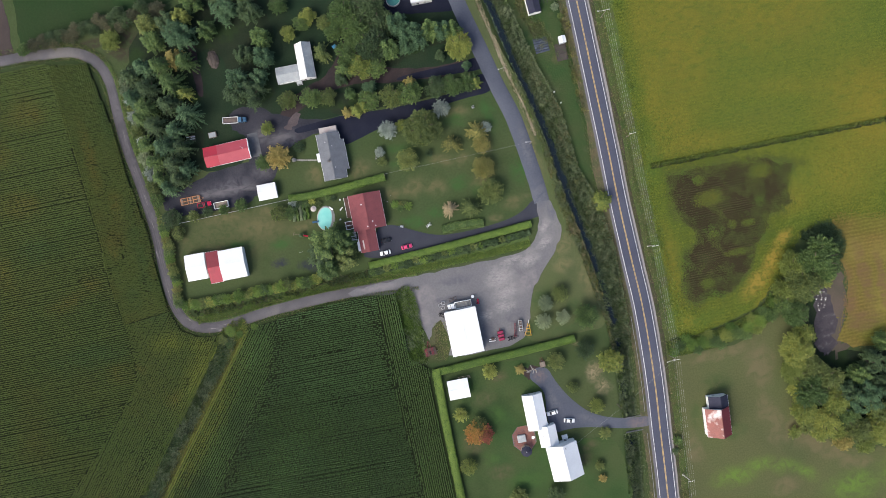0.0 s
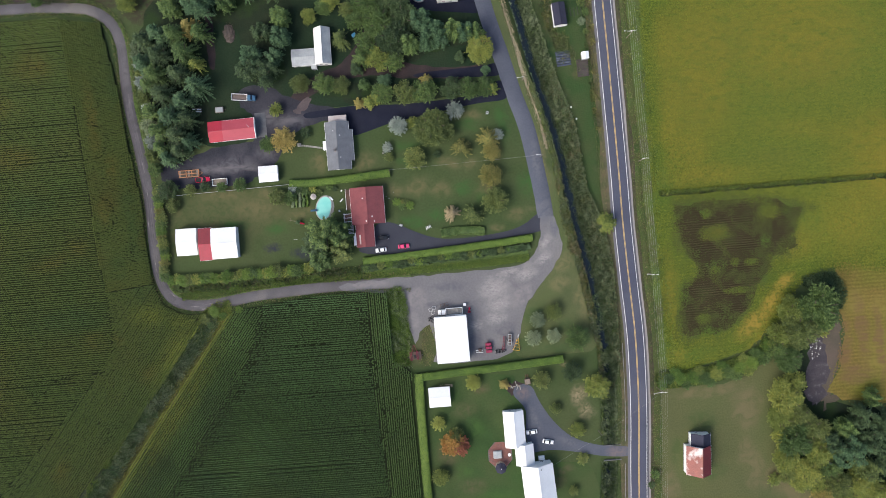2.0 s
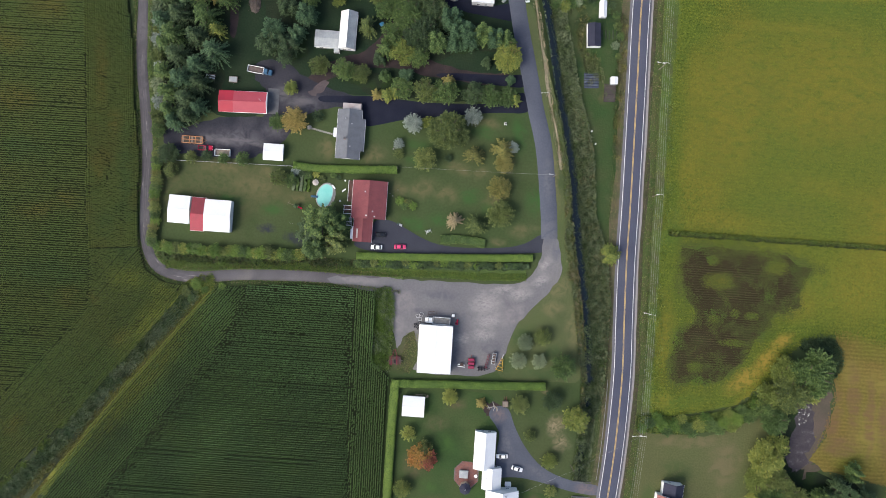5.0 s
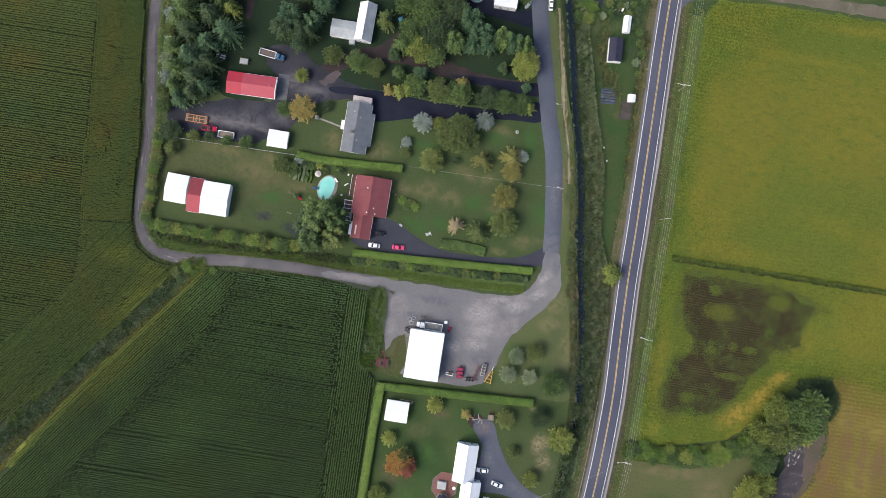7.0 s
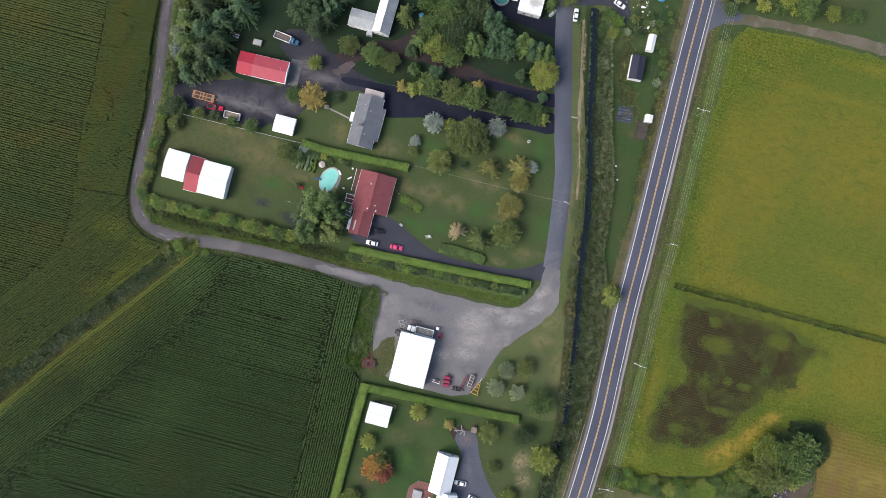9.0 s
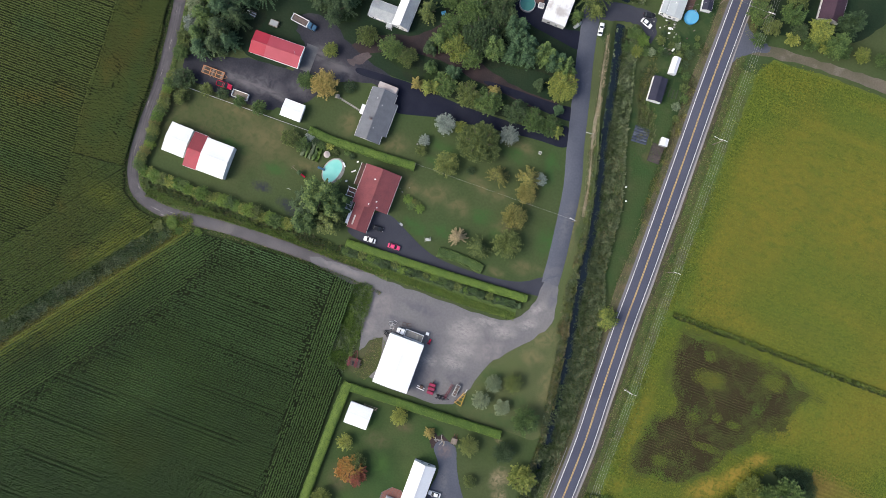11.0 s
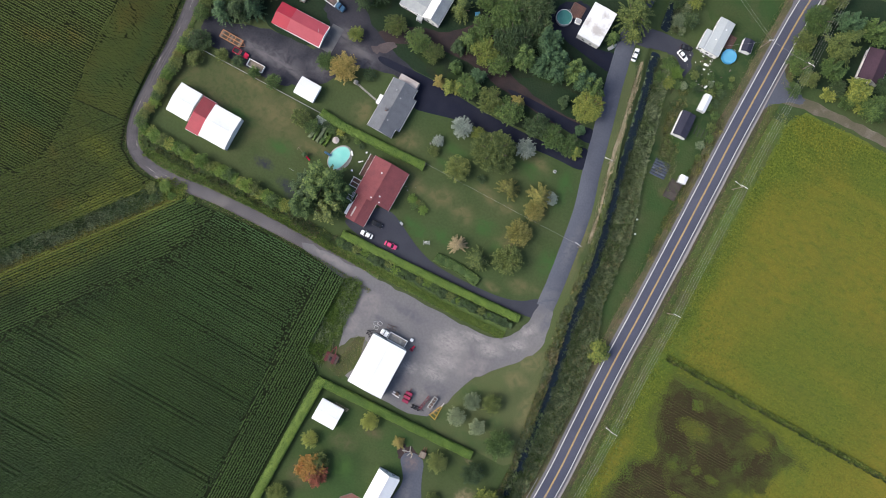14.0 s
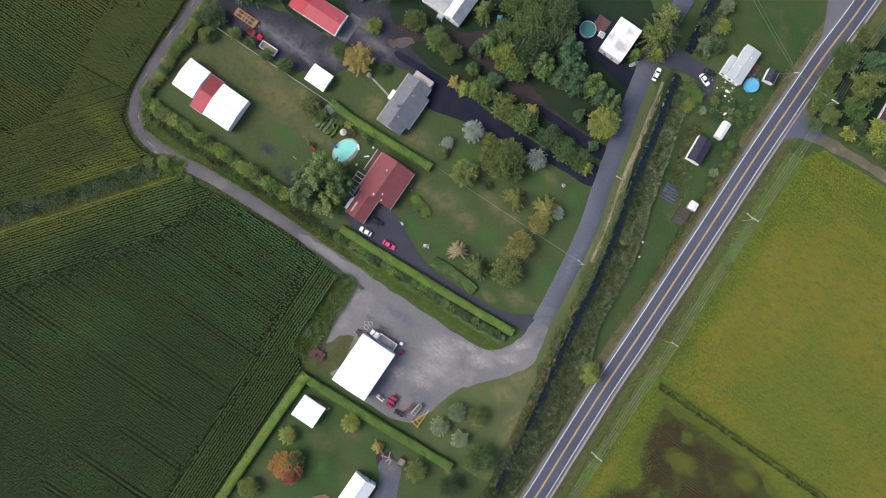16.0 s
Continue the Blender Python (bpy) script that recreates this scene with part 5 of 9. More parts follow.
# dark lawn sheets that paint the tree shade over the north yards
sheet("moss_lawn", [(-4, 69.8), (22, 70.8), (24, 74), (21, 80), (4, 79), (-10, 74)], 0.03, SHADED_LAWN, "lawn with painted tree shade between trees", 0.02, wobble=0.4, seed=50)
sheet("moss_lawn", [(-62, 70), (-58, 100), (-36, 102), (-33, 90), (-38, 78), (-48, 72)], 0.03, SHADED_LAWN, "lawn with painted tree shade round the white house", 0.02, wobble=0.4, seed=51)
sheet("moss_lawn", [(-96, 62), (-82, 62), (-82, 70), (-78, 74), (-79, 96), (-90, 98), (-92, 80)], 0.03, SHADED_LAWN, "lawn with painted tree shade beside the shelter belt", 0.02, wobble=0.4, seed=52)
sheet("moss_lawn", [(-8, 96), (22, 100), (18, 124), (-2, 118), (-14, 108)], 0.03, SHADED_LAWN, "lawn with painted tree shade by the flat white house", 0.02, wobble=0.4, seed=53)
sheet("house_paving", [(-8, 97.5), (-7, 106), (-1, 110.5), (4.6, 111), (4.8, 96.5), (13, 96), (13.4, 93.6), (2, 95)], 0.06, FRESH, "dark paving round the flat white house", 0.03, wobble=0.3, seed=56)
sheet("wet_hollow", [(145.5, -30.8), (151, -27.6), (156, -26), (160.5, -26.6), (163.8, -31), (164, -37), (161.6, -41.8), (157, -41), (158.6, -35), (155, -31.4), (149, -31.6)], 0.1, DARK_GROUND, "dark patch beside the field trees", 0.06, wobble=0.4, seed=58)
sheet("packed_soil", [(-60.4, 56.6), (-56.4, 61.4), (-51.6, 63.8), (-51.2, 62.6), (-54.4, 57)], 0.063, PINK_SOIL, "pinkish packed soil at the end of the dirt drive", 0.03, wobble=0.3, seed=65)
sheet("moss_lawn", [(-84, 61), (-74, 72), (-60, 70), (-53, 60), (-46, 58.2), (-34, 59), (-27, 58.4), (-27, 61), (-40, 67), (-58, 76), (-80, 74)], 0.024, SHADED_LAWN, "lawn with painted tree shade beside the yard", 0.02, wobble=0.5, seed=66)
sheet("garden_lawn", [(-14, -58.5), (20, -57.4), (25, -60), (25, -66), (27, -72), (26.5, -84), (27, -96), (40, -97), (57, -98.5), (56, -140), (-14, -140)], 0.02, GARDEN, "green lawn round the farmhouse", 0.018, wobble=0.3, seed=67)
# wide sheet of the same painted shade round the north houses
sheet("north_lawn", [(-100, 45), (-76, 46), (-74, 58), (-64, 62), (-56, 58.4), (-46, 58), (-30, 58.6), (24, 66), (22, 100), (16, 128), (-60, 124), (-92, 118), (-100, 62)], 0.014, SHADED_LAWN, "lawn with painted tree shade round the north houses", 0.012, wobble=0.4, seed=68)
# painted shade on the ground below the roadside trees
sheet("wood_floor", [(77.5, 124), (86, 123.5), (96, 127.5), (120, 131), (130, 150), (126, 166), (79, 166)], 0.016, SHADED_LAWN, "ground with painted shade under the roadside trees", 0.012, wobble=0.6, seed=69)
sheet("weedy_strip_ground", [(-13.1, -36.4), (-8.2, -35.2), (-8.2, -52.4), (-14.5, -53), (-21, -53), (-21, -45), (-16, -43)], 0.095, DRY_LAWN, "weedy grass beside the barn", 0.05, wobble=0.35, seed=54)
sheet("bare_spot", [(20, -62), (27, -61.5), (28, -66), (24, -68), (20, -66)], 0.04, BROWN_DIRT, "bare earth under scrap boards", 0.03, wobble=0.3, seed=55)
# three more litter floors with the shade under the trees in their colour
sheet("wood_floor", [(-34, 104), (-8, 106), (2, 92), (24, 86), (24, 80), (4, 78), (-16, 71), (-28, 74), (-32, 88)], 0.028, DARK_GROUND, "leaf litter with painted shade under the grove", 0.02, wobble=0.6, seed=37)
sheet("wood_floor", [(-60, 71), (-40, 71), (-20, 65), (26, 65), (26, 60), (-4, 58.8), (-30, 57.8), (-40, 62), (-58, 66)], 0.025, DARK_GROUND, "leaf litter with painted shade under the tree belt", 0.02, wobble=0.5, seed=38)
sheet("wood_floor", [(138, -62), (142, -50), (150, -40), (154, -38), (154, -46), (152, -66), (158, -84), (180, -84), (180, -122), (158, -121), (142, -114), (133, -106), (133, -84)], 0.028, DARK_GROUND, "leaf litter with painted shade under the wood", 0.02, wobble=0.6, seed=39)
sheet("meadow", [(80.5, -71), (92, -69), (110, -69.5), (122, -66), (128, -62), (138, -58), (140, -72), (140, -84), (138, -104), (138, -112), (150, -124), (170, -124), (178, -160), (70, -170), (76, -125), (80, -100)], 0.027, MEADOW, "dull worn meadow east of the road", 0.02, wobble=0.6, seed=40)
sheet("lush_grass", [(45, 96), (52, 98), (66, 99), (67.4, 60), (68, 30), (68.3, 2), (60, 4), (57, 20), (55, 42), (50, 60), (46, 78)], 0.03, LUSH, "green roadside lawn beside the ditch", 0.02, wobble=0.8, seed=46)
sheet("lush_grass", [(38, 133), (43, 127), (62, 131), (67, 131), (66.8, 150), (56, 168), (50, 182), (28, 182), (34, 150)], 0.03, LUSH, "green mottled lawn north of the mobile home", 0.02, wobble=0.8, seed=57)
DRAIN_R = smooth_line([(-92.4, -24), (-106.1, -42), (-125.5, -66.5), (-147.6, -98), (-153.3, -106.4), (-190, -158)], 2.0)
ribbon("drain_edge", DRAIN_R, 0.2, -1.3, 0.07, LIME_GRASS, "strip of yellow green rank grass", 0.03, 0.25, 47)
sheet("drain_bank", [(-90, -23.5), (-104, -23.5), (-117, -43), (-135, -66.5), (-166, -100), (-209, -150), (-186, -150), (-151, -106), (-121, -66)], 0.05, DRAIN_FLOOR, "grassy field drain between corn fields", round_off=1, wobble=0.4, seed=34)
sheet("worn_lawn", [(30, -31), (27, -43), (24.5, -53), (46, -52), (60, -52), (59.6, -40), (57, -24), (54, -10), (51, 8), (49.6, 24), (46, 44), (42, 58), (37, 74), (30, 100), (24, 100), (30, 82), (37, 50), (42, 20), (46, -2), (46, -12)], 0.022, WORN_LAWN, "worn khaki lawn between yard and ditch", 0.02, wobble=0.3, seed=62)

# ---- plants ----
def leaf_cloud(rng, centres, radii, count, size, droop=0.0, squash=1.0):
    """Quads scattered over a set of clumps: the corners of count leaves, as (count, 4, 3)."""
    pick = rng.choice(len(centres), count, p=radii ** 2 / (radii ** 2).sum())
    n = rng.normal(size=(count, 3))
    n[:, 2] = np.abs(n[:, 2]) * 1.1 - 0.25
    n /= np.linalg.norm(n, axis=1)[:, None]
    at = centres[pick] + n * radii[pick][:, None] * rng.uniform(0.75, 1.12, count)[:, None] * (1, 1, squash)
    face = n + rng.normal(0, 0.45, (count, 3)) + (0, 0, 0.6)
    face /= np.linalg.norm(face, axis=1)[:, None]
    along = np.cross(face, rng.normal(size=(count, 3)))
    along /= np.linalg.norm(along, axis=1)[:, None] + 1e-9
    side = np.cross(face, along)
    s = size * rng.uniform(0.6, 1.35, count)[:, None]
    return np.stack([at - along * s, at + side * s * 0.55 - (0, 0, droop), at + along * s, at - side * s * 0.55 - (0, 0, droop)], 1)


def spray_cloud(rng, radius, height, base, layers, size, ragged=0.25):
    """Conifer boughs: needle sprays along limbs that radiate from a stem, shorter towards the tip."""
    out = []
    for k in range(layers):
        f = k / (layers - 1)
        z, reach = base + (height - base) * f, radius * (1 - f) ** 0.75 + 0.12 * radius
        for q in range(max(4, int(10 * (1 - 0.6 * f)))):
            a, r = rng.uniform(0, 2 * math.pi), reach * rng.uniform(1 - ragged, 1.08)
            m = max(3, int(r / size * 2.1))
            t = (np.arange(m) + rng.uniform(0, 1, m) * 0.6 + 0.25) / m
            way = np.array([math.cos(a), math.sin(a)])
            across = np.array([-way[1], way[0]])
            for sgn in (-1, 1):
                p = np.c_[t[:, None] * r * way, z + 0.2 * radius * np.sin(t * 2.2) - 0.3 * radius * t * t]
                lean = way * 0.75 + across * sgn * 0.75
                tip = np.c_[np.broadcast_to(lean, (m, 2)), rng.normal(-0.12, 0.2, m)] * (size * rng.uniform(0.8, 1.5, m) * (1.1 - 0.65 * t))[:, None]
                wide = np.c_[np.broadcast_to(np.array([-lean[1], lean[0]]), (m, 2)), rng.normal(0, 0.25, m)] * size * 0.3
                out.append(np.stack([p, p + tip * 0.5 + wide, p + tip, p + tip * 0.5 - wide], 1))
    return np.concatenate(out)


def burst_cloud(rng, R, limbs, leaf, lift=0.75, flat=0.85, inner=0.3):
    """Foliage seen from above as rays: leafy twigs that stand out from the middle in all upper directions."""
    out = []
    for k in range(limbs):
        up = (k + rng.uniform(0.1, 0.9)) / limbs * 1.12 - 0.12
        a = k * 2.39996 + rng.normal(0, 0.25)
        flat_r = math.sqrt(max(0.0, 1 - up * up))
        d = np.array([flat_r * math.cos(a), flat_r * math.sin(a), up])
        L = R * rng.uniform(0.8, 1.12)
        m = max(4, int(L * (1 - inner) / (leaf * 0.42)))
        t = inner + (1 - inner) * (np.arange(m) + rng.uniform(0, 1, m)) / m
        at = np.array([0, 0, R * lift]) + d * (L * t)[:, None] * (1, 1, flat) + rng.normal(0, 0.05 * R, (m, 3)) * t[:, None]
        across = np.cross(d, (0, 0, 1.0))
        across = across / (np.linalg.norm(across) + 1e-6)
        for sgn in (-1, 1):
            along = d * (1, 1, 0.5) + across * sgn * rng.uniform(0.3, 1.0, (m, 1)) + rng.normal(0, 0.3, (m, 3))
            along /= np.linalg.norm(along, axis=1)[:, None]
            side = np.cross(along, d * 0.35 + rng.normal(0, 0.35, (m, 3)) + (0, 0, 0.9))
            side /= np.linalg.norm(side, axis=1)[:, None] + 1e-9
            z = leaf * rng.uniform(0.7, 1.35, m)[:, None]
            out.append(np.stack([at, at + along * z * 0.5 + side * z * 0.36, at + along * z, at + along * z * 0.5 - side * z * 0.36], 1))
    return np.concatenate(out)


def crown_corners(style, size, seed):
    rng = np.random.default_rng(seed)
    R = {"tiny": 1.4, "small": 2.0, "medium": 4.0, "large": 7.5}[size]
    leaf = {"tiny": 0.18, "small": 0.19, "medium": 0.27, "large": 0.34}[size]
    if style == "conifer":
        return spray_cloud(rng, R, R * 2.4, R * 0.35, {"tiny": 7, "small": 8, "medium": 11, "large": 13}[size], leaf * 2.2)
    if style == "shaggy":
        # several leaning leaders, each with boughs: an uneven, spiky top
        lots = []
        for k in range(7):
            a, d = 2 * math.pi * k / 6 + rng.uniform(-0.4, 0.4), (0.55 * R if k < 6 else 0) * rng.uniform(0.7, 1.15)
            c = spray_cloud(rng, R * rng.uniform(0.42, 0.6), R * rng.uniform(1.5, 2.3), R * 0.5, 6, leaf * 2.1, 0.45)
            lots.append(c + np.array([d * math.cos(a), d * math.sin(a), rng.uniform(-0.2, 0.3) * R]))
        return np.concatenate(lots)
    limbs = {"tiny": 52, "small": 78, "medium": 150, "large": 280}[size]
    if style == "round" or size in ("tiny", "small"):
        return burst_cloud(rng, R, limbs, leaf * 1.4)
    # a broad crown of several leafy domes round a higher one
    lots, domes = [], 7 if size == "medium" else 11
    for k in range(domes):
        a, far = 2.4 * k + rng.uniform(-0.4, 0.4), R * (0.0 if k == 0 else rng.uniform(0.42, 0.66))
        c = burst_cloud(rng, R * rng.uniform(0.36, 0.5), limbs // 4, leaf * 1.4, 0.6, 0.9, 0.25)
        lots.append(c + np.array([far * math.cos(a), far * math.sin(a), R * (0.75 if k == 0 else rng.uniform(0.25, 0.6))]))
    return np.concatenate(lots)


def trunk_mesh(R, seed):
    rng = random.Random(seed)
    bm = bmesh.new()
    rod(bm, (0, 0, -0.1), (rng.uniform(-0.1, 0.1), 0, R * 0.8), R * 0.07, 8, R * 0.045)
    for k in range(6):
        a = 2 * math.pi * k / 6 + rng.uniform(-0.3, 0.3)
        rod(bm, (0, 0, R * rng.uniform(0.4, 0.75)), (math.cos(a) * R * 0.6, math.sin(a) * R * 0.6, R * rng.uniform(1.0, 1.5)), R * 0.035, 5, R * 0.012)
    return meshed("trunk", bm, BARK)


CROWNS, TREES = {}, {}
NAME = {"broad": "broadleaf_tree", "round": "garden_tree", "conifer": "conifer_tree", "shaggy": "woodland_tree"}


def tree_like(style, size, colour, variant):
    key = (style, size, colour, variant)
    if key not in TREES:
        if (style, size, variant) not in CROWNS:
            CROWNS[style, size, variant] = crown_corners(style, size, 100 + variant * 7 + len(style))
        corners = CROWNS[style, size, variant]
        crown = arrays("crown", corners.reshape(-1, 3), np.arange(len(corners) * 4).reshape(-1, 4), LEAF[colour])
        TREES[key] = (crown, trunk_mesh({"tiny": 1.4, "small": 2.0, "medium": 4.0, "large": 7.5}[size], variant))
    return TREES[key]


def plant(x, y, r, style="broad", colour="green", tall=1.0, label="", group="", category="tree"):
    """A tree with trunk and crown, of crown radius r."""
    size = "tiny" if r < 1.95 else "small" if r < 2.9 else "medium" if r < 5.4 else "large"
    R = {"tiny": 1.4, "small": 2.0, "medium": 4.0, "large": 7.5}[size]
    variant = int(abs(x * 7.3 + y * 3.1)) % 3
    crown, trunk = tree_like(style, size, colour, variant)
    s = 1.1 * r / R
    name = NAME[style] if category == "tree" else "shrub"
    m = Matrix.Translation((x, y, float(ground_z(np.array(x), np.array(y))))) @ Matrix.Rotation((x * 1.7 + y) % 6.28, 4, "Z") @ Matrix.Diagonal((s, s, s * tall, 1))
    root = thing(name, m, label or {"conifer": "spreading conifer with drooping boughs", "shaggy": "dense blue green woodland tree", "round": "rounded green garden tree", "broad": "leafy green broadleaf tree"}[style], category, group)
    for nm, me in (("trunk", trunk), ("crown", crown)):
        new(nm, me).parent = root
    return root


def row_of(items, style, colours, tall=1.0, label="", group="", category="tree"):
    for k, (x, y, r) in enumerate(items):
        plant(x, y, r, style, colours[k % len(colours)], tall, label, group, category)


# lawn in front of the bungalow and the red house
plant(-15.9, 48.1, 3.4, "round", "grey", 0.9, "round silver blue spruce on the lawn")
plant(-1.7, 45.8, 7.6, "broad", "olive", 0.75, "wide leafy green tree on the lawn")
plant(-10, 49, 2.3, "round", "lime", 0.9, "small bright yellow green tree")
plant(7.9, 52.6, 3.2, "round", "grey", 0.9, "silver grey leafed tree by the driveway")
plant(-21.1, 39.8, 2.0, "round", "grey", 0.7, "grey leafed shrub beside stones", category="shrub")
plant(-20.7, 35.7, 2.0, "round", "olive", 0.7, "olive green shrub on the lawn", category="shrub")
row_of([(-10, 34.1, 4.2), (20.3, 24.7, 4.2), (21.6, 14.2, 4.8)], "round", ["olive", "khaki", "olive"], 0.75, "rounded olive green orchard tree", "orchard trees")
row_of([(9.4, 36.8, 3.9), (12.4, 9.3, 4.1)], "conifer", ["khaki", "olive"], 0.6, "feathery yellow green conifer", "orchard trees")
plant(20.7, 39.8, 4.4, "conifer", "khaki", 0.6, "pale tipped olive conifer on the lawn")
plant(24.8, 41.4, 2.2, "round", "grey", 0.8, "silver leafed shrub on the lawn", category="shrub")
plant(21.4, 34.6, 3.4, "round", "khaki", 0.7, "khaki brown garden tree")
plant(-0.8, 35.5, 1.5, "round", "dark", 0.7, "small dark shrub on the lawn", category="shrub")
plant(3.4, 10.2, 3.2, "conifer", "straw", 0.6, "thin golden brown larch")
row_of([(-19.2, 17.0, 1.6), (-17.4, 15.0, 1.4), (-15.4, 16.8, 1.2), (-13.8, 15.2, 1.6), (-16.6, 16.8, 1.0)], "round", ["hedge", "green", "olive", "hedge", "khaki"], 0.45, "low clipped shrub in the lawn", "lawn shrubs", "shrub")
plant(-63.2, 45.8, 4.6, "round", "gold", 0.8, "golden orange autumn tree")
plant(-70.3, 44.9, 3.0, "round", "green", 0.8, "bushy green tree in the yard")
plant(-65.7, 58.9, 2.6, "round", "lime", 0.8, "bright green round tree in the yard")
plant(-54.5, 48.6, 2.2, "round", "dark", 0.6, "low dark shrub by the bungalow", category="shrub")
# south garden
row_of([(35.3, -36.4, 2.9), (41.5, -43.6, 2.8)], "round", ["reed"], 0.8, "round pale green garden tree", "south lawn trees")
plant(33.0, -43.8, 3.0, "round", "reed", 0.9, "round grey green spruce")
row_of([(42.0, -33.6, 3.2), (51.0, -45, 4.6)], "round", ["olive", "green"], 0.8, "dark green garden tree", "south lawn trees")
row_of([(6.7, -60.3, 2.9), (-9, -76.2, 2.8), (-10, -98.6, 3.2)], "round", ["lime", "lime", "lime"], 0.8, "small round yellow green tree", "south lawn trees")
plant(-4.0, -84.2, 5.0, "broad", "orange", 0.75, "maple turning orange and red")
plant(-0.6, -86.6, 4.0, "broad", "red", 0.85, "deep red maple on the lawn")
plant(-2.6, -81.4, 3.6, "broad", "olive", 0.95, "olive green maple beginning to turn")
plant(19.7, -62.3, 2.1, "conifer", "gold", 0.6, "withered golden shrub by the drive", category="shrub")
row_of([(34.9, -61.4, 3.4), (40, -74, 2.3), (48.4, -83.4, 2.9)], "round", ["olive", "olive", "lime"], 0.7, "rounded olive green shrub", "drive shrubs", "shrub")
row_of([(47.8, -58.8, 3.6)], "round", ["dark"], 0.8, "dark green garden tree", "south lawn trees")
plant(58.2, -65.7, 5.3, "broad", "lime", 0.7, "wide bright green tree beside the ditch")
plant(49.9, -95.8, 2.4, "round", "olive", 0.5, "thin brownish shrub on the lawn", category="shrub")
row_of([(8.7, -115.1, 3.3), (24.4, -117.4, 3.3), (44.9, -109, 2.0), (45.2, -114.7, 1.6)], "round", ["olive", "dark", "olive", "gold"], 0.7, "garden shrub behind the farmhouse", "garden shrubs", "shrub")
plant(66.6, 1.2, 4.3, "conifer", "lime", 0.6, "yellow green feathery tree at the roadside")
# round the red house and its yard
row_of([(-67.6, 22.8, 3.6), (-63.5, 22.1, 2.6)], "broad", ["olive", "green"], 0.8, "bushy tree beside the vegetable garden", "garden trees")
row_of([(-48.6, 5.6, 8.2), (-53.6, 1.5, 5.8), (-43.4, 6.4, 5.6), (-43.5, -1.5, 5.2), (-52.1, -4.2, 5.2)], "shaggy", ["green", "dark", "green", "olive", "green"], 0.8, "tall dark green woodland tree behind the pool", "trees behind the pool")
row_of([(-97.8, 29.4, 2.1), (-104, 28.7, 2.3), (-91, 28.7, 2.1), (-83.2, 29.2, 2.6)], "round", ["dark", "olive", "green", "green"], 0.9, "small tree along the fence", "fence trees")
row_of([(-113.4, 29, 4.2), (-111.8, 22.7, 3.0), (-117.6, 38, 3.0)], "broad", ["dark", "olive", "green"], 0.8, "bushy tree at the lane corner", "fence trees")
# belt between the two drives
row_of([(-55.2, 68.2, 4.1), (-44.9, 67.6, 4.6), (-38.1, 66.4, 3.9), (-20.6, 61.8, 4.6), (-11.9, 61.3, 5.0), (-4, 61.3, 5.3), (7.4, 61.6, 4.7), (14.2, 61, 4.6), (21.1, 61.6, 4.1)], "broad",
       ["olive", "green", "olive", "green", "olive", "green", "dark", "green", "green"], 0.85, "bushy broadleaf tree in the belt between drives", "belt between drives")
row_of([(-31.3, 58.8, 2.3), (-27.2, 58.8, 2.8), (-24, 60.2, 2.6), (-2.8, 65.8, 2.8), (24, 60.6, 2.6)], "conifer", ["gold", "lime", "lime", "gold", "lime"], 0.8, "yellow green young conifer", "belt between drives")
row_of([(-19.9, 67, 2.9), (-31, 72.8, 2.6), (-28.4, 66.2, 2.4), (12, 74.5, 2.2), (22, 68.5, 1.8)], "shaggy", ["blue", "dark", "green", "dark", "blue"], 0.9, "small dense tree beside the dirt drive", "belt between drives")
# grove north of the drives
row_of([(-36.5, 85.3, 4.0), (-29, 76.4, 3.6)], "conifer", ["olive", "green"], 0.8, "brownish green conifer in the grove", "north grove")
row_of([(-26.6, 82.5, 5.1), (-22.1, 75.8, 5.1), (-15.3, 74.8, 4.4), (-29.8, 92.7, 4.2)], "broad", ["green", "lime", "green", "green"], 0.95, "bright green grove tree", "north grove")
row_of([(-15.3, 83.7, 7.0), (-20.5, 91, 6.6), (-10.7, 91, 6.0), (-14.2, 98.8, 6.8), (-25, 99, 6.0)], "broad", ["dark", "green", "dark", "dark", "green"], 0.95, "tall dark broadleaf tree in the grove", "north grove")
row_of([(-3.9, 89.7, 5.1), (0.6, 85.5, 5.1), (-8.5, 80.3, 4.7), (4.5, 83.6, 4.7), (9.6, 84.9, 4.7), (14.2, 83.9, 4.4), (18.7, 83.2, 4.2), (-1.5, 80.8, 3.6)], "shaggy", ["blue", "blue", "green", "blue", "green", "blue", "green", "blue"], 0.95, "blue green tree of the grove", "north grove")
plant(20.0, 76.4, 5.6, "broad", "lime", 0.8, "wide yellow green tree beside the lane")
plant(21.6, 78.6, 3.6, "broad", "gold", 0.9, "golden tinged tree beside the lane")
row_of([(-49.2, 96, 3.4), (-42.4, 99, 3.6), (-33.4, 97.2, 3.4), (-39.8, 101, 3.8), (-50.7, 108.5, 4.2)], "broad", ["lime", "green", "olive", "lime", "green"], 0.9, "broadleaf tree north of the white house", "north grove")
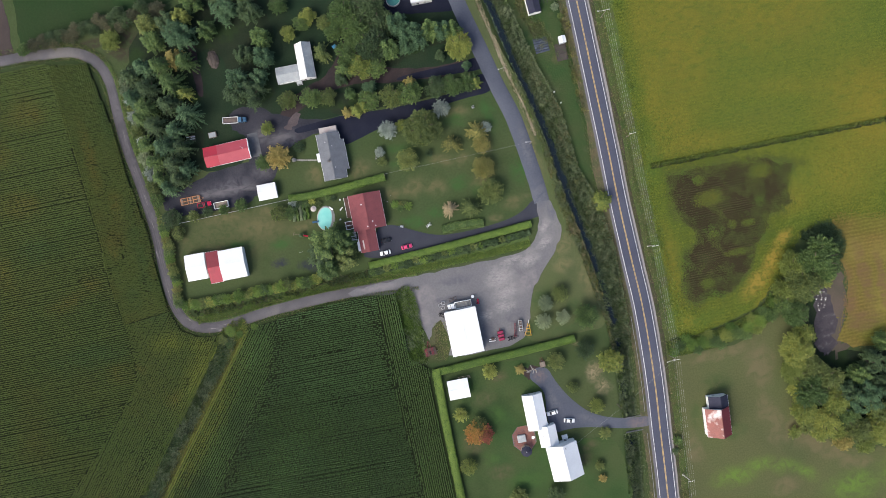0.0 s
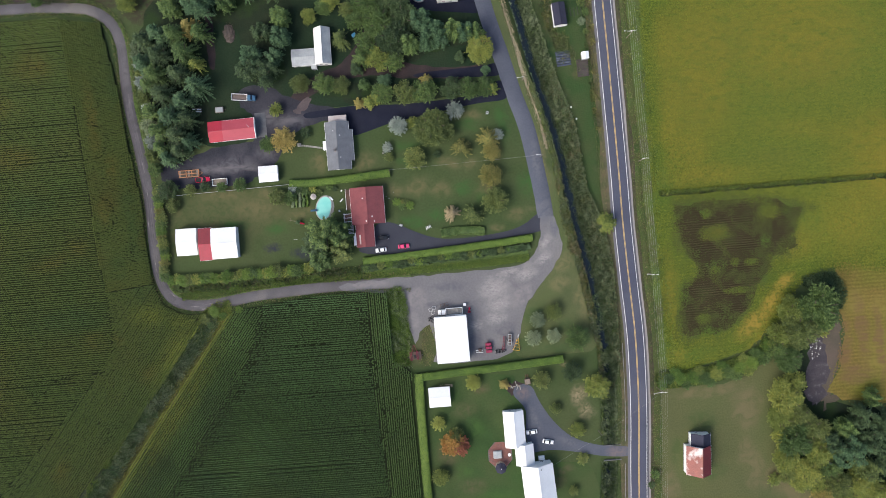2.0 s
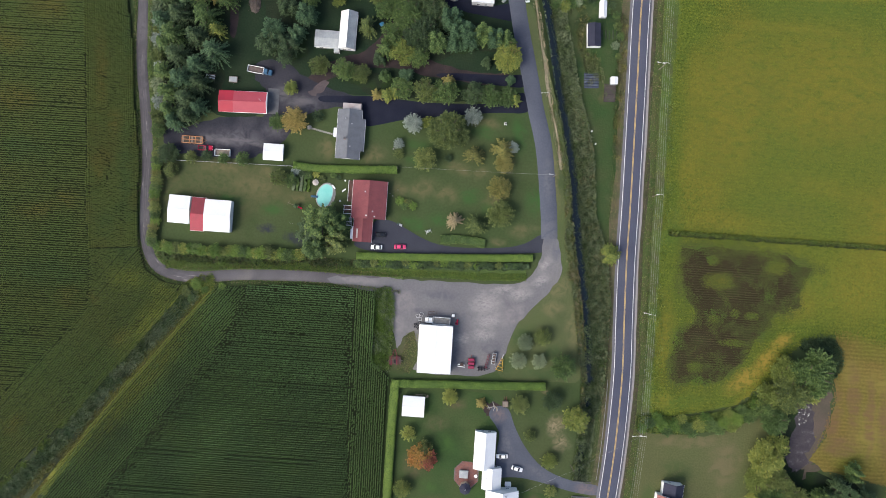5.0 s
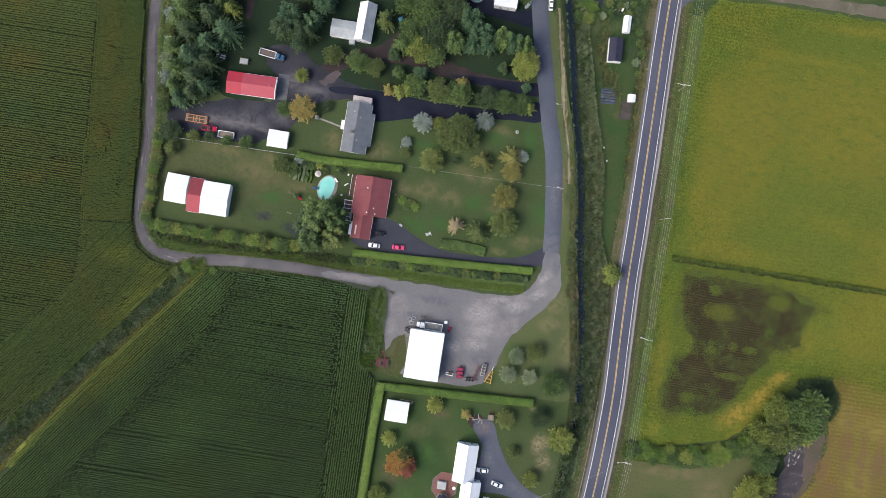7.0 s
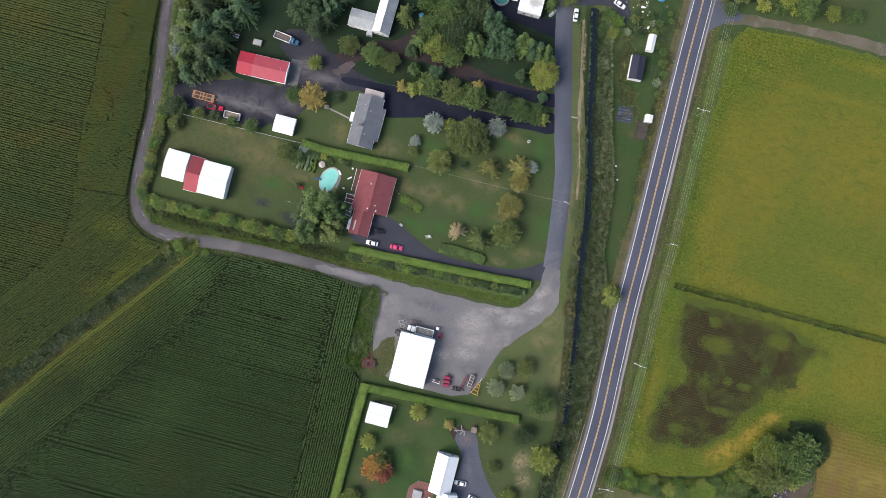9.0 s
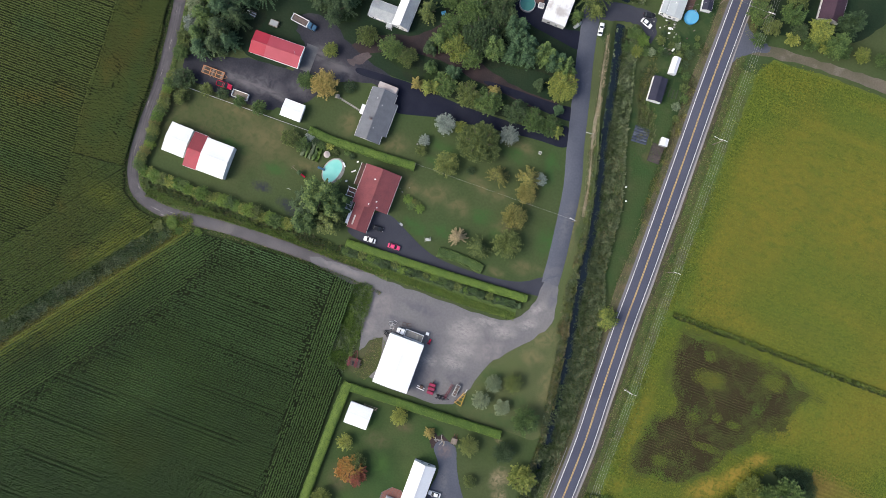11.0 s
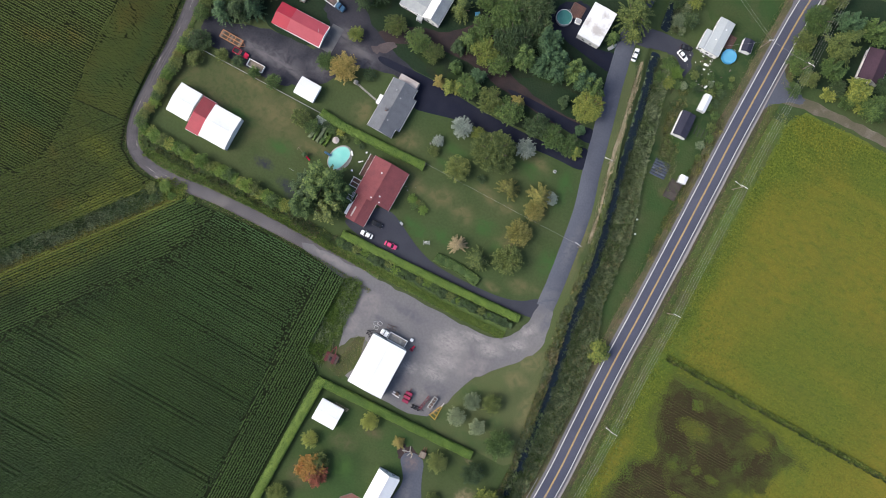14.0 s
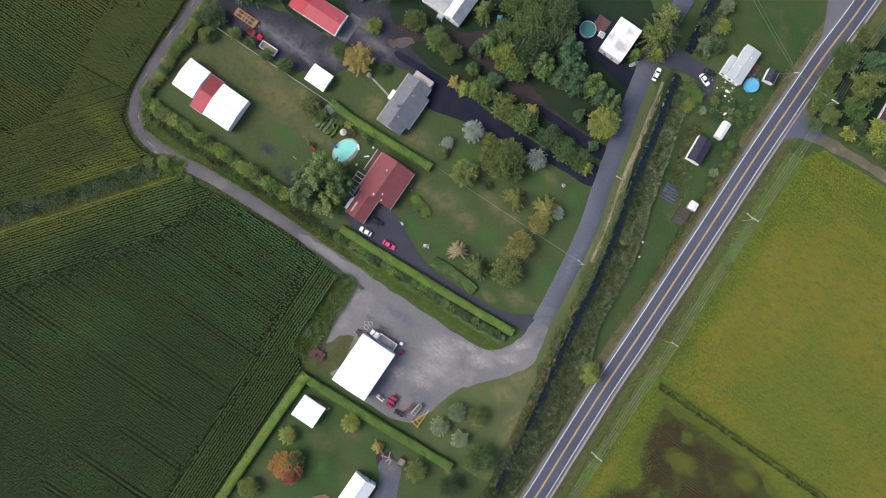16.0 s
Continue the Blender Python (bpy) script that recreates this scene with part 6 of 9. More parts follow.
# shelter belt along the west lane
row_of([(-103.6, 91.7, 5.4), (-110.4, 92.8, 5.0), (-117, 90.5, 4.6), (-100.3, 83.7, 5.8), (-110.5, 83.8, 5.4), (-117.6, 81.5, 4.6), (-112.8, 75.9, 5.4), (-103.7, 75.8, 5.0), (-96.3, 70.2, 5.6),
        (-116, 72.5, 4.2), (-110.5, 67.9, 5.4), (-102.6, 64.5, 5.0), (-115.6, 61.2, 4.6), (-108.3, 58.9, 5.3), (-101.8, 57.4, 4.4), (-113.6, 53.2, 4.6), (-106.1, 51, 5.0), (-101.6, 48, 3.9),
        (-112.9, 46.4, 4.2), (-106.1, 44.6, 4.2), (-110.7, 42.2, 4.0), (-93.4, 92, 4.6)], "conifer",
       ["green", "blue", "dark", "green", "dark", "blue", "green", "dark", "blue", "green", "dark", "blue"], 1.0, "dense dark green tree of the shelter belt", "shelter belt")
row_of([(-96.9, 79.4, 3.6), (-98.0, 95, 4.2)], "conifer", ["lime", "gold"], 0.9, "yellow green tree in the shelter belt", "shelter belt")
row_of([(-121.2, 86, 2.4), (-120.4, 74.7, 2.4), (-119.6, 67.9, 2.8), (-118.6, 56.6, 2.8), (-117.8, 50, 2.6), (-118.4, 44.2, 2.6), (-121.6, 90, 2.0), (-121, 82, 2.0), (-120.8, 78.4, 1.9), (-120, 71.2, 2.0), (-119.2, 64, 2.0), (-119, 60.2, 2.0), (-118.4, 53.2, 2.0), (-118.2, 47, 1.9)], "round", ["reed", "grey", "olive"], 1.1, "silver grey willow at the lane edge", "shelter belt")
row_of([(-92.9, 102.8, 6.6), (-96.4, 109.4, 4.7), (-106.9, 111.5, 4.0), (-92.4, 111.5, 4.0), (-81.8, 104.1, 4.0), (-72.2, 109.3, 5.6), (-63, 107.4, 5.1), (-105, 103, 4.6), (-86, 116, 4.6), (-76, 118, 4.4), (-66, 117, 4.8)],
       "shaggy", ["blue", "dark", "olive", "lime", "green", "blue", "dark", "green", "green", "dark", "green"], 0.95, "dense tree at the north end", "shelter belt")
row_of([(-73.1, 80.3, 5.4), (-75.3, 75.4, 5.0), (-69.2, 91, 4.2), (-60.5, 96, 4.6), (-61, 87.5, 4.8), (-68.1, 73, 5.6), (-65.5, 79.4, 4.2)], "shaggy", ["blue", "dark", "dark", "green", "blue", "dark", "blue"], 0.9, "blue green tree beside the white house", "house trees")
plant(-123.4, 107.6, 3.9, "round", "lime", 0.8, "round yellow green tree at the lane bend")
row_of([(-115.9, 114.6, 2.8), (-124.1, 115.8, 3.2), (-151.5, 113.4, 3.3), (-144, 114.2, 3.1), (-134.1, 114.7, 3.2), (-160.4, 111.8, 3.0), (-129, 113.6, 2.4), (-139, 112.6, 2.4), (-147.6, 111.8, 2.4), (-118, 119, 3)], "broad",
       ["dark", "brown", "brown", "dark", "dark", "green"], 0.9, "scrubby tree along the field edge", "field edge scrub")
row_of([(-156, 112.6, 2.6), (-148, 113.8, 2.8), (-141.5, 113.4, 2.6), (-137, 115.4, 2.8), (-131.5, 115.6, 3.0), (-127, 117.6, 3.0), (-121, 116.6, 2.8), (-118.5, 113, 2.4), (-112, 116.5, 3.2), (-108, 119, 3.4), (-101, 117, 3.6)], "broad", ["brown", "dark", "brown", "brown", "dark"], 0.9, "scrubby tree along the field edge", "field edge scrub")
# north east, round the white house and the trailer house
row_of([(18.8, 113.2, 6.9), (18.4, 121.2, 4.6), (22.0, 108.0, 3.2), (16.0, 103.6, 2.6)], "conifer", ["olive", "olive", "olive", "green"], 0.75, "large drooping conifer beside the lane", "house conifers")
row_of([(36.2, 130.2, 2.6), (37.6, 123.2, 2.8), (34.2, 121.5, 2.4), (30.6, 128, 2.6), (33, 137, 2.6), (29, 143, 3)], "broad", ["lime", "dark", "reed", "dark", "reed", "dark"], 0.8, "bushy tree along the ditch", "ditch trees")
row_of([(77.8, 145.2, 5.4), (77.6, 136.7, 4.4), (79, 128.4, 4.8), (85.8, 125.6, 3.6), (80.5, 156.5, 4.4), (96.3, 128, 3.6), (83, 119.5, 2.6)], "broad", ["green", "olive", "green", "olive", "olive", "dark"], 0.9, "bushy green tree beside the road", "roadside trees")
row_of([(89.5, 140.8, 5.8), (88, 150.4, 4.4), (91, 132.5, 4.2), (103, 130, 4.4), (110, 127, 4.4), (112, 136, 5), (98, 152, 5)], "shaggy", ["olive", "blue", "green", "lime", "green", "dark", "green"], 0.9, "tall tree in the roadside wood", "roadside trees")
row_of([(95, 124.5, 2.6), (102, 125.4, 2.8), (108, 126, 2.6), (115, 127, 3), (122, 128, 3.2), (130, 129, 3.4)], "broad", ["lime", "green"], 0.8, "scrub along the farm track", "track scrub")
# wood in the south east
row_of([(147.8, -39.5, 8.6), (141.3, -48, 7.6), (139.1, -40.8, 6.0)], "broad", ["green", "olive", "lime"], 1.0, "tall full green tree in the field corner", "south east wood")
row_of([(150.8, -47.5, 5.0), (133, -50.6, 5.2), (136.4, -60.5, 5.4), (132.7, -55.9, 4.6)], "broad", ["lime", "lime", "green", "green"], 0.95, "bright green broadleaf tree", "south east wood")
row_of([(133.8, -75.4, 6.6), (138.5, -69.8, 5.0), (131.2, -84, 5.4), (143.1, -89.3, 6.4), (136.6, -93.4, 6.8), (146, -99.5, 6.4), (132.4, -101.4, 5.6), (140.6, -107, 6.0), (152.2, -113.4, 6.2), (159.7, -113.8, 6), (149.4, -106, 5.6), (145.4, -112.4, 4.6), (138.6, -83.6, 5.6), (167, -117.5, 5.4), (131.6, -92.4, 4.4), (138, -111.6, 4.4), (147.4, -116, 4.8), (156, -119, 5.0), (133.4, -107.6, 4.2), (175, -119, 5.4)],
       "broad", ["lime", "lime", "lime", "olive", "green", "lime", "lime", "lime", "olive", "lime", "green", "lime", "olive", "lime", "lime", "lime", "gold", "lime", "olive", "lime"], 0.95, "tall olive green tree of the wood", "south east wood")
row_of([(162.8, -85.9, 5.8), (165.7, -96.1, 6), (157.4, -98.4, 6.4), (170, -78.5, 3.8), (163.7, -107.4, 5.6), (150.2, -95.3, 5.2), (172, -106, 5.8), (174, -90, 5.8), (152, -102, 5), (156.6, -90, 4.6)], "shaggy", ["dark", "dark", "blue", "green", "olive", "dark"], 0.9, "shaded tree inside the wood", "south east wood")
row_of([(88.1, -65.2, 2.2), (92.9, -65.6, 2.5), (97.8, -65.4, 2.5), (102.4, -66, 2.6), (107.5, -64.8, 2.7), (112.4, -64.4, 2.7), (117.5, -63, 2.5), (122.6, -61.3, 2.7), (127.7, -59.6, 2.7), (119.3, -59.4, 2.1), (124.5, -57.4, 2.2), (85, -67.6, 1.9), (90.5, -62.8, 1.9), (95, -68, 2.2), (100.5, -63.2, 2.2), (105, -67.8, 2.2), (110, -61.8, 2.3), (130, -55, 2.4), (116, -66, 2.2), (121, -64.2, 2.4)],
       "broad", ["green", "hedge", "hedge", "green", "lime"], 0.6, "low shrub along the field edge", "field edge shrubs", "shrub")
row_of([(79.4, -104.7, 1.8), (77.6, -109.2, 1.4), (128.5, -110.6, 2.6)], "broad", ["green", "dark", "lime"], 0.6, "small green shrub beside the road", "", "shrub")


def hedge(name, points, width, height, label, colour="hedge", shaggy=0.1, seed=0, density=62, leaf=0.19):
    """A clipped hedge: a dense uneven body with leaves all over it."""
    rng = np.random.default_rng(seed)
    line = smooth_line(points, 1.0)
    n = sideways(line)
    ring = [(0.96, 0.0), (1.02, 0.5), (1.0, 0.92), (0.9, 1.0), (0, 1.02), (-0.9, 1.0), (-1.0, 0.92), (-1.02, 0.5), (-0.96, 0.0)]
    k, count = len(ring), len(line)
    verts = np.zeros((count, k, 3))
    for j, (u, v) in enumerate(ring):
        verts[:, j, :2] = line + n * (u * width / 2 + rng.normal(0, shaggy, count))[:, None]
        verts[:, j, 2] = v * height * 0.95 + (rng.normal(0, shaggy, count) if v else 0)
    faces = [[i * k + j, i * k + j + 1, (i + 1) * k + j + 1, (i + 1) * k + j] for i in range(count - 1) for j in range(k - 1)]
    flat = verts.reshape(-1, 3)
    ends = [[0, 1, 2, 4], [4, 6, 7, 8], [0, 4, 8, 8], [(count - 1) * k + 4, (count - 1) * k + 2, (count - 1) * k + 1, (count - 1) * k], [(count - 1) * k + 8, (count - 1) * k + 7, (count - 1) * k + 6, (count - 1) * k + 4]]
    root = thing(name, Matrix(), label, "hedge")
    new("foliage_body", arrays("foliage_body", flat, faces + [e for e in ends if len(set(e)) == 4], LEAF[colour])).parent = root
    m = int(count * width * density)
    i = rng.integers(0, count - 1, m)
    j = rng.integers(0, k - 1, m)
    f, g = rng.uniform(size=(2, m, 1))
    at = (verts[i, j] * (1 - f) + verts[i + 1, j] * f) * (1 - g) + (verts[i, j + 1] * (1 - f) + verts[i + 1, j + 1] * f) * g
    corners = leaf_cloud(rng, at, np.full(m, 0.1 + shaggy * 0.6), m, leaf)
    new("leaves", arrays("leaves", corners.reshape(-1, 3), np.arange(4 * m).reshape(-1, 4), LEAF[colour])).parent = root
    return root


hedge("clipped_hedge", [(-63, 28.2), (-52.8, 27.6), (-34.2, 28.5), (-21, 29.3)], 2.8, 1.7, "clipped bright green hedge between two gardens", seed=1)
hedge("clipped_hedge", [(-35, -6.5), (-8.7, -5.2), (14.6, -3.8), (36, -2.3)], 2.6, 1.8, "long clipped bright green hedge beside the driveway", seed=2)
hedge("clipped_hedge", [(44.8, -53.6), (26.2, -54.7), (2.9, -55.8), (-14.2, -56.6)], 2.8, 1.9, "clipped green hedge between yard and garden", seed=3)
hedge("clipped_hedge", [(-15.7, -55.2), (-16, -77), (-15.8, -105.6), (-15.2, -140)], 3.2, 1.9, "clipped green hedge along the corn field", seed=4)
hedge("low_hedge", [(-1.6, 2.6), (7.6, 3.0), (16.4, 2.1)], 3.2, 1.0, "low rounded hedge beside the driveway", "green", 0.2, 5)
for x, y, r, c in ((-98.6, -22.4, 2.1, "hedge"), (-102.6, -25.4, 1.9, "olive"), (-95.2, -24.4, 1.4, "hedge"), (-100.4, -28.4, 1.5, "green"), (-88.4, -22.6, 1.4, "hedge")):
    plant(x, y, r, "broad", c, 0.6, "bushy shrub at the mouth of the field drain", "drain mouth shrubs", "shrub")
for x, y, r, c in ((38.6, 105.4, 2.6, "green"), (42.4, 104.2, 2.4, "hedge"), (41.6, 99.6, 2.2, "lime"), (38.2, 100.2, 2.2, "green"), (44.6, 100.6, 1.8, "green")):
    plant(x, y, r, "broad", c, 0.6, "bushy green shrub on the ditch bank", "ditch bank shrubs", "shrub")
for x, y, r, c in ((63.6, 93, 1.7, "olive"), (64.8, 89.2, 1.5, "green"), (63.0, 85.4, 1.6, "reed"), (62.6, 97.6, 1.5, "green"), (64.6, 81.2, 1.2, "olive")):
    plant(x, y, r, "broad", c, 0.6, "straggly shrub beside the garden beds", "roadside shrubs", "shrub")
rs = random.Random(31)
for k in range(23):
    x = -115.6 + k * 2.65
    plant(x, np.interp(x, [-116, -108, -90, -71, -56], [-7.2, -8.6, -8.4, -8.0, -7.8]) + rs.uniform(-0.6, 0.6), rs.uniform(1.7, 2.6), "broad" if k % 3 else "round", ["hedge", "lime", "hedge", "olive", "lime", "hedge", "green"][k % 7], rs.uniform(0.6, 0.9), "bushy shrub in the hedgerow by the lane", "hedgerow shrubs", "shrub")
for k in range(14):
    y = 29 - k * 2.7
    plant(-117.4 + rs.uniform(-0.6, 0.6), y, rs.uniform(1.8, 2.6), "broad", ["olive", "green", "hedge", "khaki"][k % 4], rs.uniform(0.6, 0.9), "low shrub along the dirt lane", "hedgerow shrubs", "shrub")
for k in range(22):
    x = -34 + k * 3.15
    plant(x, np.interp(x, [-36, 35], [-8.8, -5.6]) + rs.uniform(-0.8, 0.5), rs.uniform(1.1, 1.8), "broad", ["green", "dark", "olive", "hedge"][k % 4], rs.uniform(0.6, 0.9), "low shrub beneath the clipped hedge", "hedgerow shrubs", "shrub")
hedge("wild_hedgerow", [(-116.6, -7.6), (-108.8, -8.9), (-90.2, -8.7), (-71.5, -8.2), (-56, -7.8)], 2.6, 1.5, "uneven overgrown hedgerow along the lane", "hedge", 0.4, 6, 40, 0.26)
hedge("wild_hedgerow", [(-119.2, 30), (-118.4, 16), (-118, 2), (-116.8, -7)], 1.6, 1.0, "low overgrown hedgerow along the lane", "olive", 0.35, 7, 30, 0.22)
hedge("weedy_strip", [(-36, -9.4), (-6.4, -8.2), (14.6, -7.2), (34.8, -5.7)], 2.2, 1.0, "tall weeds and shrubs below the hedge", "dark", 0.4, 8, 28, 0.24)


def tufts(name, line, near, far, count, colours, high, label, seed, lean=0.65, wide=0.13, only=None, wind=None, clump=0, spread=0.45, gaps=None):
    """Reeds and tall grass scattered in a strip along a line: upright and leaning blades in small bunches."""
    rng = np.random.default_rng(seed)
    n = sideways(line)
    for c_i, colour in enumerate(colours):
        m = count // len(colours)
        i = rng.integers(0, len(line) - 1, m)
        f = rng.uniform(size=(m, 1))
        off = rng.uniform(min(near, far), max(near, far), (m, 1))
        p = line[i] * (1 - f) + line[i + 1] * f + n[i] * off
        if clump:  # blades fan out from shared roots, each bunch with its own height
            centre = p[: m // clump].repeat(clump, 0)
            grow = rng.uniform(0.65, 1.3, m // clump).repeat(clump)
            p = centre + rng.normal(0, spread, centre.shape)
            away = np.arctan2(*(p - centre).T[::-1])
        else:
            grow, away = np.ones(m), None
        keep = np.array([noise.noise((x * 0.11, y * 0.11, 3.0 * c_i + seed)) for x, y in p]) > (gaps if gaps is not None else -0.15 if clump else -0.4)
        if only:
            keep &= only(p)
        p, grow = p[keep], grow[keep]
        away = away[keep] if clump else None
        m = len(p)
        base = ground_z(p[:, 0], p[:, 1])
        out = []
        for k in range(2):
            if clump:
                a = away + rng.normal(0, 0.5, m)
            else:
                a = rng.uniform(0, 2 * math.pi, m) if wind is None else rng.normal(wind, 0.8, m)
            d = np.stack([np.cos(a), np.sin(a)], 1)
            e = np.stack([-d[:, 1], d[:, 0]], 1) * wide * rng.uniform(0.6, 1.5, m)[:, None]
            h, reach = high * grow * rng.uniform(0.7, 1.15, m), high * lean * rng.uniform(0.3, 1.2, m)[:, None]
            foot = p + d * 0.1
            mid, tip = foot + d * reach * 0.45, foot + d * reach
            out.append(np.stack([np.c_[foot - e, base], np.c_[mid - e, base + h * 0.85], np.c_[tip, base + h * 0.8], np.c_[mid + e, base + h * 0.95]], 1))
        corners = np.concatenate(out)
        ob = new(name, arrays(name, corners.reshape(-1, 3), np.arange(4 * len(corners)).reshape(-1, 4), LEAF[colour]))
        tagged(ob, label, "reeds", kind="stuff")


def off_drives(p):
    return (np.abs(p[:, 1] + 94.6) > 3.5) & (np.abs(p[:, 1] - 112) > 5.2) & (np.abs(p[:, 1]) < 170)


def east_bank(p):
    return (p[:, 0] < 68.4) & off_drives(p) & (p[:, 0] - ditch_x(p[:, 1]) < np.interp(p[:, 1], [-170, -66, -50, -34, -16, 0, 8, 17, 30, 42, 52, 65, 76, 95, 104, 125], [2.6, 2.6, 6, 8.5, 10, 10.5, 9.4, 7.4, 8, 9, 8.6, 7.8, 7.4, 6.6, 7.4, 6]))


def west_bank(p):
    return off_drives(p) & (ditch_x(p[:, 1]) - p[:, 0] < np.interp(p[:, 1], [-170, -50, -40, -29, -18, -9, 0, 9, 16, 25, 36, 60, 64, 110], [2.6, 3.8, 4.8, 5.0, 4.8, 6.4, 6.2, 5.6, 5.0, 4.5, 4.2, 3.9, 2.4, 2.3]))


tufts("water_weeds", DITCH[3:], -1.9, 1.9, 10000, ["reed", "green", "blue"], 1.0, "reeds hanging over the ditch water", 58, lean=0.8, wide=0.06, wind=0.6, only=lambda p: off_drives(p) & ((np.abs(p[:, 0] - ditch_x(p[:, 1])) > 1.6) | ((p[:, 1] < -28) & (np.sin(p[:, 1] * 0.31) + np.sin(p[:, 1] * 0.13) > -0.2))))
tufts("bank_grass", DITCH, -1.6, -4.6, 26000, ["reed", "hedge", "reed", "lime"], 0.7, "green grass and reeds on the ditch bank", 41, lean=0.7, wide=0.045, only=lambda p: west_bank(p) & (p[:, 1] < 62), clump=12, spread=0.3)
tufts("bank_grass", DITCH, -1.6, -3.4, 6000, ["dark", "green", "dark"], 0.5, "dark grass on the ditch bank", 60, lean=0.7, wide=0.045, only=lambda p: west_bank(p) & (p[:, 1] > 60), clump=10, spread=0.25)
tufts("west_reeds", DITCH, -1.8, -6.6, 34000, ["reed", "straw", "reed", "khaki", "straw"], 1.0, "brown tipped reeds on the yard side of the ditch", 61, lean=0.6, wide=0.05, only=lambda p: west_bank(p) & (p[:, 1] < 28) & (p[:, 1] > -70), clump=14, spread=0.4)
tufts("reeds", DITCH[3:], 1.5, 10.0, 120000, ["reed", "reed", "reed", "green"], 1.35, "tall grey green reeds filling the ditch bank", 42, lean=0.75, wide=0.055, only=east_bank, clump=16, spread=0.5, gaps=-0.45)
tufts("dry_reeds", DITCH[3:], 3.0, 10.5, 44000, ["straw", "khaki", "straw", "olive"], 1.25, "brown and straw coloured weeds above the ditch", 54, wide=0.055, only=lambda p: east_bank(p) & (p[:, 1] < 66) & (p[:, 1] > -120), clump=12, spread=0.5)
DRAIN = smooth_line([(-98, -25.5), (-111, -42.5), (-129.8, -66.5), (-152, -95), (-184, -130)], 2.0)
tufts("bank_straw", STRIP, -3.7, -5.3, 6000, ["straw", "dry", "olive"], 0.25, "dry straw-coloured grass on the ditch bank", 52, lean=1.0, wide=0.04, only=off_drives, clump=8, spread=0.3)
tufts("barn_weeds", smooth_line([(-10.5, -36), (-11, -44), (-13, -52)], 2.0), -2.6, 3.0, 1500, ["lime", "straw", "hedge"], 0.3, "weeds beside the barn wall", 53, wide=0.045)
tufts("drain_reeds", DRAIN, -4.0, 1.4, 26000, ["reed", "blue", "green", "dark", "reed"], 1.1, "grey green reeds filling the field drain", 43, lean=0.6, wide=0.07, clump=12, spread=0.5)
tufts("drain_margin", DRAIN, -6.0, -3.8, 11000, ["lime", "olive", "hedge"], 0.8, "yellow green rank grass at the drain margin", 63, lean=0.8, wide=0.06, clump=10, spread=0.35)
tufts("drain_grass", DRAIN, 1.0, 4.2, 13000, ["olive", "khaki", "brown", "khaki"], 0.7, "dry rank grass beside the field drain", 57, lean=0.8, wide=0.08, clump=8, spread=0.35)
tufts("verge_meadow_grass", ROAD, -8.6, -15.4, 30000, ["hedge", "green", "olive", "lime"], 0.5, "rough yellow green grass under the wires", 55, lean=0.9, wide=0.05, clump=10, spread=0.45, gaps=-0.3, only=lambda p: (np.abs(p[:, 1]) < 112) & (p[:, 1] > -60))
tufts("verge_grass", ROAD, -5.4, -9.4, 18000, ["green", "hedge", "olive", "straw"], 0.5, "tall rough grass along the road", 44, wide=0.065, only=lambda p: (np.abs(p[:, 1]) < 150) & (np.abs(p[:, 1] - 116) > 4))
tufts("verge_grass", ROAD, 5.6, 8.6, 15000, ["straw", "olive", "olive"], 0.35, "dry grass along the road edge", 45, wide=0.07, only=lambda p: (np.abs(p[:, 1]) < 150) & (np.abs(p[:, 1] + 94.6) > 4))
tufts("hedge_foot_grass", HEDGE_FOOT, -2.4, 0.6, 13000, ["hedge", "lime", "hedge"], 0.4, "rank bright green grass under the hedge", 46, lean=0.9, wide=0.075)
# brown weeds, with dark blades mixed in to paint the hedgerow's shadow
tufts("hedgerow_weeds", smooth_line([(-112, -12), (-100, -12.2), (-85, -11.6), (-70, -10.9), (-56, -10.4), (-34, -10)], 2.0), -1.3, 1.4, 8000, ["dark", "brown", "dark", "olive"], 0.8, "rank weeds with painted shade at the foot of the hedgerow", 62, lean=0.7, wide=0.06, clump=10, spread=0.35)
tufts("garden_weeds", smooth_line([(47, 100), (50, 90), (53.4, 80), (56, 72), (58, 64)], 2.0), -3.0, 3.0, 9000, ["olive", "khaki", "green", "brown"], 0.45, "weedy patches of grass in the roadside garden", 64, lean=0.9, wide=0.06, clump=12, spread=0.5, gaps=0.05)
tufts("garden_weeds", smooth_line([(65.6, 110), (66, 90), (66.4, 70), (66.6, 40)], 2.0), -1.6, 1.6, 5000, ["brown", "khaki", "olive"], 0.5, "reddish brown weeds along the road edge", 65, lean=0.9, wide=0.06, clump=12, spread=0.45, gaps=0.0)
tufts("drain_mouth_grass", smooth_line([(-92, -22.4), (-97, -23.4), (-101, -27), (-104, -32), (-107, -36)], 1.5), -4.2, 2.6, 9000, ["hedge", "lime", "olive"], 0.7, "bright rank grass at the mouth of the drain", 66, lean=0.9, wide=0.06, clump=10, spread=0.4)
tufts("ditch_reeds", DITCH, -2.4, 2.4, 20000, ["reed", "green", "reed"], 1.4, "grey green reeds choking the southern ditch", 68, lean=0.7, wide=0.055, only=lambda p: off_drives(p) & (p[:, 1] < -52), clump=14, spread=0.4, gaps=-0.35)
tufts("drain_edge_grass", DRAIN_R, 0.5, -1.3, 5000, ["lime", "gold", "gold"], 0.8, "yellow green grass along the drain edge", 50, wide=0.08)
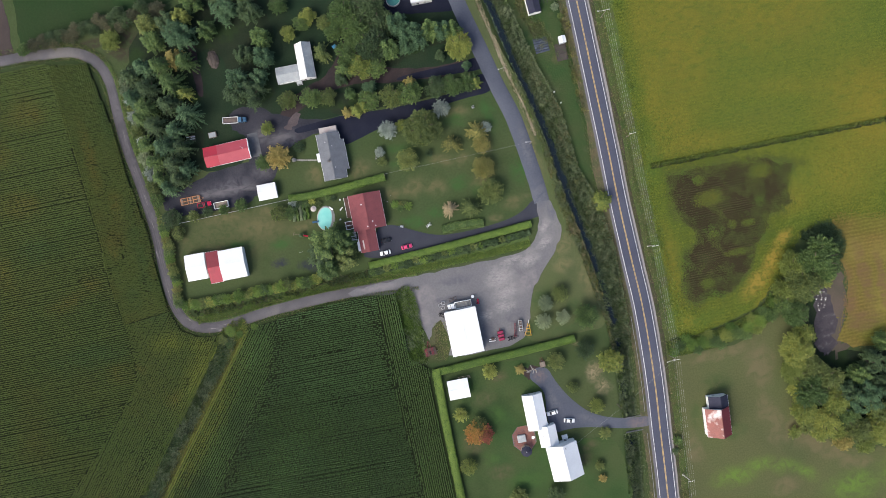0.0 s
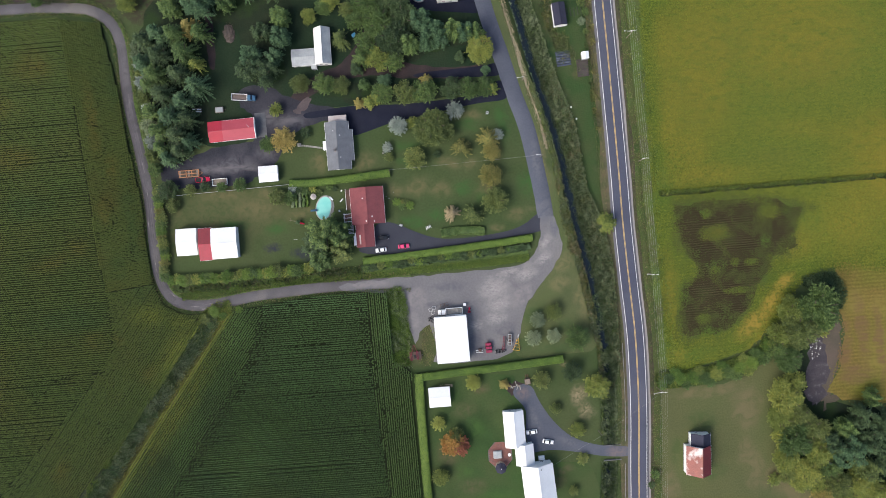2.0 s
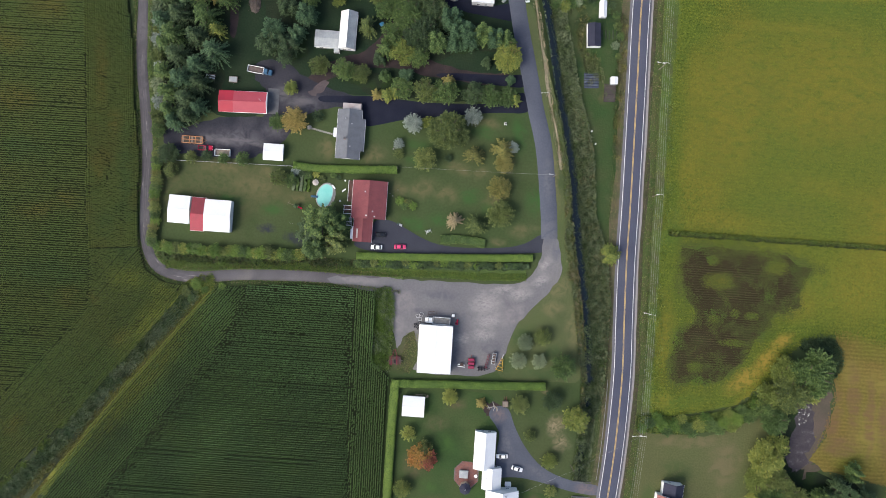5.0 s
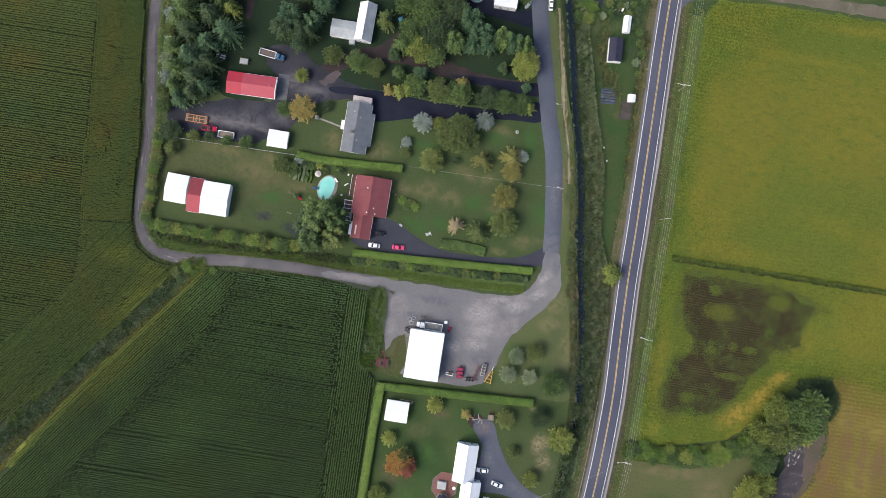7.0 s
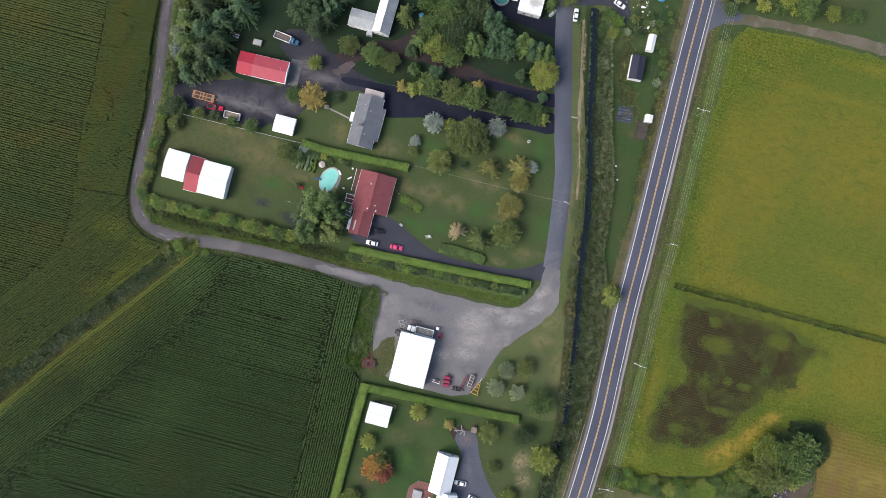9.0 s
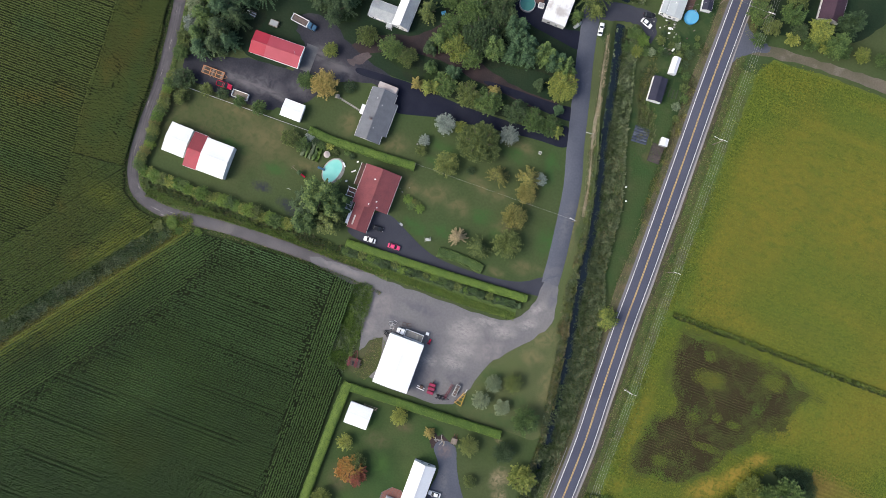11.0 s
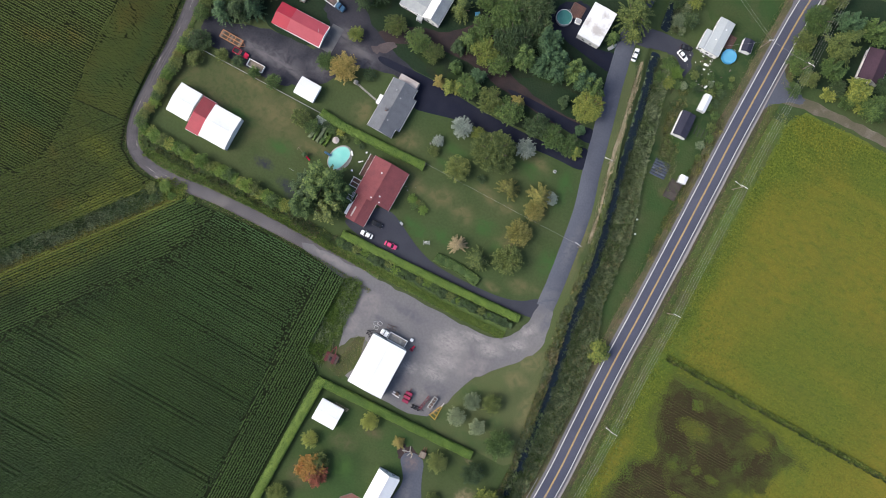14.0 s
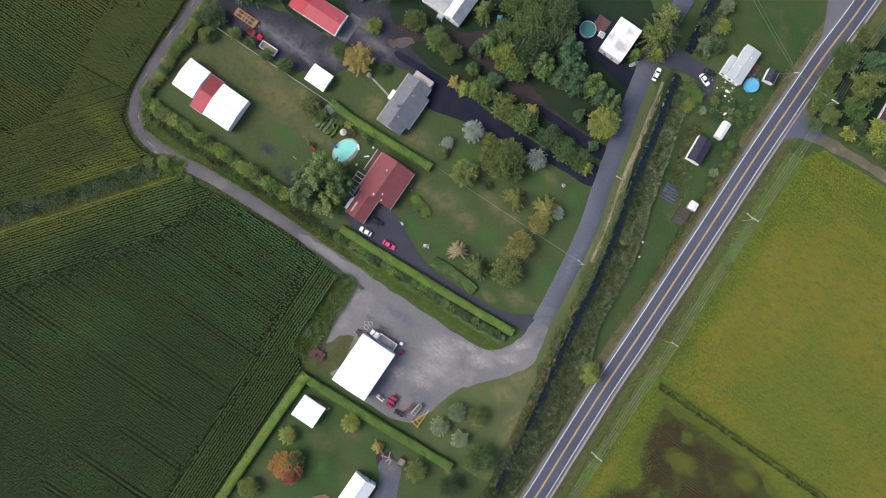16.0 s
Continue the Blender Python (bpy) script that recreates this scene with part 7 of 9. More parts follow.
tufts("field_edge_weeds", smooth_line([(-24.5, -19.8), (-23, -24), (-22.6, -32), (-22.6, -42), (-22.6, -51)], 2.0), -2.8, 3.6, 12000, ["hedge", "reed", "hedge"], 1.0, "rank green weeds along the corn edge", 51, lean=0.8, wide=0.06, clump=12, spread=0.5, gaps=-0.3)
tufts("hedge_weeds", smooth_line([(83, -66), (102, -65), (115, -62.5), (127, -58), (132, -52)], 2.0), -3.6, 3.2, 11000, ["hedge", "green", "lime"], 0.9, "rank green weeds along the field edge", 56, wide=0.09)
FIELD_DITCH = smooth_line([(90, 11.5), (110, 11.5), (133, 11.6), (157, 11.6), (200, 11.8)], 2.0)
tufts("field_ditch_grass", FIELD_DITCH, 0.15, 0.95, 6000, ["hedge", "lime", "olive"], 0.75, "green weeds along the field drain", 47, lean=0.7, wide=0.06, clump=9, spread=0.25, gaps=-1.0)
# dark-coloured tufts stand in for the shadow along the drain's south side
tufts("field_ditch_grass", FIELD_DITCH, -0.75, -0.1, 4200, ["dark", "brown", "dark"], 0.6, "dark weeds painting the shadow side of the field drain", 67, lean=0.5, wide=0.06, clump=9, spread=0.2, gaps=-1.0)
tufts("lane_edge_grass", LANE_W, 2.4, 4.2, 8000, ["green", "straw", "hedge"], 0.6, "rough grass along the dirt lane", 48, wide=0.07)
tufts("lane_edge_grass", LANE_W, -2.05, -3.4, 6000, ["green", "straw", "hedge"], 0.6, "rough grass along the dirt lane", 49, wide=0.07)

tufts("hollow_reeds", smooth_line([(147.5, -30), (153, -28.6), (158.5, -28.8), (161.6, -32), (162, -37), (160, -40.6)], 1.5), -2.2, 2.2, 9000, ["dark", "dark", "blue"], 0.4, "dark reeds on the dark patch beside the trees", 59, lean=0.7, wide=0.06, clump=10, spread=0.5, gaps=-1.0)

# ---- buildings ----
def slope(bm, w, l, eave, rise, over, side, thick):
    """One slab of a gable roof over half the width."""
    run = w / 2 + over
    drop = rise * over / (w / 2)
    a, b = Vector((0, 0, eave + rise + thick)), Vector((side * run, 0, eave - drop + thick))
    d = (b - a).normalized()
    up = Vector((-d.z * side, 0, d.x * side))
    y0, y1 = -l / 2 - over, l / 2 + over
    vs = []
    for y in (y0, y1):
        for p in (a, b, b - up * thick, a - up * thick):
            vs.append(bm.verts.new((p.x, y, p.z)))
    for f in ((0, 1, 2, 3), (7, 6, 5, 4), (0, 4, 5, 1), (1, 5, 6, 2), (2, 6, 7, 3), (3, 7, 4, 0)):
        bm.faces.new([vs[i] for i in f])
    return bm


def seams(parent, w, l, eave, rise, over, side, thick, spacing, material):
    """Raised seams down one slope, each a piece of its own on one shared mesh."""
    drop = rise * over / (w / 2)
    a, b_ = Vector((0, 0, eave + rise + thick)), Vector((side * (w / 2 + over), 0, eave - drop + thick))
    d = (b_ - a).normalized()
    up = Vector((-d.z * side, 0, d.x * side))
    bm = bmesh.new()
    q = [bm.verts.new((p.x + up.x * h, yy, p.z + up.z * h)) for p in (a, b_) for h, yy in ((-0.01, -0.03), (0.03, 0), (-0.01, 0.03))]
    bm.faces.new((q[0], q[1], q[4], q[3]))
    bm.faces.new((q[1], q[2], q[5], q[4]))
    me = meshed("roof_seam", bm, material)
    n = int(l / spacing)
    for k in range(n + 1):
        o = new("roof_seam", me)
        o.parent = parent
        o.location = (0, -l / 2 + l * k / n, 0)


def window(parent, m, w, h, name="window"):
    """A framed pane on a wall: m takes the wall's outside, x along it, y outwards."""
    bm = bmesh.new()
    for x0, x1, z0, z1 in ((-w / 2 - 0.08, w / 2 + 0.08, h, h + 0.09), (-w / 2 - 0.1, w / 2 + 0.1, -0.1, 0), (-w / 2 - 0.08, -w / 2, 0, h), (w / 2, w / 2 + 0.08, 0, h), (-0.03, 0.03, 0, h)):
        block(bm, x0, x1, 0.003, 0.07, z0, z1, m=m)
    f = part(name, bm, TRIM, parent, "white painted window frame")
    part("pane", boxed(-w / 2, w / 2, 0.002, 0.03, 0, h, m=m), GLASS, f)
    return f


def building(name, cx, cy, w, l, ang, eave, rise, roof, walls, label, roof2=None, axis="y", over=0.35, ribs=0.0, windows=True, doors=1, big_door=False, category="house", trim=True, chimney=None):
    """A gabled building: w across the ridge, l along it."""
    if axis == "x":
        w, l, ang = l, w, ang + 90
    root = thing(name, pose(cx, cy, 0, 0, 0, ang), label, category)
    bm = bmesh.new()
    hw, hl = w / 2, l / 2
    ends = []
    for y in (-hl, hl):
        ends.append([bm.verts.new(p) for p in ((-hw, y, -0.1), (hw, y, -0.1), (hw, y, eave), (0, y, eave + rise - 0.02), (-hw, y, eave))])
    bm.faces.new(ends[0])
    bm.faces.new(ends[1][::-1])
    for i in range(5):
        bm.faces.new((ends[0][i], ends[0][(i + 1) % 5], ends[1][(i + 1) % 5], ends[1][i]))
    part("wall", bm, walls, root)
    part("foundation", boxed(-hw - 0.06, hw + 0.06, -hl - 0.06, hl + 0.06, -0.1, 0.3), CONCRETE, root)
    for s, mtl in ((-1, roof), (1, roof2 or roof)):
        sl = part("roof_slope", slope(bmesh.new(), w, l, eave, rise, over, s, 0.14), mtl, root)
        if ribs:
            seams(sl, w, l, eave, rise, over, s, 0.14, ribs, mtl)
    part("ridge_cap", boxed(-0.16, 0.16, -hl - over, hl + over, eave + rise + 0.12, eave + rise + 0.2, bevel=0.03), roof, root)
    if trim:
        drop = rise * over / hw
        for s in (-1, 1):
            part("gutter", boxed(s * (hw + over) - 0.08, s * (hw + over) + 0.08, -hl - over, hl + over, eave - drop - 0.06, eave - drop + 0.1, bevel=0.02), TRIM, root, "white eaves gutter")
    if windows:
        n = max(1, int(l / 4.2))
        for s in (-1, 1):
            for k in range(n):
                y = -hl + l * (k + 0.5) / n
                window(root, Matrix.Translation((s * hw, y, 0.95)) @ Matrix.Rotation(-s * math.pi / 2, 4, "Z"), 1.2, min(1.2, eave - 1.4))
        for s in (-1, 1):
            window(root, Matrix.Translation((hw * 0.4 * s, s * hl, 0.95)) @ Matrix.Rotation(0 if s > 0 else math.pi, 4, "Z"), 1.1, min(1.2, eave - 1.4))
    for k in range(doors):
        s = 1 if k % 2 == 0 else -1
        dw, dh = (min(w * 0.55, 4.2), min(eave - 0.3, 3.6)) if big_door else (0.95, 2.05)
        m = Matrix.Translation((0 if big_door else -hw * 0.3 * s, s * hl, 0)) @ Matrix.Rotation(0 if s > 0 else math.pi, 4, "Z")
        d = part("door", boxed(-dw / 2, dw / 2, 0.004, 0.08, 0.02, dh, m=m), SIDING_GREY if walls is SIDING else SIDING, root)
        part("door_handle", boxed(dw / 2 - 0.16, dw / 2 - 0.06, 0.08, 0.13, 0.95, 1.05, m=m), STEEL, d)
    if chimney:
        x, y, mtl = chimney
        top = eave + rise + 0.9
        c = part("chimney", boxed(x - 0.4, x + 0.4, y - 0.4, y + 0.4, eave, top, bevel=0.03), mtl, root)
        part("chimney_cap", boxed(x - 0.48, x + 0.48, y - 0.48, y + 0.48, top, top + 0.12), CONCRETE, c)
    return root


def vents(root, spots, mtl=None):
    for x, y, z in spots:
        part("roof_vent", boxed(x - 0.22, x + 0.22, y - 0.22, y + 0.22, z - 0.4, z + 0.3, bevel=0.05), mtl or SIDING_GREY, root)


# west sheds
b = building("machine_shed", -106.8, 7.2, 8.4, 10.8, -1, 3.2, 0.9, ROOF_WHITE, SIDING, "white metal machine shed with a low gable roof", axis="x", over=0.1, windows=False, big_door=True, category="shed")
b = building("workshop", -91.3, 5.6, 10.4, 12.4, 0, 3.3, 1.0, ROOF_WHITE, SIDING, "white roofed workshop next to a red shed", axis="x", over=0.1, windows=False, big_door=True, category="shed")
b = building("red_lean_to", -99.1, 5.7, 5.2, 13.0, 0, 3.1, 1.1, ROOF_RED_DEEP, SIDING, "maroon roofed shed between two white sheds", roof2=ROOF_MAROON, axis="x", windows=False, doors=0, category="shed", over=0.2)
# red roofed equipment shed and its slab
b = building("red_roof_shed", -84.3, 51.8, 18.0, 7.7, 1.5, 3.0, 0.9, ROOF_RED2, SIDING, "long white shed with a faded red metal roof", axis="x", windows=False, doors=1, big_door=True, category="shed")
for s_, rise in ((-1, 0.02), (1, 0.02)):  # newer, brighter sheets over the west bay
    sl = part("roof_sheets", slope(bmesh.new(), 7.9, 5.2, 3.0 + rise, 0.9, 0.35, s_, 0.145), ROOF_RED, b, "brighter red newer roof sheets")
    sl.location = (0, 6.8, 0)
for s_ in (-1, 1):
    part("rake_board", slope(bmesh.new(), 7.9, -0.46, 2.97, 0.9, 0.36, s_, 0.18), TRIM, b, "white gable trim").location = (0, -9.5, 0)
part("roof_antenna", rod(rod(bmesh.new(), (0.6, -7.2, 3.8), (0.6, -7.2, 5.4), 0.05), (0.0, -7.6, 5.2), (1.2, -6.8, 5.2), 0.04), STEEL, b)
tagged(new("shed_slab", meshed("shed_slab", boxed(-75.4, -70.8, 48.4, 58.6, -0.05, 0.13, bevel=0.03), CONCRETE)), "grey concrete slab beside the shed", kind="structure")
# small white garage in the yard
building("small_garage", -71, 32.7, 7.3, 5.8, 0, 2.5, 0.45, ROOF_WHITE, SIDING, "small white garage with a white roof", axis="x", windows=False, category="shed")
# bungalow
b = building("bungalow", -41.2, 41.9, 9.0, 19.0, 0, 2.9, 1.9, SHINGLE_GREY, SIDING, "long bungalow with blue grey shingles", over=0.4, doors=2, chimney=(-1.2, -2.0, BRICK))
vents(b, [(1.2, 4.0, 4.6), (-1.4, 6.0, 4.5), (1.0, -5.0, 4.6)])
part("flat_dormer", boxed(-3.2, 4.2, 9.3, 12.5, -0.05, 2.8, bevel=0.05), PINK_METAL, b, "pale flat-roofed entrance porch")
part("porch_roof", boxed(-4.5, 4.6, 8.9, 9.95, 2.9, 3.1, bevel=0.03), SHINGLE_GREY, b)
part("wing_wall", boxed(4.4, 5.7, -5.0, 4.6, -0.05, 2.3), SIDING, b)
part("wing_roof", slope(bmesh.new(), 9.0, 9.4, 2.98, 1.9, 1.75, 1, 0.16), SHINGLE_GREY, b, "wider shingled roof over the side wing")
part("wing_gutter", boxed(6.16, 6.34, -6.4, 6.4, 2.2, 2.36, bevel=0.02), TRIM, b)
b = thing("side_porch", pose(-46.6, 42.4, 0), "small white side porch with steps", "porch")
part("roof", boxed(-0.9, 0.9, -1.8, 1.8, 2.3, 2.45, bevel=0.03), ROOF_WHITE, b)
part("floor", boxed(-0.8, 0.9, -1.7, 1.7, -0.05, 0.35, bevel=0.02), CONCRETE, b)
for sx, sy in ((-0.75, -1.6), (-0.75, 1.6)):
    part("post", boxed(sx - 0.06, sx + 0.06, sy - 0.06, sy + 0.06, 0.3, 2.32), TRIM, b)
# red shingled house
b = building("red_roof_house", -31.1, 16.3, 13.0, 14.4, 0, 3.2, 2.3, SHINGLE_RED, SIDING, "house with a reddish brown shingle roof", over=0.4, doors=2)
vents(b, [(-1.6, 3.0, 5.3), (1.8, -4.6, 5.1), (2.6, -6.6, 4.8), (-0.6, -6.4, 5.4)], ROOF_WHITE)
b = building("garage_wing", -33.0, 4.2, 7.0, 9.2, 0, 2.8, 1.3, SHINGLE_RED, SIDING, "garage wing with a dark red roof", over=0.3, roof2=SHINGLE_RED, big_door=False, doors=1)
strip = part("skylight_strip", boxed(-0.32, 0.32, -1.9, 1.9, 0, 0.06, bevel=0.02), PINK_METAL, b, "pale translucent roof strip")
strip.matrix_local = pose(-2.1, -1.6, 2.8 + 1.3 * (1 - 2.1 / 3.5) + 0.17, 0, -20.4, 0)
part("side_awning", boxed(-4.9, -3.7, -3.9, 1.2, 2.5, 2.62, bevel=0.03), ROOF_WHITE, b, "white metal awning along the garage")
for y in (-3.6, 1.0):
    part("awning_post", boxed(-4.85, -4.73, y - 0.06, y + 0.06, -0.1, 2.5), TRIM, b)
b = thing("timber_deck", pose(-39.4, 9.6, 0), "timber deck with white railings beside the house", "deck")
for k in range(12):
    part("deck_board", boxed(-1.9, 1.6, -4.2 + k * 0.68, -3.58 + k * 0.68, 0.8, 0.86), WOOD_RED if k > 5 else SIDING_GREY, b)
for k in range(6):
    y = -4.1 + k * 1.6
    part("post", boxed(-1.92, -1.8, y - 0.06, y + 0.06, -0.1, 1.8), TRIM, b)
    part("beam", boxed(-2.0, 1.7, y - 0.09, y + 0.09, 2.3, 2.5), TRIM, b, "white pergola beam")
    part("pergola_post", boxed(-1.95, -1.75, y - 0.1, y + 0.1, 1.8, 2.3), TRIM, b)
for z in (1.3, 1.75):
    part("rail", boxed(-1.9, -1.82, -4.1, 3.9, z, z + 0.07), TRIM, b)
b = thing("upper_deck", pose(-38.8, 19.5, 0), "red brown wooden deck behind the house", "deck")
for k in range(12):
    part("deck_board", boxed(-1.3, 1.0, -4.3 + k * 0.71, -3.62 + k * 0.71, 0.7, 0.76), WOOD_RED, b)
for k in range(5):
    y = -4.2 + k * 2.1
    part("post", boxed(-1.32, -1.2, y - 0.06, y + 0.06, -0.1, 1.7), TRIM, b)
for z in (1.2, 1.65):
    part("rail", boxed(-1.3, -1.22, -4.2, 4.2, z, z + 0.07), TRIM, b)
# big white barn
b = building("barn", -0.7, -41.3, 13.0, 18.8, 0.6, 4.8, 0.55, ROOF_WHITE, SIDING, "large white barn with a nearly flat white metal roof", over=0.15, windows=False, doors=2, big_door=True, category="barn")
# south garden shed, farmhouse with its wing and garage
b = building("garden_shed", -7.7, -65.2, 8.2, 7.4, 0, 2.5, 0.9, ROOF_WHITE, SIDING, "white roofed garden shed beside the hedge", axis="x", windows=False, category="shed")
b = building("farmhouse_garage", 22.1, -80.7, 8.0, 14.8, 0.5, 3.1, 2.0, ROOF_WHITE, SIDING, "long white garage of the farmhouse", over=0.2, doors=2)
b = building("farmhouse_wing", 25.6, -91.6, 7.2, 8.4, 1, 3.4, 1.9, ROOF_WHITE, SIDING, "white connecting wing of the farmhouse", over=0.2, doors=1)
vents(b, [(-2.2, 0.4, 4.3)])
b = building("farmhouse", 30.4, -102.9, 12.4, 14.2, 3, 5.0, 3.4, ROOF_WHITE, SIDING, "large white farmhouse with a steep white metal roof", over=0.3, doors=2)
part("entrance_steps", boxed(1.5, 4.0, 7.4, 9.2, -0.05, 0.6, bevel=0.05), TRIM, b)
vents(b, [(-4.5, -6.4, 6.2), (1.2, 6.2, 8.3)])
# old barn east of the road
b = building("old_barn", 96.8, -99.2, 9.6, 11.4, -4, 4.0, 4.0, RUST, SIDING, "old barn with rusty patched metal roof", roof2=ROOF_MAROON, over=0.3, ribs=0.8, windows=False, doors=1, big_door=True, category="barn")
b = building("old_barn_annex", 98.4, -91.2, 7.6, 5.2, -3.5, 3.6, 2.6, SHINGLE_DARK, SIDING, "white annex with a dark blue roof", over=0.3, windows=False, doors=1, category="barn")
# houses in the north
b = building("white_roof_house", -44.3, 83.2, 6.0, 14.4, -1, 3.3, 2.2, ROOF_STAINED, SIDING, "small house, roof half white and half grey metal", roof2=ROOF_DULL, over=0.3, ribs=0.8, doors=2)
b = building("tin_roof_annex", -52.6, 79.3, 9.2, 6.2, 0, 2.7, 0.7, ROOF_DULL, SIDING, "low annex with a weathered tin roof", axis="x", over=0.25, ribs=0.8, doors=1)
b = thing("back_stoop", pose(-48.6, 75.2, 0), "small covered back stoop", "porch")
part("roof", boxed(-1.1, 1.1, -0.9, 0.9, 2.2, 2.32, bevel=0.03), ROOF_DULL, b)
for sx in (-1, 1):
    part("post", boxed(sx - 0.06, sx + 0.06, -0.85, -0.73, -0.1, 2.2), TRIM, b)
part("step", boxed(-1, 1, -0.8, 0.9, -0.05, 0.3, bevel=0.02), CONCRETE, b)
b = building("flat_white_house", 8.5, 104.4, 8.6, 13.2, 0, 3.6, 0.18, ROOF_STAINED, SIDING, "white house with a nearly flat stained roof", over=0.15, doors=2)
b = building("trailer_house", 49.6, 122.6, 5.4, 13.3, 1, 3.0, 0.3, ROOF_PALE, SIDING, "pale grey roofed mobile home", over=0.2, doors=2)
vents(b, [(0.9, 3.2, 3.4), (-0.8, -1.6, 3.4)], ROOF_WHITE)
building("trailer_annex", 46.0, 119.6, 3.0, 7.0, 1, 2.8, 0.2, ROOF_PALE, SIDING, "grey roofed lean-to annex of the mobile home", over=0.15, doors=1)
building("black_roof_shed", 53.9, 88.6, 5.2, 9.2, 4, 2.5, 0.8, SHINGLE_DARK, SIDING, "white shed with a dark shingle roof", over=0.05, windows=False, category="shed", trim=False)
building("barrel_shed", 56.9, 99.4, 2.7, 6.4, 2, 2.0, 0.6, ROOF_WHITE, SIDING, "narrow white storage shed", over=0.05, ribs=0.6, windows=False, category="shed", trim=False)
building("dark_garden_shed", 60.3, 125.3, 3.6, 4.6, 8, 2.2, 0.7, SHINGLE_DARK, SIDING, "small white shed with a dark roof", over=0.1, windows=False, category="shed")
building("brown_roof_house", 104.7, 141.5, 8.2, 11.2, 5, 2.6, 1.7, SHINGLE_BROWN, SIDING, "dark plum roofed house among trees", over=0.4, doors=2)
building("privy_hut", 63.3, 71.0, 2.6, 2.8, 4, 2.2, 0.3, ROOF_WHITE, SIDING_GREY, "tiny hut with a white flat roof", over=0.1, windows=False, category="hut")
b = thing("timber_platform", pose(62.3, 66.4, 0, 0, 0, 2), "weathered dark brown wooden platform beside a hut", "platform")
for k in range(11):
    part("plank", boxed(-2.3, 2.3, -3.4 + k * 0.64, -2.82 + k * 0.64, 0.18, 0.24), OLD_BOARD, b)
for sx in (-2.25, 2.25):
    part("edge_beam", boxed(sx - 0.08, sx + 0.08, -3.5, 3.6, -0.05, 0.45), OLD_BOARD, b)
part("edge_beam", boxed(-2.3, 2.3, -3.6, -3.44, -0.05, 0.5), OLD_BOARD, b)

# ---- pools, decks, patio ----
def pool(name, cx, cy, rx, ry, high, water, label, bean=0.0, wall=None):
    root = thing(name, pose(cx, cy, 0, 0, 0, -14 if bean else 0), label, "pool")
    def ring(k, grow):
        f = 2 * math.pi * k / 36
        pinch = 1 - bean * max(0.0, math.cos(f)) ** 2
        return ((rx + grow) * math.cos(f) * pinch, (ry + grow) * math.sin(f))
    bm = bmesh.new()
    for k in range(36):
        a, b_, c, d = ring(k, 0), ring(k + 1, 0), ring(k + 1, 0.28), ring(k, 0.28)
        lo = [bm.verts.new((*p, -0.1)) for p in (a, b_, c, d)]
        hi = [bm.verts.new((*p, high)) for p in (a, b_, c, d)]
        bm.faces.new(hi)
        bm.faces.new((lo[0], lo[1], hi[1], hi[0]))
        bm.faces.new((lo[2], lo[3], hi[3], hi[2]))
    part("rim", bm, wall or TRIM, root)
    bm = bmesh.new()
    bm.faces.new([bm.verts.new((*ring(k, 0.02), high - 0.15)) for k in range(36)])
    part("water", bm, water, root)
    bm = bmesh.new()
    for s in (-0.25, 0.25):
        rod(bm, (rx * 0.2 + s, ry - 0.3, 0.1), (rx * 0.2 + s, ry - 0.3, high + 0.8), 0.03)
        rod(bm, (rx * 0.2 + s, ry - 0.3, high + 0.8), (rx * 0.2 + s, ry + 0.5, high + 0.7), 0.03)
        rod(bm, (rx * 0.2 + s, ry + 0.5, high + 0.7), (rx * 0.2 + s, ry + 0.5, 0.0), 0.03)
    part("ladder", bm, STEEL, root)
    return root


PALE_RIM = mat("pale worn concrete rim", (0.5, 0.5, 0.47), 0.8, (0.34, 0.35, 0.32), 0.8, 0.9, 4.0, 0.2)
apron = tagged(new("pool_apron", meshed("pool_apron", disc(bmesh.new(), (0, 0, 0), 1.0, 0.12, 28), STONE)), "grey paving round the pool", kind="structure")
pool("oval_pool", -49.5, 16.9, 3.25, 4.7, 0.35, POOL_WATER, "turquoise oval garden pool with a pale rim", 0.16, PALE_RIM)
apron.matrix_world = Matrix.Translation((-49.3, 17.0, 0.0)) @ Matrix.Rotation(radians(-14), 4, "Z") @ Matrix.Diagonal((3.9, 5.3, 1, 1))
pool("round_pool", -3.1, 101.8, 2.75, 2.75, 1.2, POOL_TEAL, "round above-ground pool with teal water", wall=SIDING_GREY)
pool("round_pool", 56.6, 119.2, 2.4, 2.4, 1.2, POOL_BLUE, "round above-ground pool with bright blue water", wall=mat("blue pool wall", (0.08, 0.35, 0.6), 0.4))
b = thing("pool_deck", pose(-2.0, 106.6, 0), "red brown deck beside the round pool", "deck")
for k in range(8):
    part("deck_board", boxed(-0.4 + k * 0.6, 0.16 + k * 0.6, -3.0, 2.4, 0.5, 0.56), WOOD_RED, b)
part("frame", boxed(-0.5, 4.4, -3.0, 2.4, -0.05, 0.48), WOOD, b)
b = thing("hot_tub", pose(2.0, 103.2, 0, 0, 0, 5), "white covered hot tub on the deck", "hot tub")
part("shell", boxed(-1.1, 1.1, -1.0, 1.0, -0.05, 0.9, bevel=0.12), PLASTIC_WHITE, b)
part("cover", boxed(-0.9, 0.9, -0.8, 0.8, 0.9, 1.0, bevel=0.04), SIDING_GREY, b)
b = thing("trailer_deck", pose(54.2, 124.2, 0), "brown deck beside the mobile home", "deck")
for k in range(8):
    part("deck_board", boxed(-1.8, 1.8, -2.6 + k * 0.66, -2.0 + k * 0.66, 0.4, 0.46), WOOD_RED, b)
part("frame", boxed(-1.8, 1.8, -2.6, 2.6, -0.05, 0.38), WOOD, b)

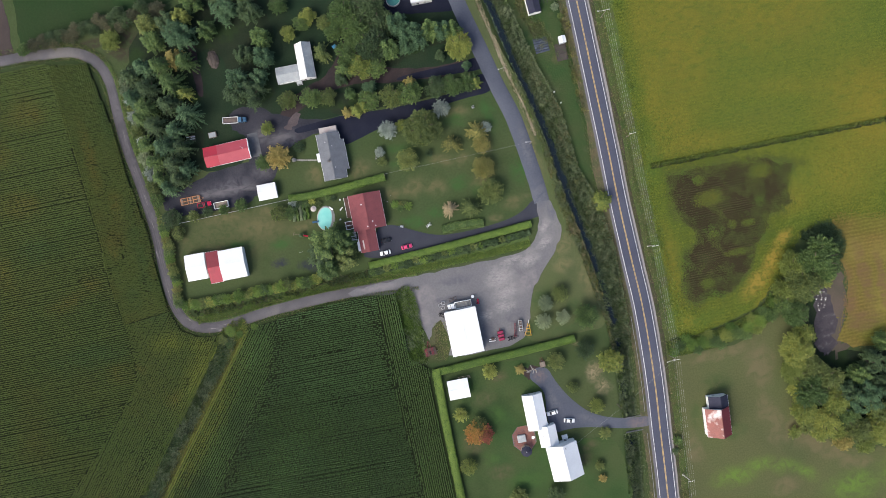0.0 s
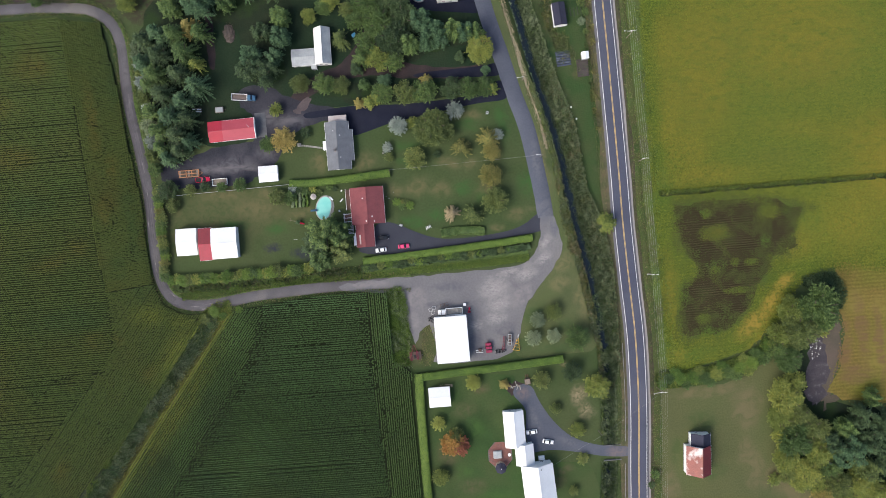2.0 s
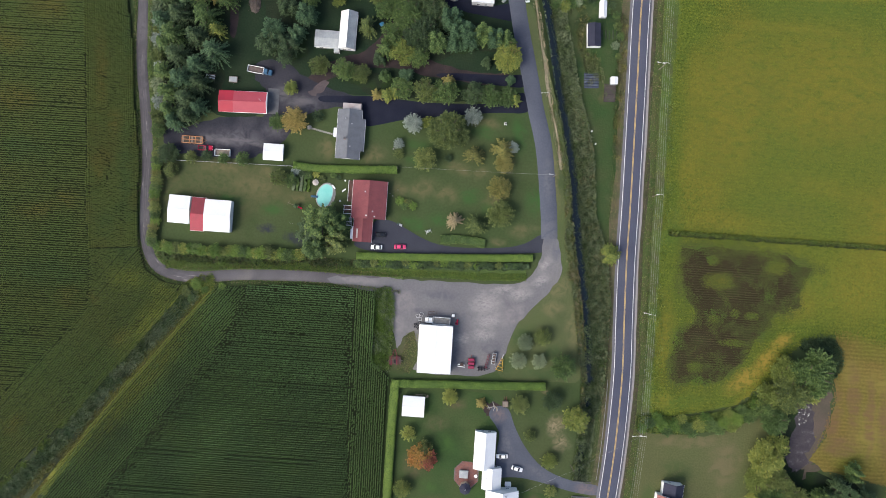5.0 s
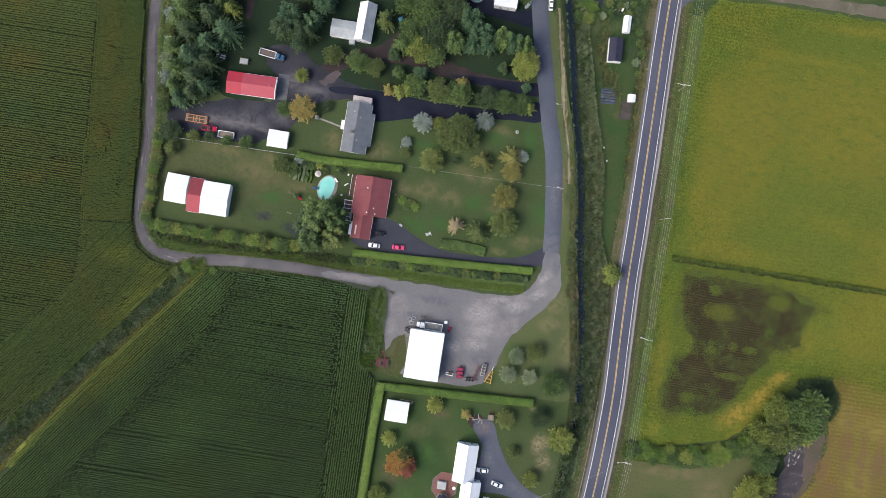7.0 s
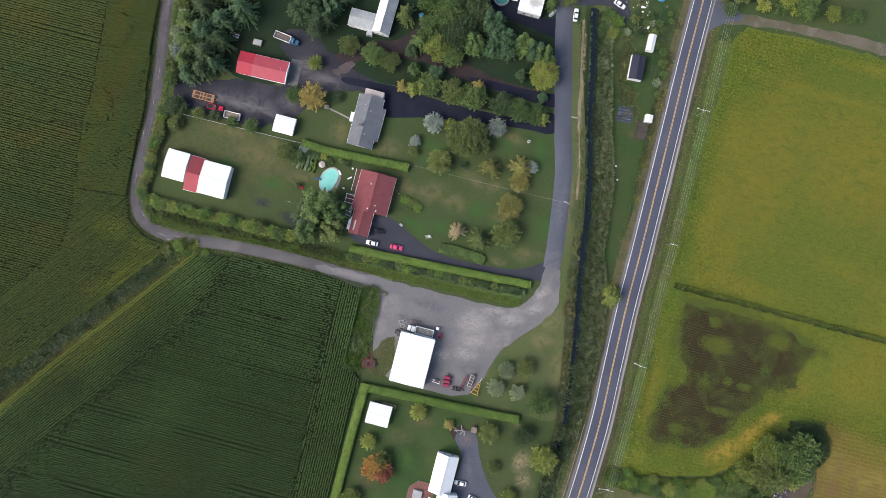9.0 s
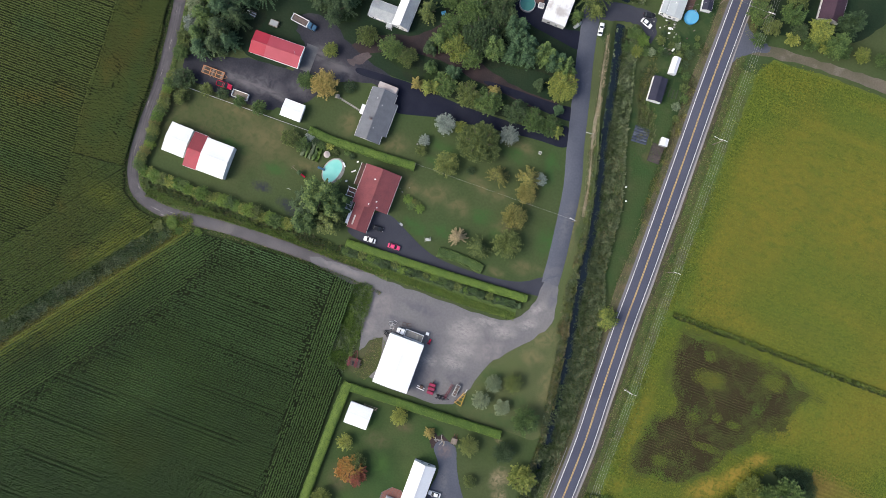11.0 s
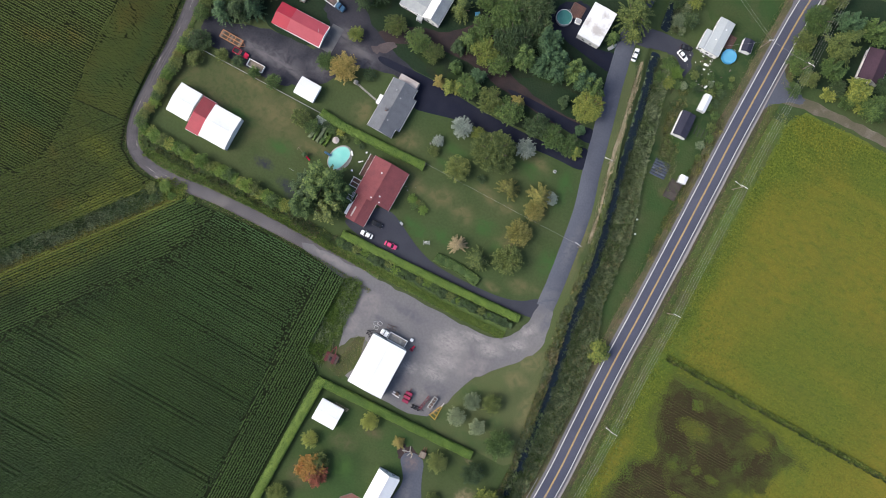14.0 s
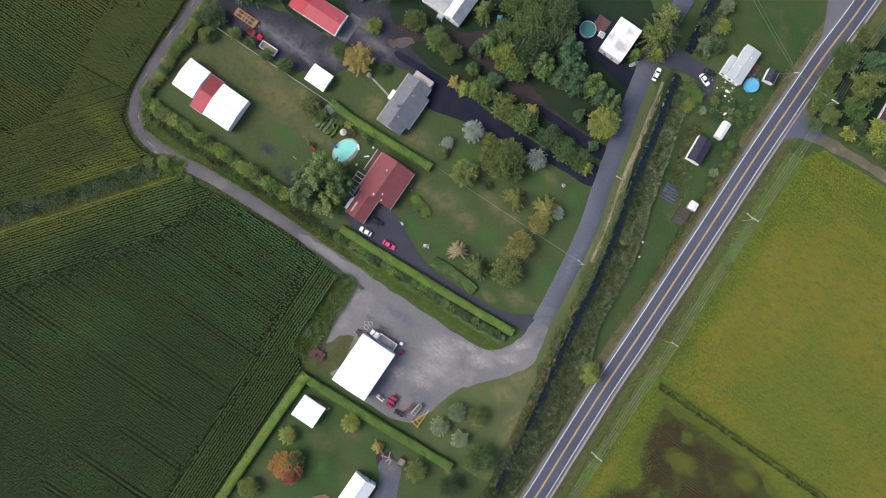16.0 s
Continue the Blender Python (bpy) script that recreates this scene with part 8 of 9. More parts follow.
# patio of red pavers in rings, with gazebo and tub
b = thing("patio", pose(15.6, -92.0, 0), "octagonal red brick patio behind the farmhouse", "patio")
bm = bmesh.new()
bm.faces.new([bm.verts.new((5.4 * math.cos(math.pi * (k + 0.5) / 4), 5.9 * math.sin(math.pi * (k + 0.5) / 4), 0.05)) for k in range(8)])
part("bedding", bm, CONCRETE, b)
pr = random.Random(5)
paver = meshed("paver", boxed(-0.46, 0.46, -0.21, 0.21, 0.0, 0.06, bevel=0.02), PAVER)
for i in range(-6, 7):
    for j in range(-12, 13):
        x, y = i * 0.97 + (0.48 if j % 2 else 0), j * 0.47
        if (abs(x) + 0.5) / 5.3 < 1 and (abs(y) + 0.2) / 5.7 < 1 and (abs(x) + 0.4) / 5.3 + (abs(y) + 0.2) / 5.7 < 1.38:
            o = new("paver", paver)
            o.parent = b
            o.matrix_local = pose(x, y, 0.052 + pr.uniform(0, 0.006), 0, 0, pr.uniform(-1, 1))
b = thing("hot_tub", pose(14.5, -91.6, 0.1), "grey covered hot tub on the patio", "hot tub")
part("shell", boxed(-1.8, 1.8, -1.6, 1.6, 0, 0.9, bevel=0.15), SIDING_GREY, b)
part("cover", boxed(-1.6, 1.6, -1.4, 1.4, 0.9, 1.02, bevel=0.05), ROOF_DULL, b)
b = thing("gazebo", pose(15.4, -96.8, 0.05), "dark octagonal gazebo on the patio", "gazebo")
bm = bmesh.new()
bmesh.ops.create_cone(bm, cap_ends=True, segments=8, radius1=2.4, radius2=0.25, depth=1.0, matrix=Matrix.Translation((0, 0, 2.9)))
part("roof", bm, SHINGLE_DARK, b)
for k in range(8):
    f = math.pi * k / 4
    part("post", boxed(2.0 * math.cos(f) - 0.06, 2.0 * math.cos(f) + 0.06, 2.0 * math.sin(f) - 0.06, 2.0 * math.sin(f) + 0.06, 0, 2.42), WOOD, b)
part("finial", disc(bmesh.new(), (0, 0, 3.5), 0.14, 0.3, 8), PLASTIC_WHITE, b)
part("floor", disc(bmesh.new(), (0, 0, 0.08), 2.3, 0.16, 8), WOOD, b)
b = thing("patio_table", pose(19.4, -92.0, 0.11), "round white patio table", "table")
part("tabletop", disc(bmesh.new(), (0, 0, 0.74), 0.7, 0.05, 20), PLASTIC_WHITE, b)
part("leg", disc(bmesh.new(), (0, 0, 0.36), 0.06, 0.72, 8), PLASTIC_WHITE, b)
part("base", disc(bmesh.new(), (0, 0, 0.02), 0.35, 0.04, 16), PLASTIC_WHITE, b)

# ---- vehicles and machines ----
def loft(bm, stations):
    """A hull through rounded cross sections: rows of (x, half width at the bottom, half width at the top, z low, z high)."""
    rings = []
    for x, wb, wt, z0, z1 in stations:
        c = min(0.12, (z1 - z0) * 0.3)
        pts = [(-wb + c, z0), (wb - c, z0), (wb, z0 + c), (wt, z1 - c), (wt - c, z1), (-wt + c, z1), (-wt, z1 - c), (-wb, z0 + c)]
        rings.append([bm.verts.new((x, y, z)) for y, z in pts])
    bm.faces.new(rings[0])
    bm.faces.new(rings[-1][::-1])
    for a, b_ in zip(rings, rings[1:]):
        for i in range(8):
            bm.faces.new((a[i], a[(i + 1) % 8], b_[(i + 1) % 8], b_[i]))
    return bm


def wheel(parent, x, y, r, w):
    t = part("wheel", disc(bmesh.new(), (x, y, r), r, w, 18, "Y"), RUBBER, parent)
    part("rim", disc(bmesh.new(), (x, y, r), r * 0.58, w + 0.03, 12, "Y"), STEEL, t)


def car(x, y, ang, paint, label, long=4.6, kind="car", wide=1.8):
    """A saloon or pickup: body, glass house, roof, wheels, lights and bumpers."""
    k, h = long / 4.6, wide / 2
    root = thing(kind, pose(x, y, 0.07, 0, 0, ang), label, "car" if kind != "pickup_truck" else "truck")
    p = PAINT[paint]
    part("body", loft(bmesh.new(), [(-2.3 * k, h * 0.82, h * 0.8, 0.4, 0.78), (-2.15 * k, h * 0.97, h * 0.9, 0.26, 0.9), (-1.3 * k, h, h * 0.94, 0.22, 0.96), (0.6 * k, h, h * 0.94, 0.22, 0.95), (1.5 * k, h, h * 0.92, 0.22, 0.88),
                                    (2.1 * k, h * 0.95, h * 0.85, 0.26, 0.76), (2.3 * k, h * 0.78, h * 0.74, 0.38, 0.64)]), p, root, smooth=False)
    if kind == "pickup_truck":
        a, b_ = -0.35 * k, 1.05 * k
        part("bed_liner", boxed(-2.15 * k, -0.5 * k, -h * 0.78, h * 0.78, 0.8, 0.985), RUBBER, root)
        for s in (-1, 1):
            part("bed_side", boxed(-2.2 * k, -0.4 * k, s * h * 0.88 - 0.06, s * h * 0.88 + 0.06, 0.85, 1.15, bevel=0.03), p, root)
        part("tailgate", boxed(-2.28 * k, -2.18 * k, -h * 0.88, h * 0.88, 0.7, 1.15, bevel=0.02), p, root)
    else:
        a, b_ = -1.75 * k, 1.05 * k
    part("glass_house", loft(bmesh.new(), [(a, h * 0.86, h * 0.8, 0.85, 0.98), (a + 0.55 * k, h * 0.86, h * 0.72, 0.85, 1.42), (b_ - 0.85 * k, h * 0.86, h * 0.72, 0.85, 1.44), (b_, h * 0.86, h * 0.8, 0.85, 0.94)]), GLASS, root)
    part("roof", loft(bmesh.new(), [(a + 0.5 * k, h * 0.7, h * 0.66, 1.38, 1.45), ((a + b_) / 2 - 0.1, h * 0.73, h * 0.69, 1.4, 1.49), (b_ - 0.82 * k, h * 0.7, h * 0.66, 1.38, 1.46)]), p, root)
    for sx in (-1.42, 1.42):
        for sy in (-1, 1):
            wheel(root, sx * k, sy * (h - 0.1), 0.33, 0.22)
    for s in (-1, 1):
        part("headlight", boxed(2.17 * k, 2.27 * k, s * h * 0.62 - 0.16, s * h * 0.62 + 0.16, 0.56, 0.7, bevel=0.02), PLASTIC_WHITE, root)
        part("tail_light", boxed(-2.32 * k, -2.22 * k, s * h * 0.65 - 0.14, s * h * 0.65 + 0.14, 0.62, 0.78, bevel=0.02), PAINT["red"], root)
        part("mirror", boxed(0.62 * k, 0.78 * k, s * (h + 0.1) - 0.1, s * (h + 0.1) + 0.1, 0.95, 1.08, bevel=0.02), p, root)
    return root


car(-27.2, -2.4, 183, "white", "white saloon car parked beside the hedge")
car(-17.7, -1.6, 3, "pink", "rose red car parked on the driveway", 4.7)
car(-25.8, 2.7, 2, "black", "black car parked near the garage wing", 4.2)
car(29.4, -83.2, 184, "white", "white car parked beside the farmhouse garage", 4.7)
car(35.9, -87.8, -13, "white", "white car on the farmhouse drive", 4.6)
car(26.3, 102.8, 97, "white", "white car parked on the lane side", 5.0)
car(41.6, 111.1, -20, "white", "white car parked by the mobile home", 4.7)
car(41.5, 114.4, 14, "black", "dark car parked by the mobile home", 4.4)
car(-98.9, 32.7, 2, "red", "crimson pickup parked by the fence", 5.9, "pickup_truck", 2.1)


def bars(root, name, mtl, spans, r=0.07):
    for a, b_ in spans:
        part(name, rod(bmesh.new(), a, b_, r, 6), mtl, root)


# stake truck with a blue cab
b = thing("stake_truck", pose(-79, 65.2, 0.07, 0, 0, -7), "flatbed stake truck with a blue cab", "truck")
part("chassis", boxed(-4.8, 4.0, -0.5, 0.5, 0.5, 0.75), DARK_STEEL, b)
part("bed", boxed(-4.9, 1.7, -1.3, 1.3, 0.95, 1.1, bevel=0.02), WOOD, b)
for s in (-1, 1):
    part("side_rack", boxed(-4.9, 1.7, s * 1.28 - 0.06, s * 1.28 + 0.06, 1.1, 1.9, bevel=0.02), TRIM, b)
part("headboard", boxed(1.6, 1.75, -1.3, 1.3, 1.1, 2.2, bevel=0.02), TRIM, b)
part("tailboard", boxed(-4.95, -4.82, -1.3, 1.3, 1.1, 1.8, bevel=0.02), TRIM, b)
part("load", loft(bmesh.new(), [(-4.6, 1.0, 0.8, 1.1, 1.3), (-2.5, 1.15, 0.9, 1.1, 1.55), (0.2, 1.1, 0.8, 1.1, 1.4), (1.3, 0.9, 0.7, 1.1, 1.25)]), BRUSH, b)
part("cab", loft(bmesh.new(), [(1.9, 1.1, 0.95, 0.5, 2.2), (3.1, 1.15, 1.0, 0.45, 2.3), (3.6, 1.15, 1.0, 0.45, 1.7), (4.8, 1.05, 0.95, 0.5, 1.45), (5.0, 0.95, 0.85, 0.6, 1.2)]), PAINT["blue"], b)
part("windscreen", loft(bmesh.new(), [(3.08, 0.95, 0.9, 1.6, 2.26), (3.66, 0.95, 0.9, 1.58, 1.74)]), GLASS, b)
for sx in (-3.4, -2.4, 3.9):
    for sy in (-1, 1):
        wheel(b, sx, sy * 1.05, 0.48, 0.3)

# dump truck at the barn's north end
b = thing("dump_truck", pose(0.2, -30.2, 0.08, 0, 0, 180), "white dump truck with a dull metal body", "truck")
part("chassis", boxed(-4.2, 5.4, -0.5, 0.5, 0.55, 0.85), DARK_STEEL, b)
part("bed_floor", boxed(-4.3, 2.6, -1.4, 1.4, 1.0, 1.15), ROOF_DULL, b)
for s in (-1, 1):
    part("bed_side", boxed(-4.3, 2.6, s * 1.4 - 0.09, s * 1.4 + 0.09, 1.1, 2.4, bevel=0.03), TRIM, b)
part("bed_front", boxed(2.5, 2.7, -1.45, 1.45, 1.1, 2.5, bevel=0.03), TRIM, b)
part("tailgate", boxed(-4.4, -4.25, -1.45, 1.45, 1.1, 2.3, bevel=0.03), TRIM, b)
part("load", loft(bmesh.new(), [(-4.1, 1.2, 1.0, 1.15, 1.3), (-2.6, 1.25, 0.8, 1.15, 1.9), (-0.6, 1.25, 1.0, 1.15, 1.5), (2.3, 1.2, 1.0, 1.15, 1.35)]), STONE, b)
part("cab", loft(bmesh.new(), [(2.9, 1.1, 1.05, 0.6, 2.5), (4.1, 1.15, 1.05, 0.6, 2.55), (4.5, 1.15, 1.05, 0.6, 1.9), (5.6, 1.0, 0.9, 0.65, 1.7), (5.8, 0.9, 0.8, 0.75, 1.4)]), PAINT["white"], b)
part("windscreen", loft(bmesh.new(), [(4.06, 1.0, 0.95, 1.8, 2.5), (4.55, 1.0, 0.95, 1.78, 1.94)]), GLASS, b)
for sx in (-3.0, -1.8, 4.6):
    for sy in (-1, 1):
        wheel(b, sx, sy * 1.15, 0.5, 0.32)

# orange timber-decked trailer
b = thing("flat_trailer", pose(-104.4, 35.6, 0.07), "orange framed flat trailer with plank deck", "trailer")
for k in range(9):
    part("plank", boxed(-4.1 + k * 0.9, -3.35 + k * 0.9, -1.3, 1.3, 0.72, 0.79), BARK if k % 4 else WOOD, b)
for s in (-1, 0, 1):
    part("beam", boxed(-4.2, 4.2, s * 1.35 - 0.12, s * 1.35 + 0.12, 0.55, 0.85, bevel=0.02), PAINT["implement_orange"], b)
for sx in (-4.15, -1.2, 1.2, 4.1):
    part("cross_beam", boxed(sx - 0.13, sx + 0.13, -1.4, 1.4, 0.6, 0.9, bevel=0.02), PAINT["implement_orange"], b)
bars(b, "drawbar", PAINT["implement_orange"], [((4.1, 0.9, 0.65), (5.6, 0, 0.55)), ((4.1, -0.9, 0.65), (5.6, 0, 0.55))], 0.08)
for sx in (-0.7, 0.7):
    for sy in (-1, 1):
        wheel(b, sx, sy * 1.62, 0.38, 0.25)
# white box trailer among the fence trees
b = thing("box_trailer", pose(-91.8, 31.2, 0.07, 0, 0, 1), "white open box trailer under trees", "trailer")
part("floor", boxed(-3, 3, -1.2, 1.2, 0.6, 0.7), WOOD, b)
for s in (-1, 1):
    part("side_panel", boxed(-3.05, 3.05, s * 1.25 - 0.07, s * 1.25 + 0.07, 0.5, 1.7 if s > 0 else 1.2, bevel=0.03), TRIM, b)
    part("end_panel", boxed(s * 3.05 - 0.07, s * 3.05 + 0.07, -1.3, 1.3, 0.5, 1.5, bevel=0.03), TRIM, b)
for sy in (-1, 1):
    wheel(b, 0.2, sy * 1.4, 0.36, 0.22)
b = thing("small_trailer", pose(-89.6, 61, 0.05, 0, 0, 0), "small grey utility trailer on the grass", "trailer")
part("body", boxed(-1.7, 1.7, -1.2, 1.2, 0.45, 1.0, bevel=0.05), WOOD, b)
part("cover", boxed(-1.5, 1.5, -1.0, 1.0, 1.0, 1.06, bevel=0.02), ROOF_DULL, b)
bars(b, "drawbar", DARK_STEEL, [((1.6, 0, 0.5), (2.8, 0, 0.4))])
for sy in (-1, 1):
    wheel(b, 0, sy * 1.3, 0.32, 0.2)
b = thing("lumber_stack", pose(-99.1, 61.6, 0.05, 0, 0, -3), "stack of pale boards at the wood edge", "lumber")
for k in range(5):
    part("board", boxed(-1.8, 1.8, -1.1 + k * 0.45, -0.8 + k * 0.45, 0.0, 0.35 + 0.08 * (k % 2)), TRIM if k % 2 else WOOD, b)


def harrow(name, x, y, ang, wide, long, paint, label, rows=3, wheels=True):
    """A field implement: a welded frame, cross bars with discs or tines, drawbar and wheels."""
    root = thing(name, pose(x, y, 0.08, 0, 0, ang), label, "farm machine")
    p = PAINT[paint]
    for s in (-1, 1):
        part("frame_beam", boxed(-long / 2, long / 2, s * wide * 0.32 - 0.09, s * wide * 0.32 + 0.09, 0.6, 0.8, bevel=0.02), p, root)
    for k in range(rows):
        u = -long / 2 + long * (k + 0.5) / rows
        part("tool_bar", boxed(u - 0.1, u + 0.1, -wide / 2, wide / 2, 0.62, 0.86, bevel=0.02), p, root)
        n = max(4, int(wide / 0.6))
        for q in range(n):
            v = -wide / 2 + wide * (q + 0.5) / n
            part("disc", disc(bmesh.new(), (u + 0.25, v, 0.3), 0.3, 0.05, 12, "Y"), DARK_STEEL, root)
    bars(root, "drawbar", p, [((long / 2, wide * 0.3, 0.65), (long / 2 + 1.5, 0, 0.5)), ((long / 2, -wide * 0.3, 0.65), (long / 2 + 1.5, 0, 0.5))], 0.08)
    bars(root, "brace", p, [((-long / 2, -wide * 0.32, 0.8), (0, 0, 1.4)), ((-long / 2, wide * 0.32, 0.8), (0, 0, 1.4)), ((long / 2, 0, 0.8), (0, 0, 1.4))], 0.06)
    if wheels:
        for s in (-1, 1):
            wheel(root, 0, s * (wide / 2 + 0.2), 0.42, 0.26)
    return root


# dark red cultivator with bright beams, parked at the corn edge
b = thing("disc_harrow", pose(-16.6, -47.4, 0.08, 0, 0, 4), "dark red disc harrow with plum red beams", "farm machine")
part("frame", boxed(-2.5, 2.5, -1.5, 1.3, 0.5, 0.66, bevel=0.03), DARK_STEEL, b)
for u in (-1.9, -1.35, 0.75, 1.3):
    part("beam", boxed(u - 0.13, u + 0.13, -2.0, 1.7, 0.84, 0.98, bevel=0.03), PAINT["implement_red"], b)
for v in (-1.6, -0.6, 0.4, 1.3):
    bar = part("tool_bar", boxed(-2.7, 2.7, v - 0.1, v + 0.1, 0.68, 0.82, bevel=0.02), DARK_STEEL, b)
    for q in range(9):
        part("disc", disc(bmesh.new(), (-2.4 + q * 0.6, v + 0.25, 0.3), 0.3, 0.05, 12, "X"), DARK_STEEL, bar)
bars(b, "drawbar", PAINT["implement_red"], [((0.9, 1.6, 0.7), (0.1, 4.4, 0.5)), ((-0.9, 1.6, 0.7), (-0.1, 4.4, 0.5))], 0.1)
for sx in (-2.95, 2.95):
    part("wheel", disc(bmesh.new(), (sx, -0.3, 0.42), 0.45, 0.3, 16, "X"), RUBBER, b)
    part("hub", disc(bmesh.new(), (sx, -0.3, 0.42), 0.24, 0.34, 12, "X"), PLASTIC_WHITE, b)
part("seed_box", boxed(-0.45, 0.25, -1.2, 0.2, 0.66, 1.15, bevel=0.06), RUBBER, b)
harrow("plough", 18.6, -48.4, 5, 1.8, 3.6, "black", "small black plough on the grass", 3, False)
# red seed drill in three boxes
b = thing("seed_drill", pose(14.3, -46.5, 0.08, 0, 0, 92), "faded crimson seed drill with three hoppers", "farm machine")
for k in (-1, 0, 1):
    h_ = part("hopper", loft(bmesh.new(), [(k * 1.5 - 0.6, 0.9, 1.3, 0.7, 1.5), (k * 1.5 + 0.6, 0.9, 1.3, 0.7, 1.5)]), PAINT["implement_red"], b)
    part("lid", boxed(k * 1.5 - 0.45, k * 1.5 + 0.45, -1.15, 1.15, 1.5, 1.58, bevel=0.03), PAINT["crimson"], h_)
part("frame", boxed(-2.4, 2.4, -0.2, 0.2, 0.4, 0.7), DARK_STEEL, b)
bars(b, "drawbar", PAINT["implement_red"], [((2.3, 0, 0.55), (3.4, 0, 0.5))], 0.09)
for s in (-1, 1):
    wheel(b, 0, s * 1.45, 0.45, 0.25)
b = thing("loader_forks", pose(10.4, -47.9, 0.06, 0, 0, -4), "pale yellow steel loader forks", "farm machine")
for s in (-0.5, 0.3):
    part("fork", boxed(-1.5, 1.5, s, s + 0.28, 0.05, 0.22, bevel=0.02), TRIM, b)
part("bracket", boxed(-0.5, 0.8, -0.1, 1.2, 0.1, 0.8, bevel=0.05), DARK_STEEL, b)
b = thing("bale_elevator", pose(20.7, -45.2, 0.06, 0, 0, 80), "long red bale elevator", "farm machine")
for s in (-0.35, 0.35):
    part("side_rail", boxed(-3.0, 3.0, s - 0.07, s + 0.07, 0.7, 1.0, bevel=0.02), PAINT["implement_red"], b)
for k in range(12):
    part("slat", boxed(-2.9 + k * 0.5, -2.78 + k * 0.5, -0.32, 0.32, 0.78, 0.86), PAINT["implement_red"] if k % 2 else WOOD, b)
bars(b, "leg", DARK_STEEL, [((-2, 0.3, 0.0), (-1.6, 0.3, 0.8)), ((-2, -0.3, 0.0), (-1.6, -0.3, 0.8)), ((2, 0.3, 0.0), (1.6, 0.3, 0.8)), ((2, -0.3, 0.0), (1.6, -0.3, 0.8))])
b = thing("spreader_wagon", pose(23.3, -43.9, 0.06, 0, 0, 84), "grey manure spreader wagon", "farm machine")
part("box", boxed(-2.3, 2.3, -0.8, 0.8, 0.6, 1.2, bevel=0.06), ROOF_DULL, b)
part("liner", boxed(-2.1, 2.1, -0.62, 0.62, 1.0, 1.215), DARK_STEEL, b)
for k in (-1.2, 0, 1.2):
    part("cross_rib", boxed(k - 0.08, k + 0.08, -0.85, 0.85, 1.2, 1.3, bevel=0.02), ROOF_DULL, b)
bars(b, "drawbar", DARK_STEEL, [((2.3, 0, 0.6), (3.4, 0, 0.5))])
for s in (-1, 1):
    wheel(b, -0.4, s * 1.0, 0.45, 0.25)
b = thing("hay_rake", pose(26.2, -46.0, 0.06, 0, 0, 78), "yellow framed hay rake", "farm machine")
bars(b, "frame_bar", PAINT["implement_yellow"], [((-2.6, -1.3, 0.6), (2.4, -0.3, 0.9)), ((-2.6, 1.2, 0.6), (2.4, 0.3, 0.9)), ((-2.6, -1.6, 0.6), (-2.6, 1.6, 0.6)), ((-1.2, -1.1, 0.7), (-1.2, 0.9, 0.7)), ((0.2, -0.8, 0.8), (0.2, 0.7, 0.8)), ((1.4, -0.6, 0.85), (1.4, 0.5, 0.85))], 0.1)
bars(b, "drawbar", TRIM, [((2.4, 0, 0.9), (4.0, 0, 0.6))], 0.1)
for s in (-1, 1):
    wheel(b, -1.8, s * 1.5, 0.4, 0.2)
b = thing("garden_tractor", pose(7.4, -30.5, 0.08, 0, 0, 80), "small red garden tractor", "tractor")
part("hood", loft(bmesh.new(), [(0.1, 0.35, 0.3, 0.45, 0.95), (1.1, 0.32, 0.28, 0.45, 0.9), (1.3, 0.25, 0.2, 0.5, 0.8)]), PAINT["red"], b)
part("fender", boxed(-0.9, 0.0, -0.55, 0.55, 0.5, 0.75, bevel=0.08), PAINT["red"], b)
part("seat", boxed(-0.7, -0.2, -0.25, 0.25, 0.75, 1.0, bevel=0.06), RUBBER, b)
for sx, r in ((-0.5, 0.38), (0.95, 0.25)):
    for s in (-1, 1):
        wheel(b, sx, s * 0.52, r, 0.22)
b = thing("water_tank", pose(5.7, -27.8, 0.08), "white cubic plastic tank", "tank")
part("tank", boxed(-0.6, 0.6, -0.55, 0.55, 0.15, 1.1, bevel=0.1), PLASTIC_WHITE, b)
part("pallet", boxed(-0.65, 0.65, -0.6, 0.6, 0, 0.14), WOOD, b)
for k, (x, y, a) in enumerate([(-8.6, -28.9, 20), (-7.2, -28.2, -12), (-7.7, -30.2, 8), (-3.7, -27.5, 5), (-1.9, -27.2, 14)]):
    b = thing("steel_crate", pose(x, y, 0.08, 0, 0, a), "empty steel frame crate on the gravel", "crate", "steel crates")
    for z in (0.05, 0.75):
        bars(b, "frame_bar", STEEL if k < 3 else DARK_STEEL, [((-0.7, -0.6, z), (0.7, -0.6, z)), ((-0.7, 0.6, z), (0.7, 0.6, z)), ((-0.7, -0.6, z), (-0.7, 0.6, z)), ((0.7, -0.6, z), (0.7, 0.6, z))], 0.06)
    bars(b, "upright", STEEL if k < 3 else DARK_STEEL, [((sx * 0.7, sy * 0.6, 0), (sx * 0.7, sy * 0.6, 0.78)) for sx in (-1, 1) for sy in (-1, 1)], 0.05)
harrow("scrap_implement", -8.6, -33.2, 60, 2.4, 2.2, "black", "rusty scrap implement beside the barn", 2, True)
b = thing("cart", pose(29.3, -62.0, 0.07, 0, 0, 4), "dark wooden cart with red shafts", "cart")
part("box", boxed(-1.2, 1.2, -1.2, 1.2, 0.5, 0.9, bevel=0.05), DARK_STEEL, b)
part("lid", boxed(-1.05, 1.05, -1.05, 1.05, 0.9, 0.95), WOOD, b)
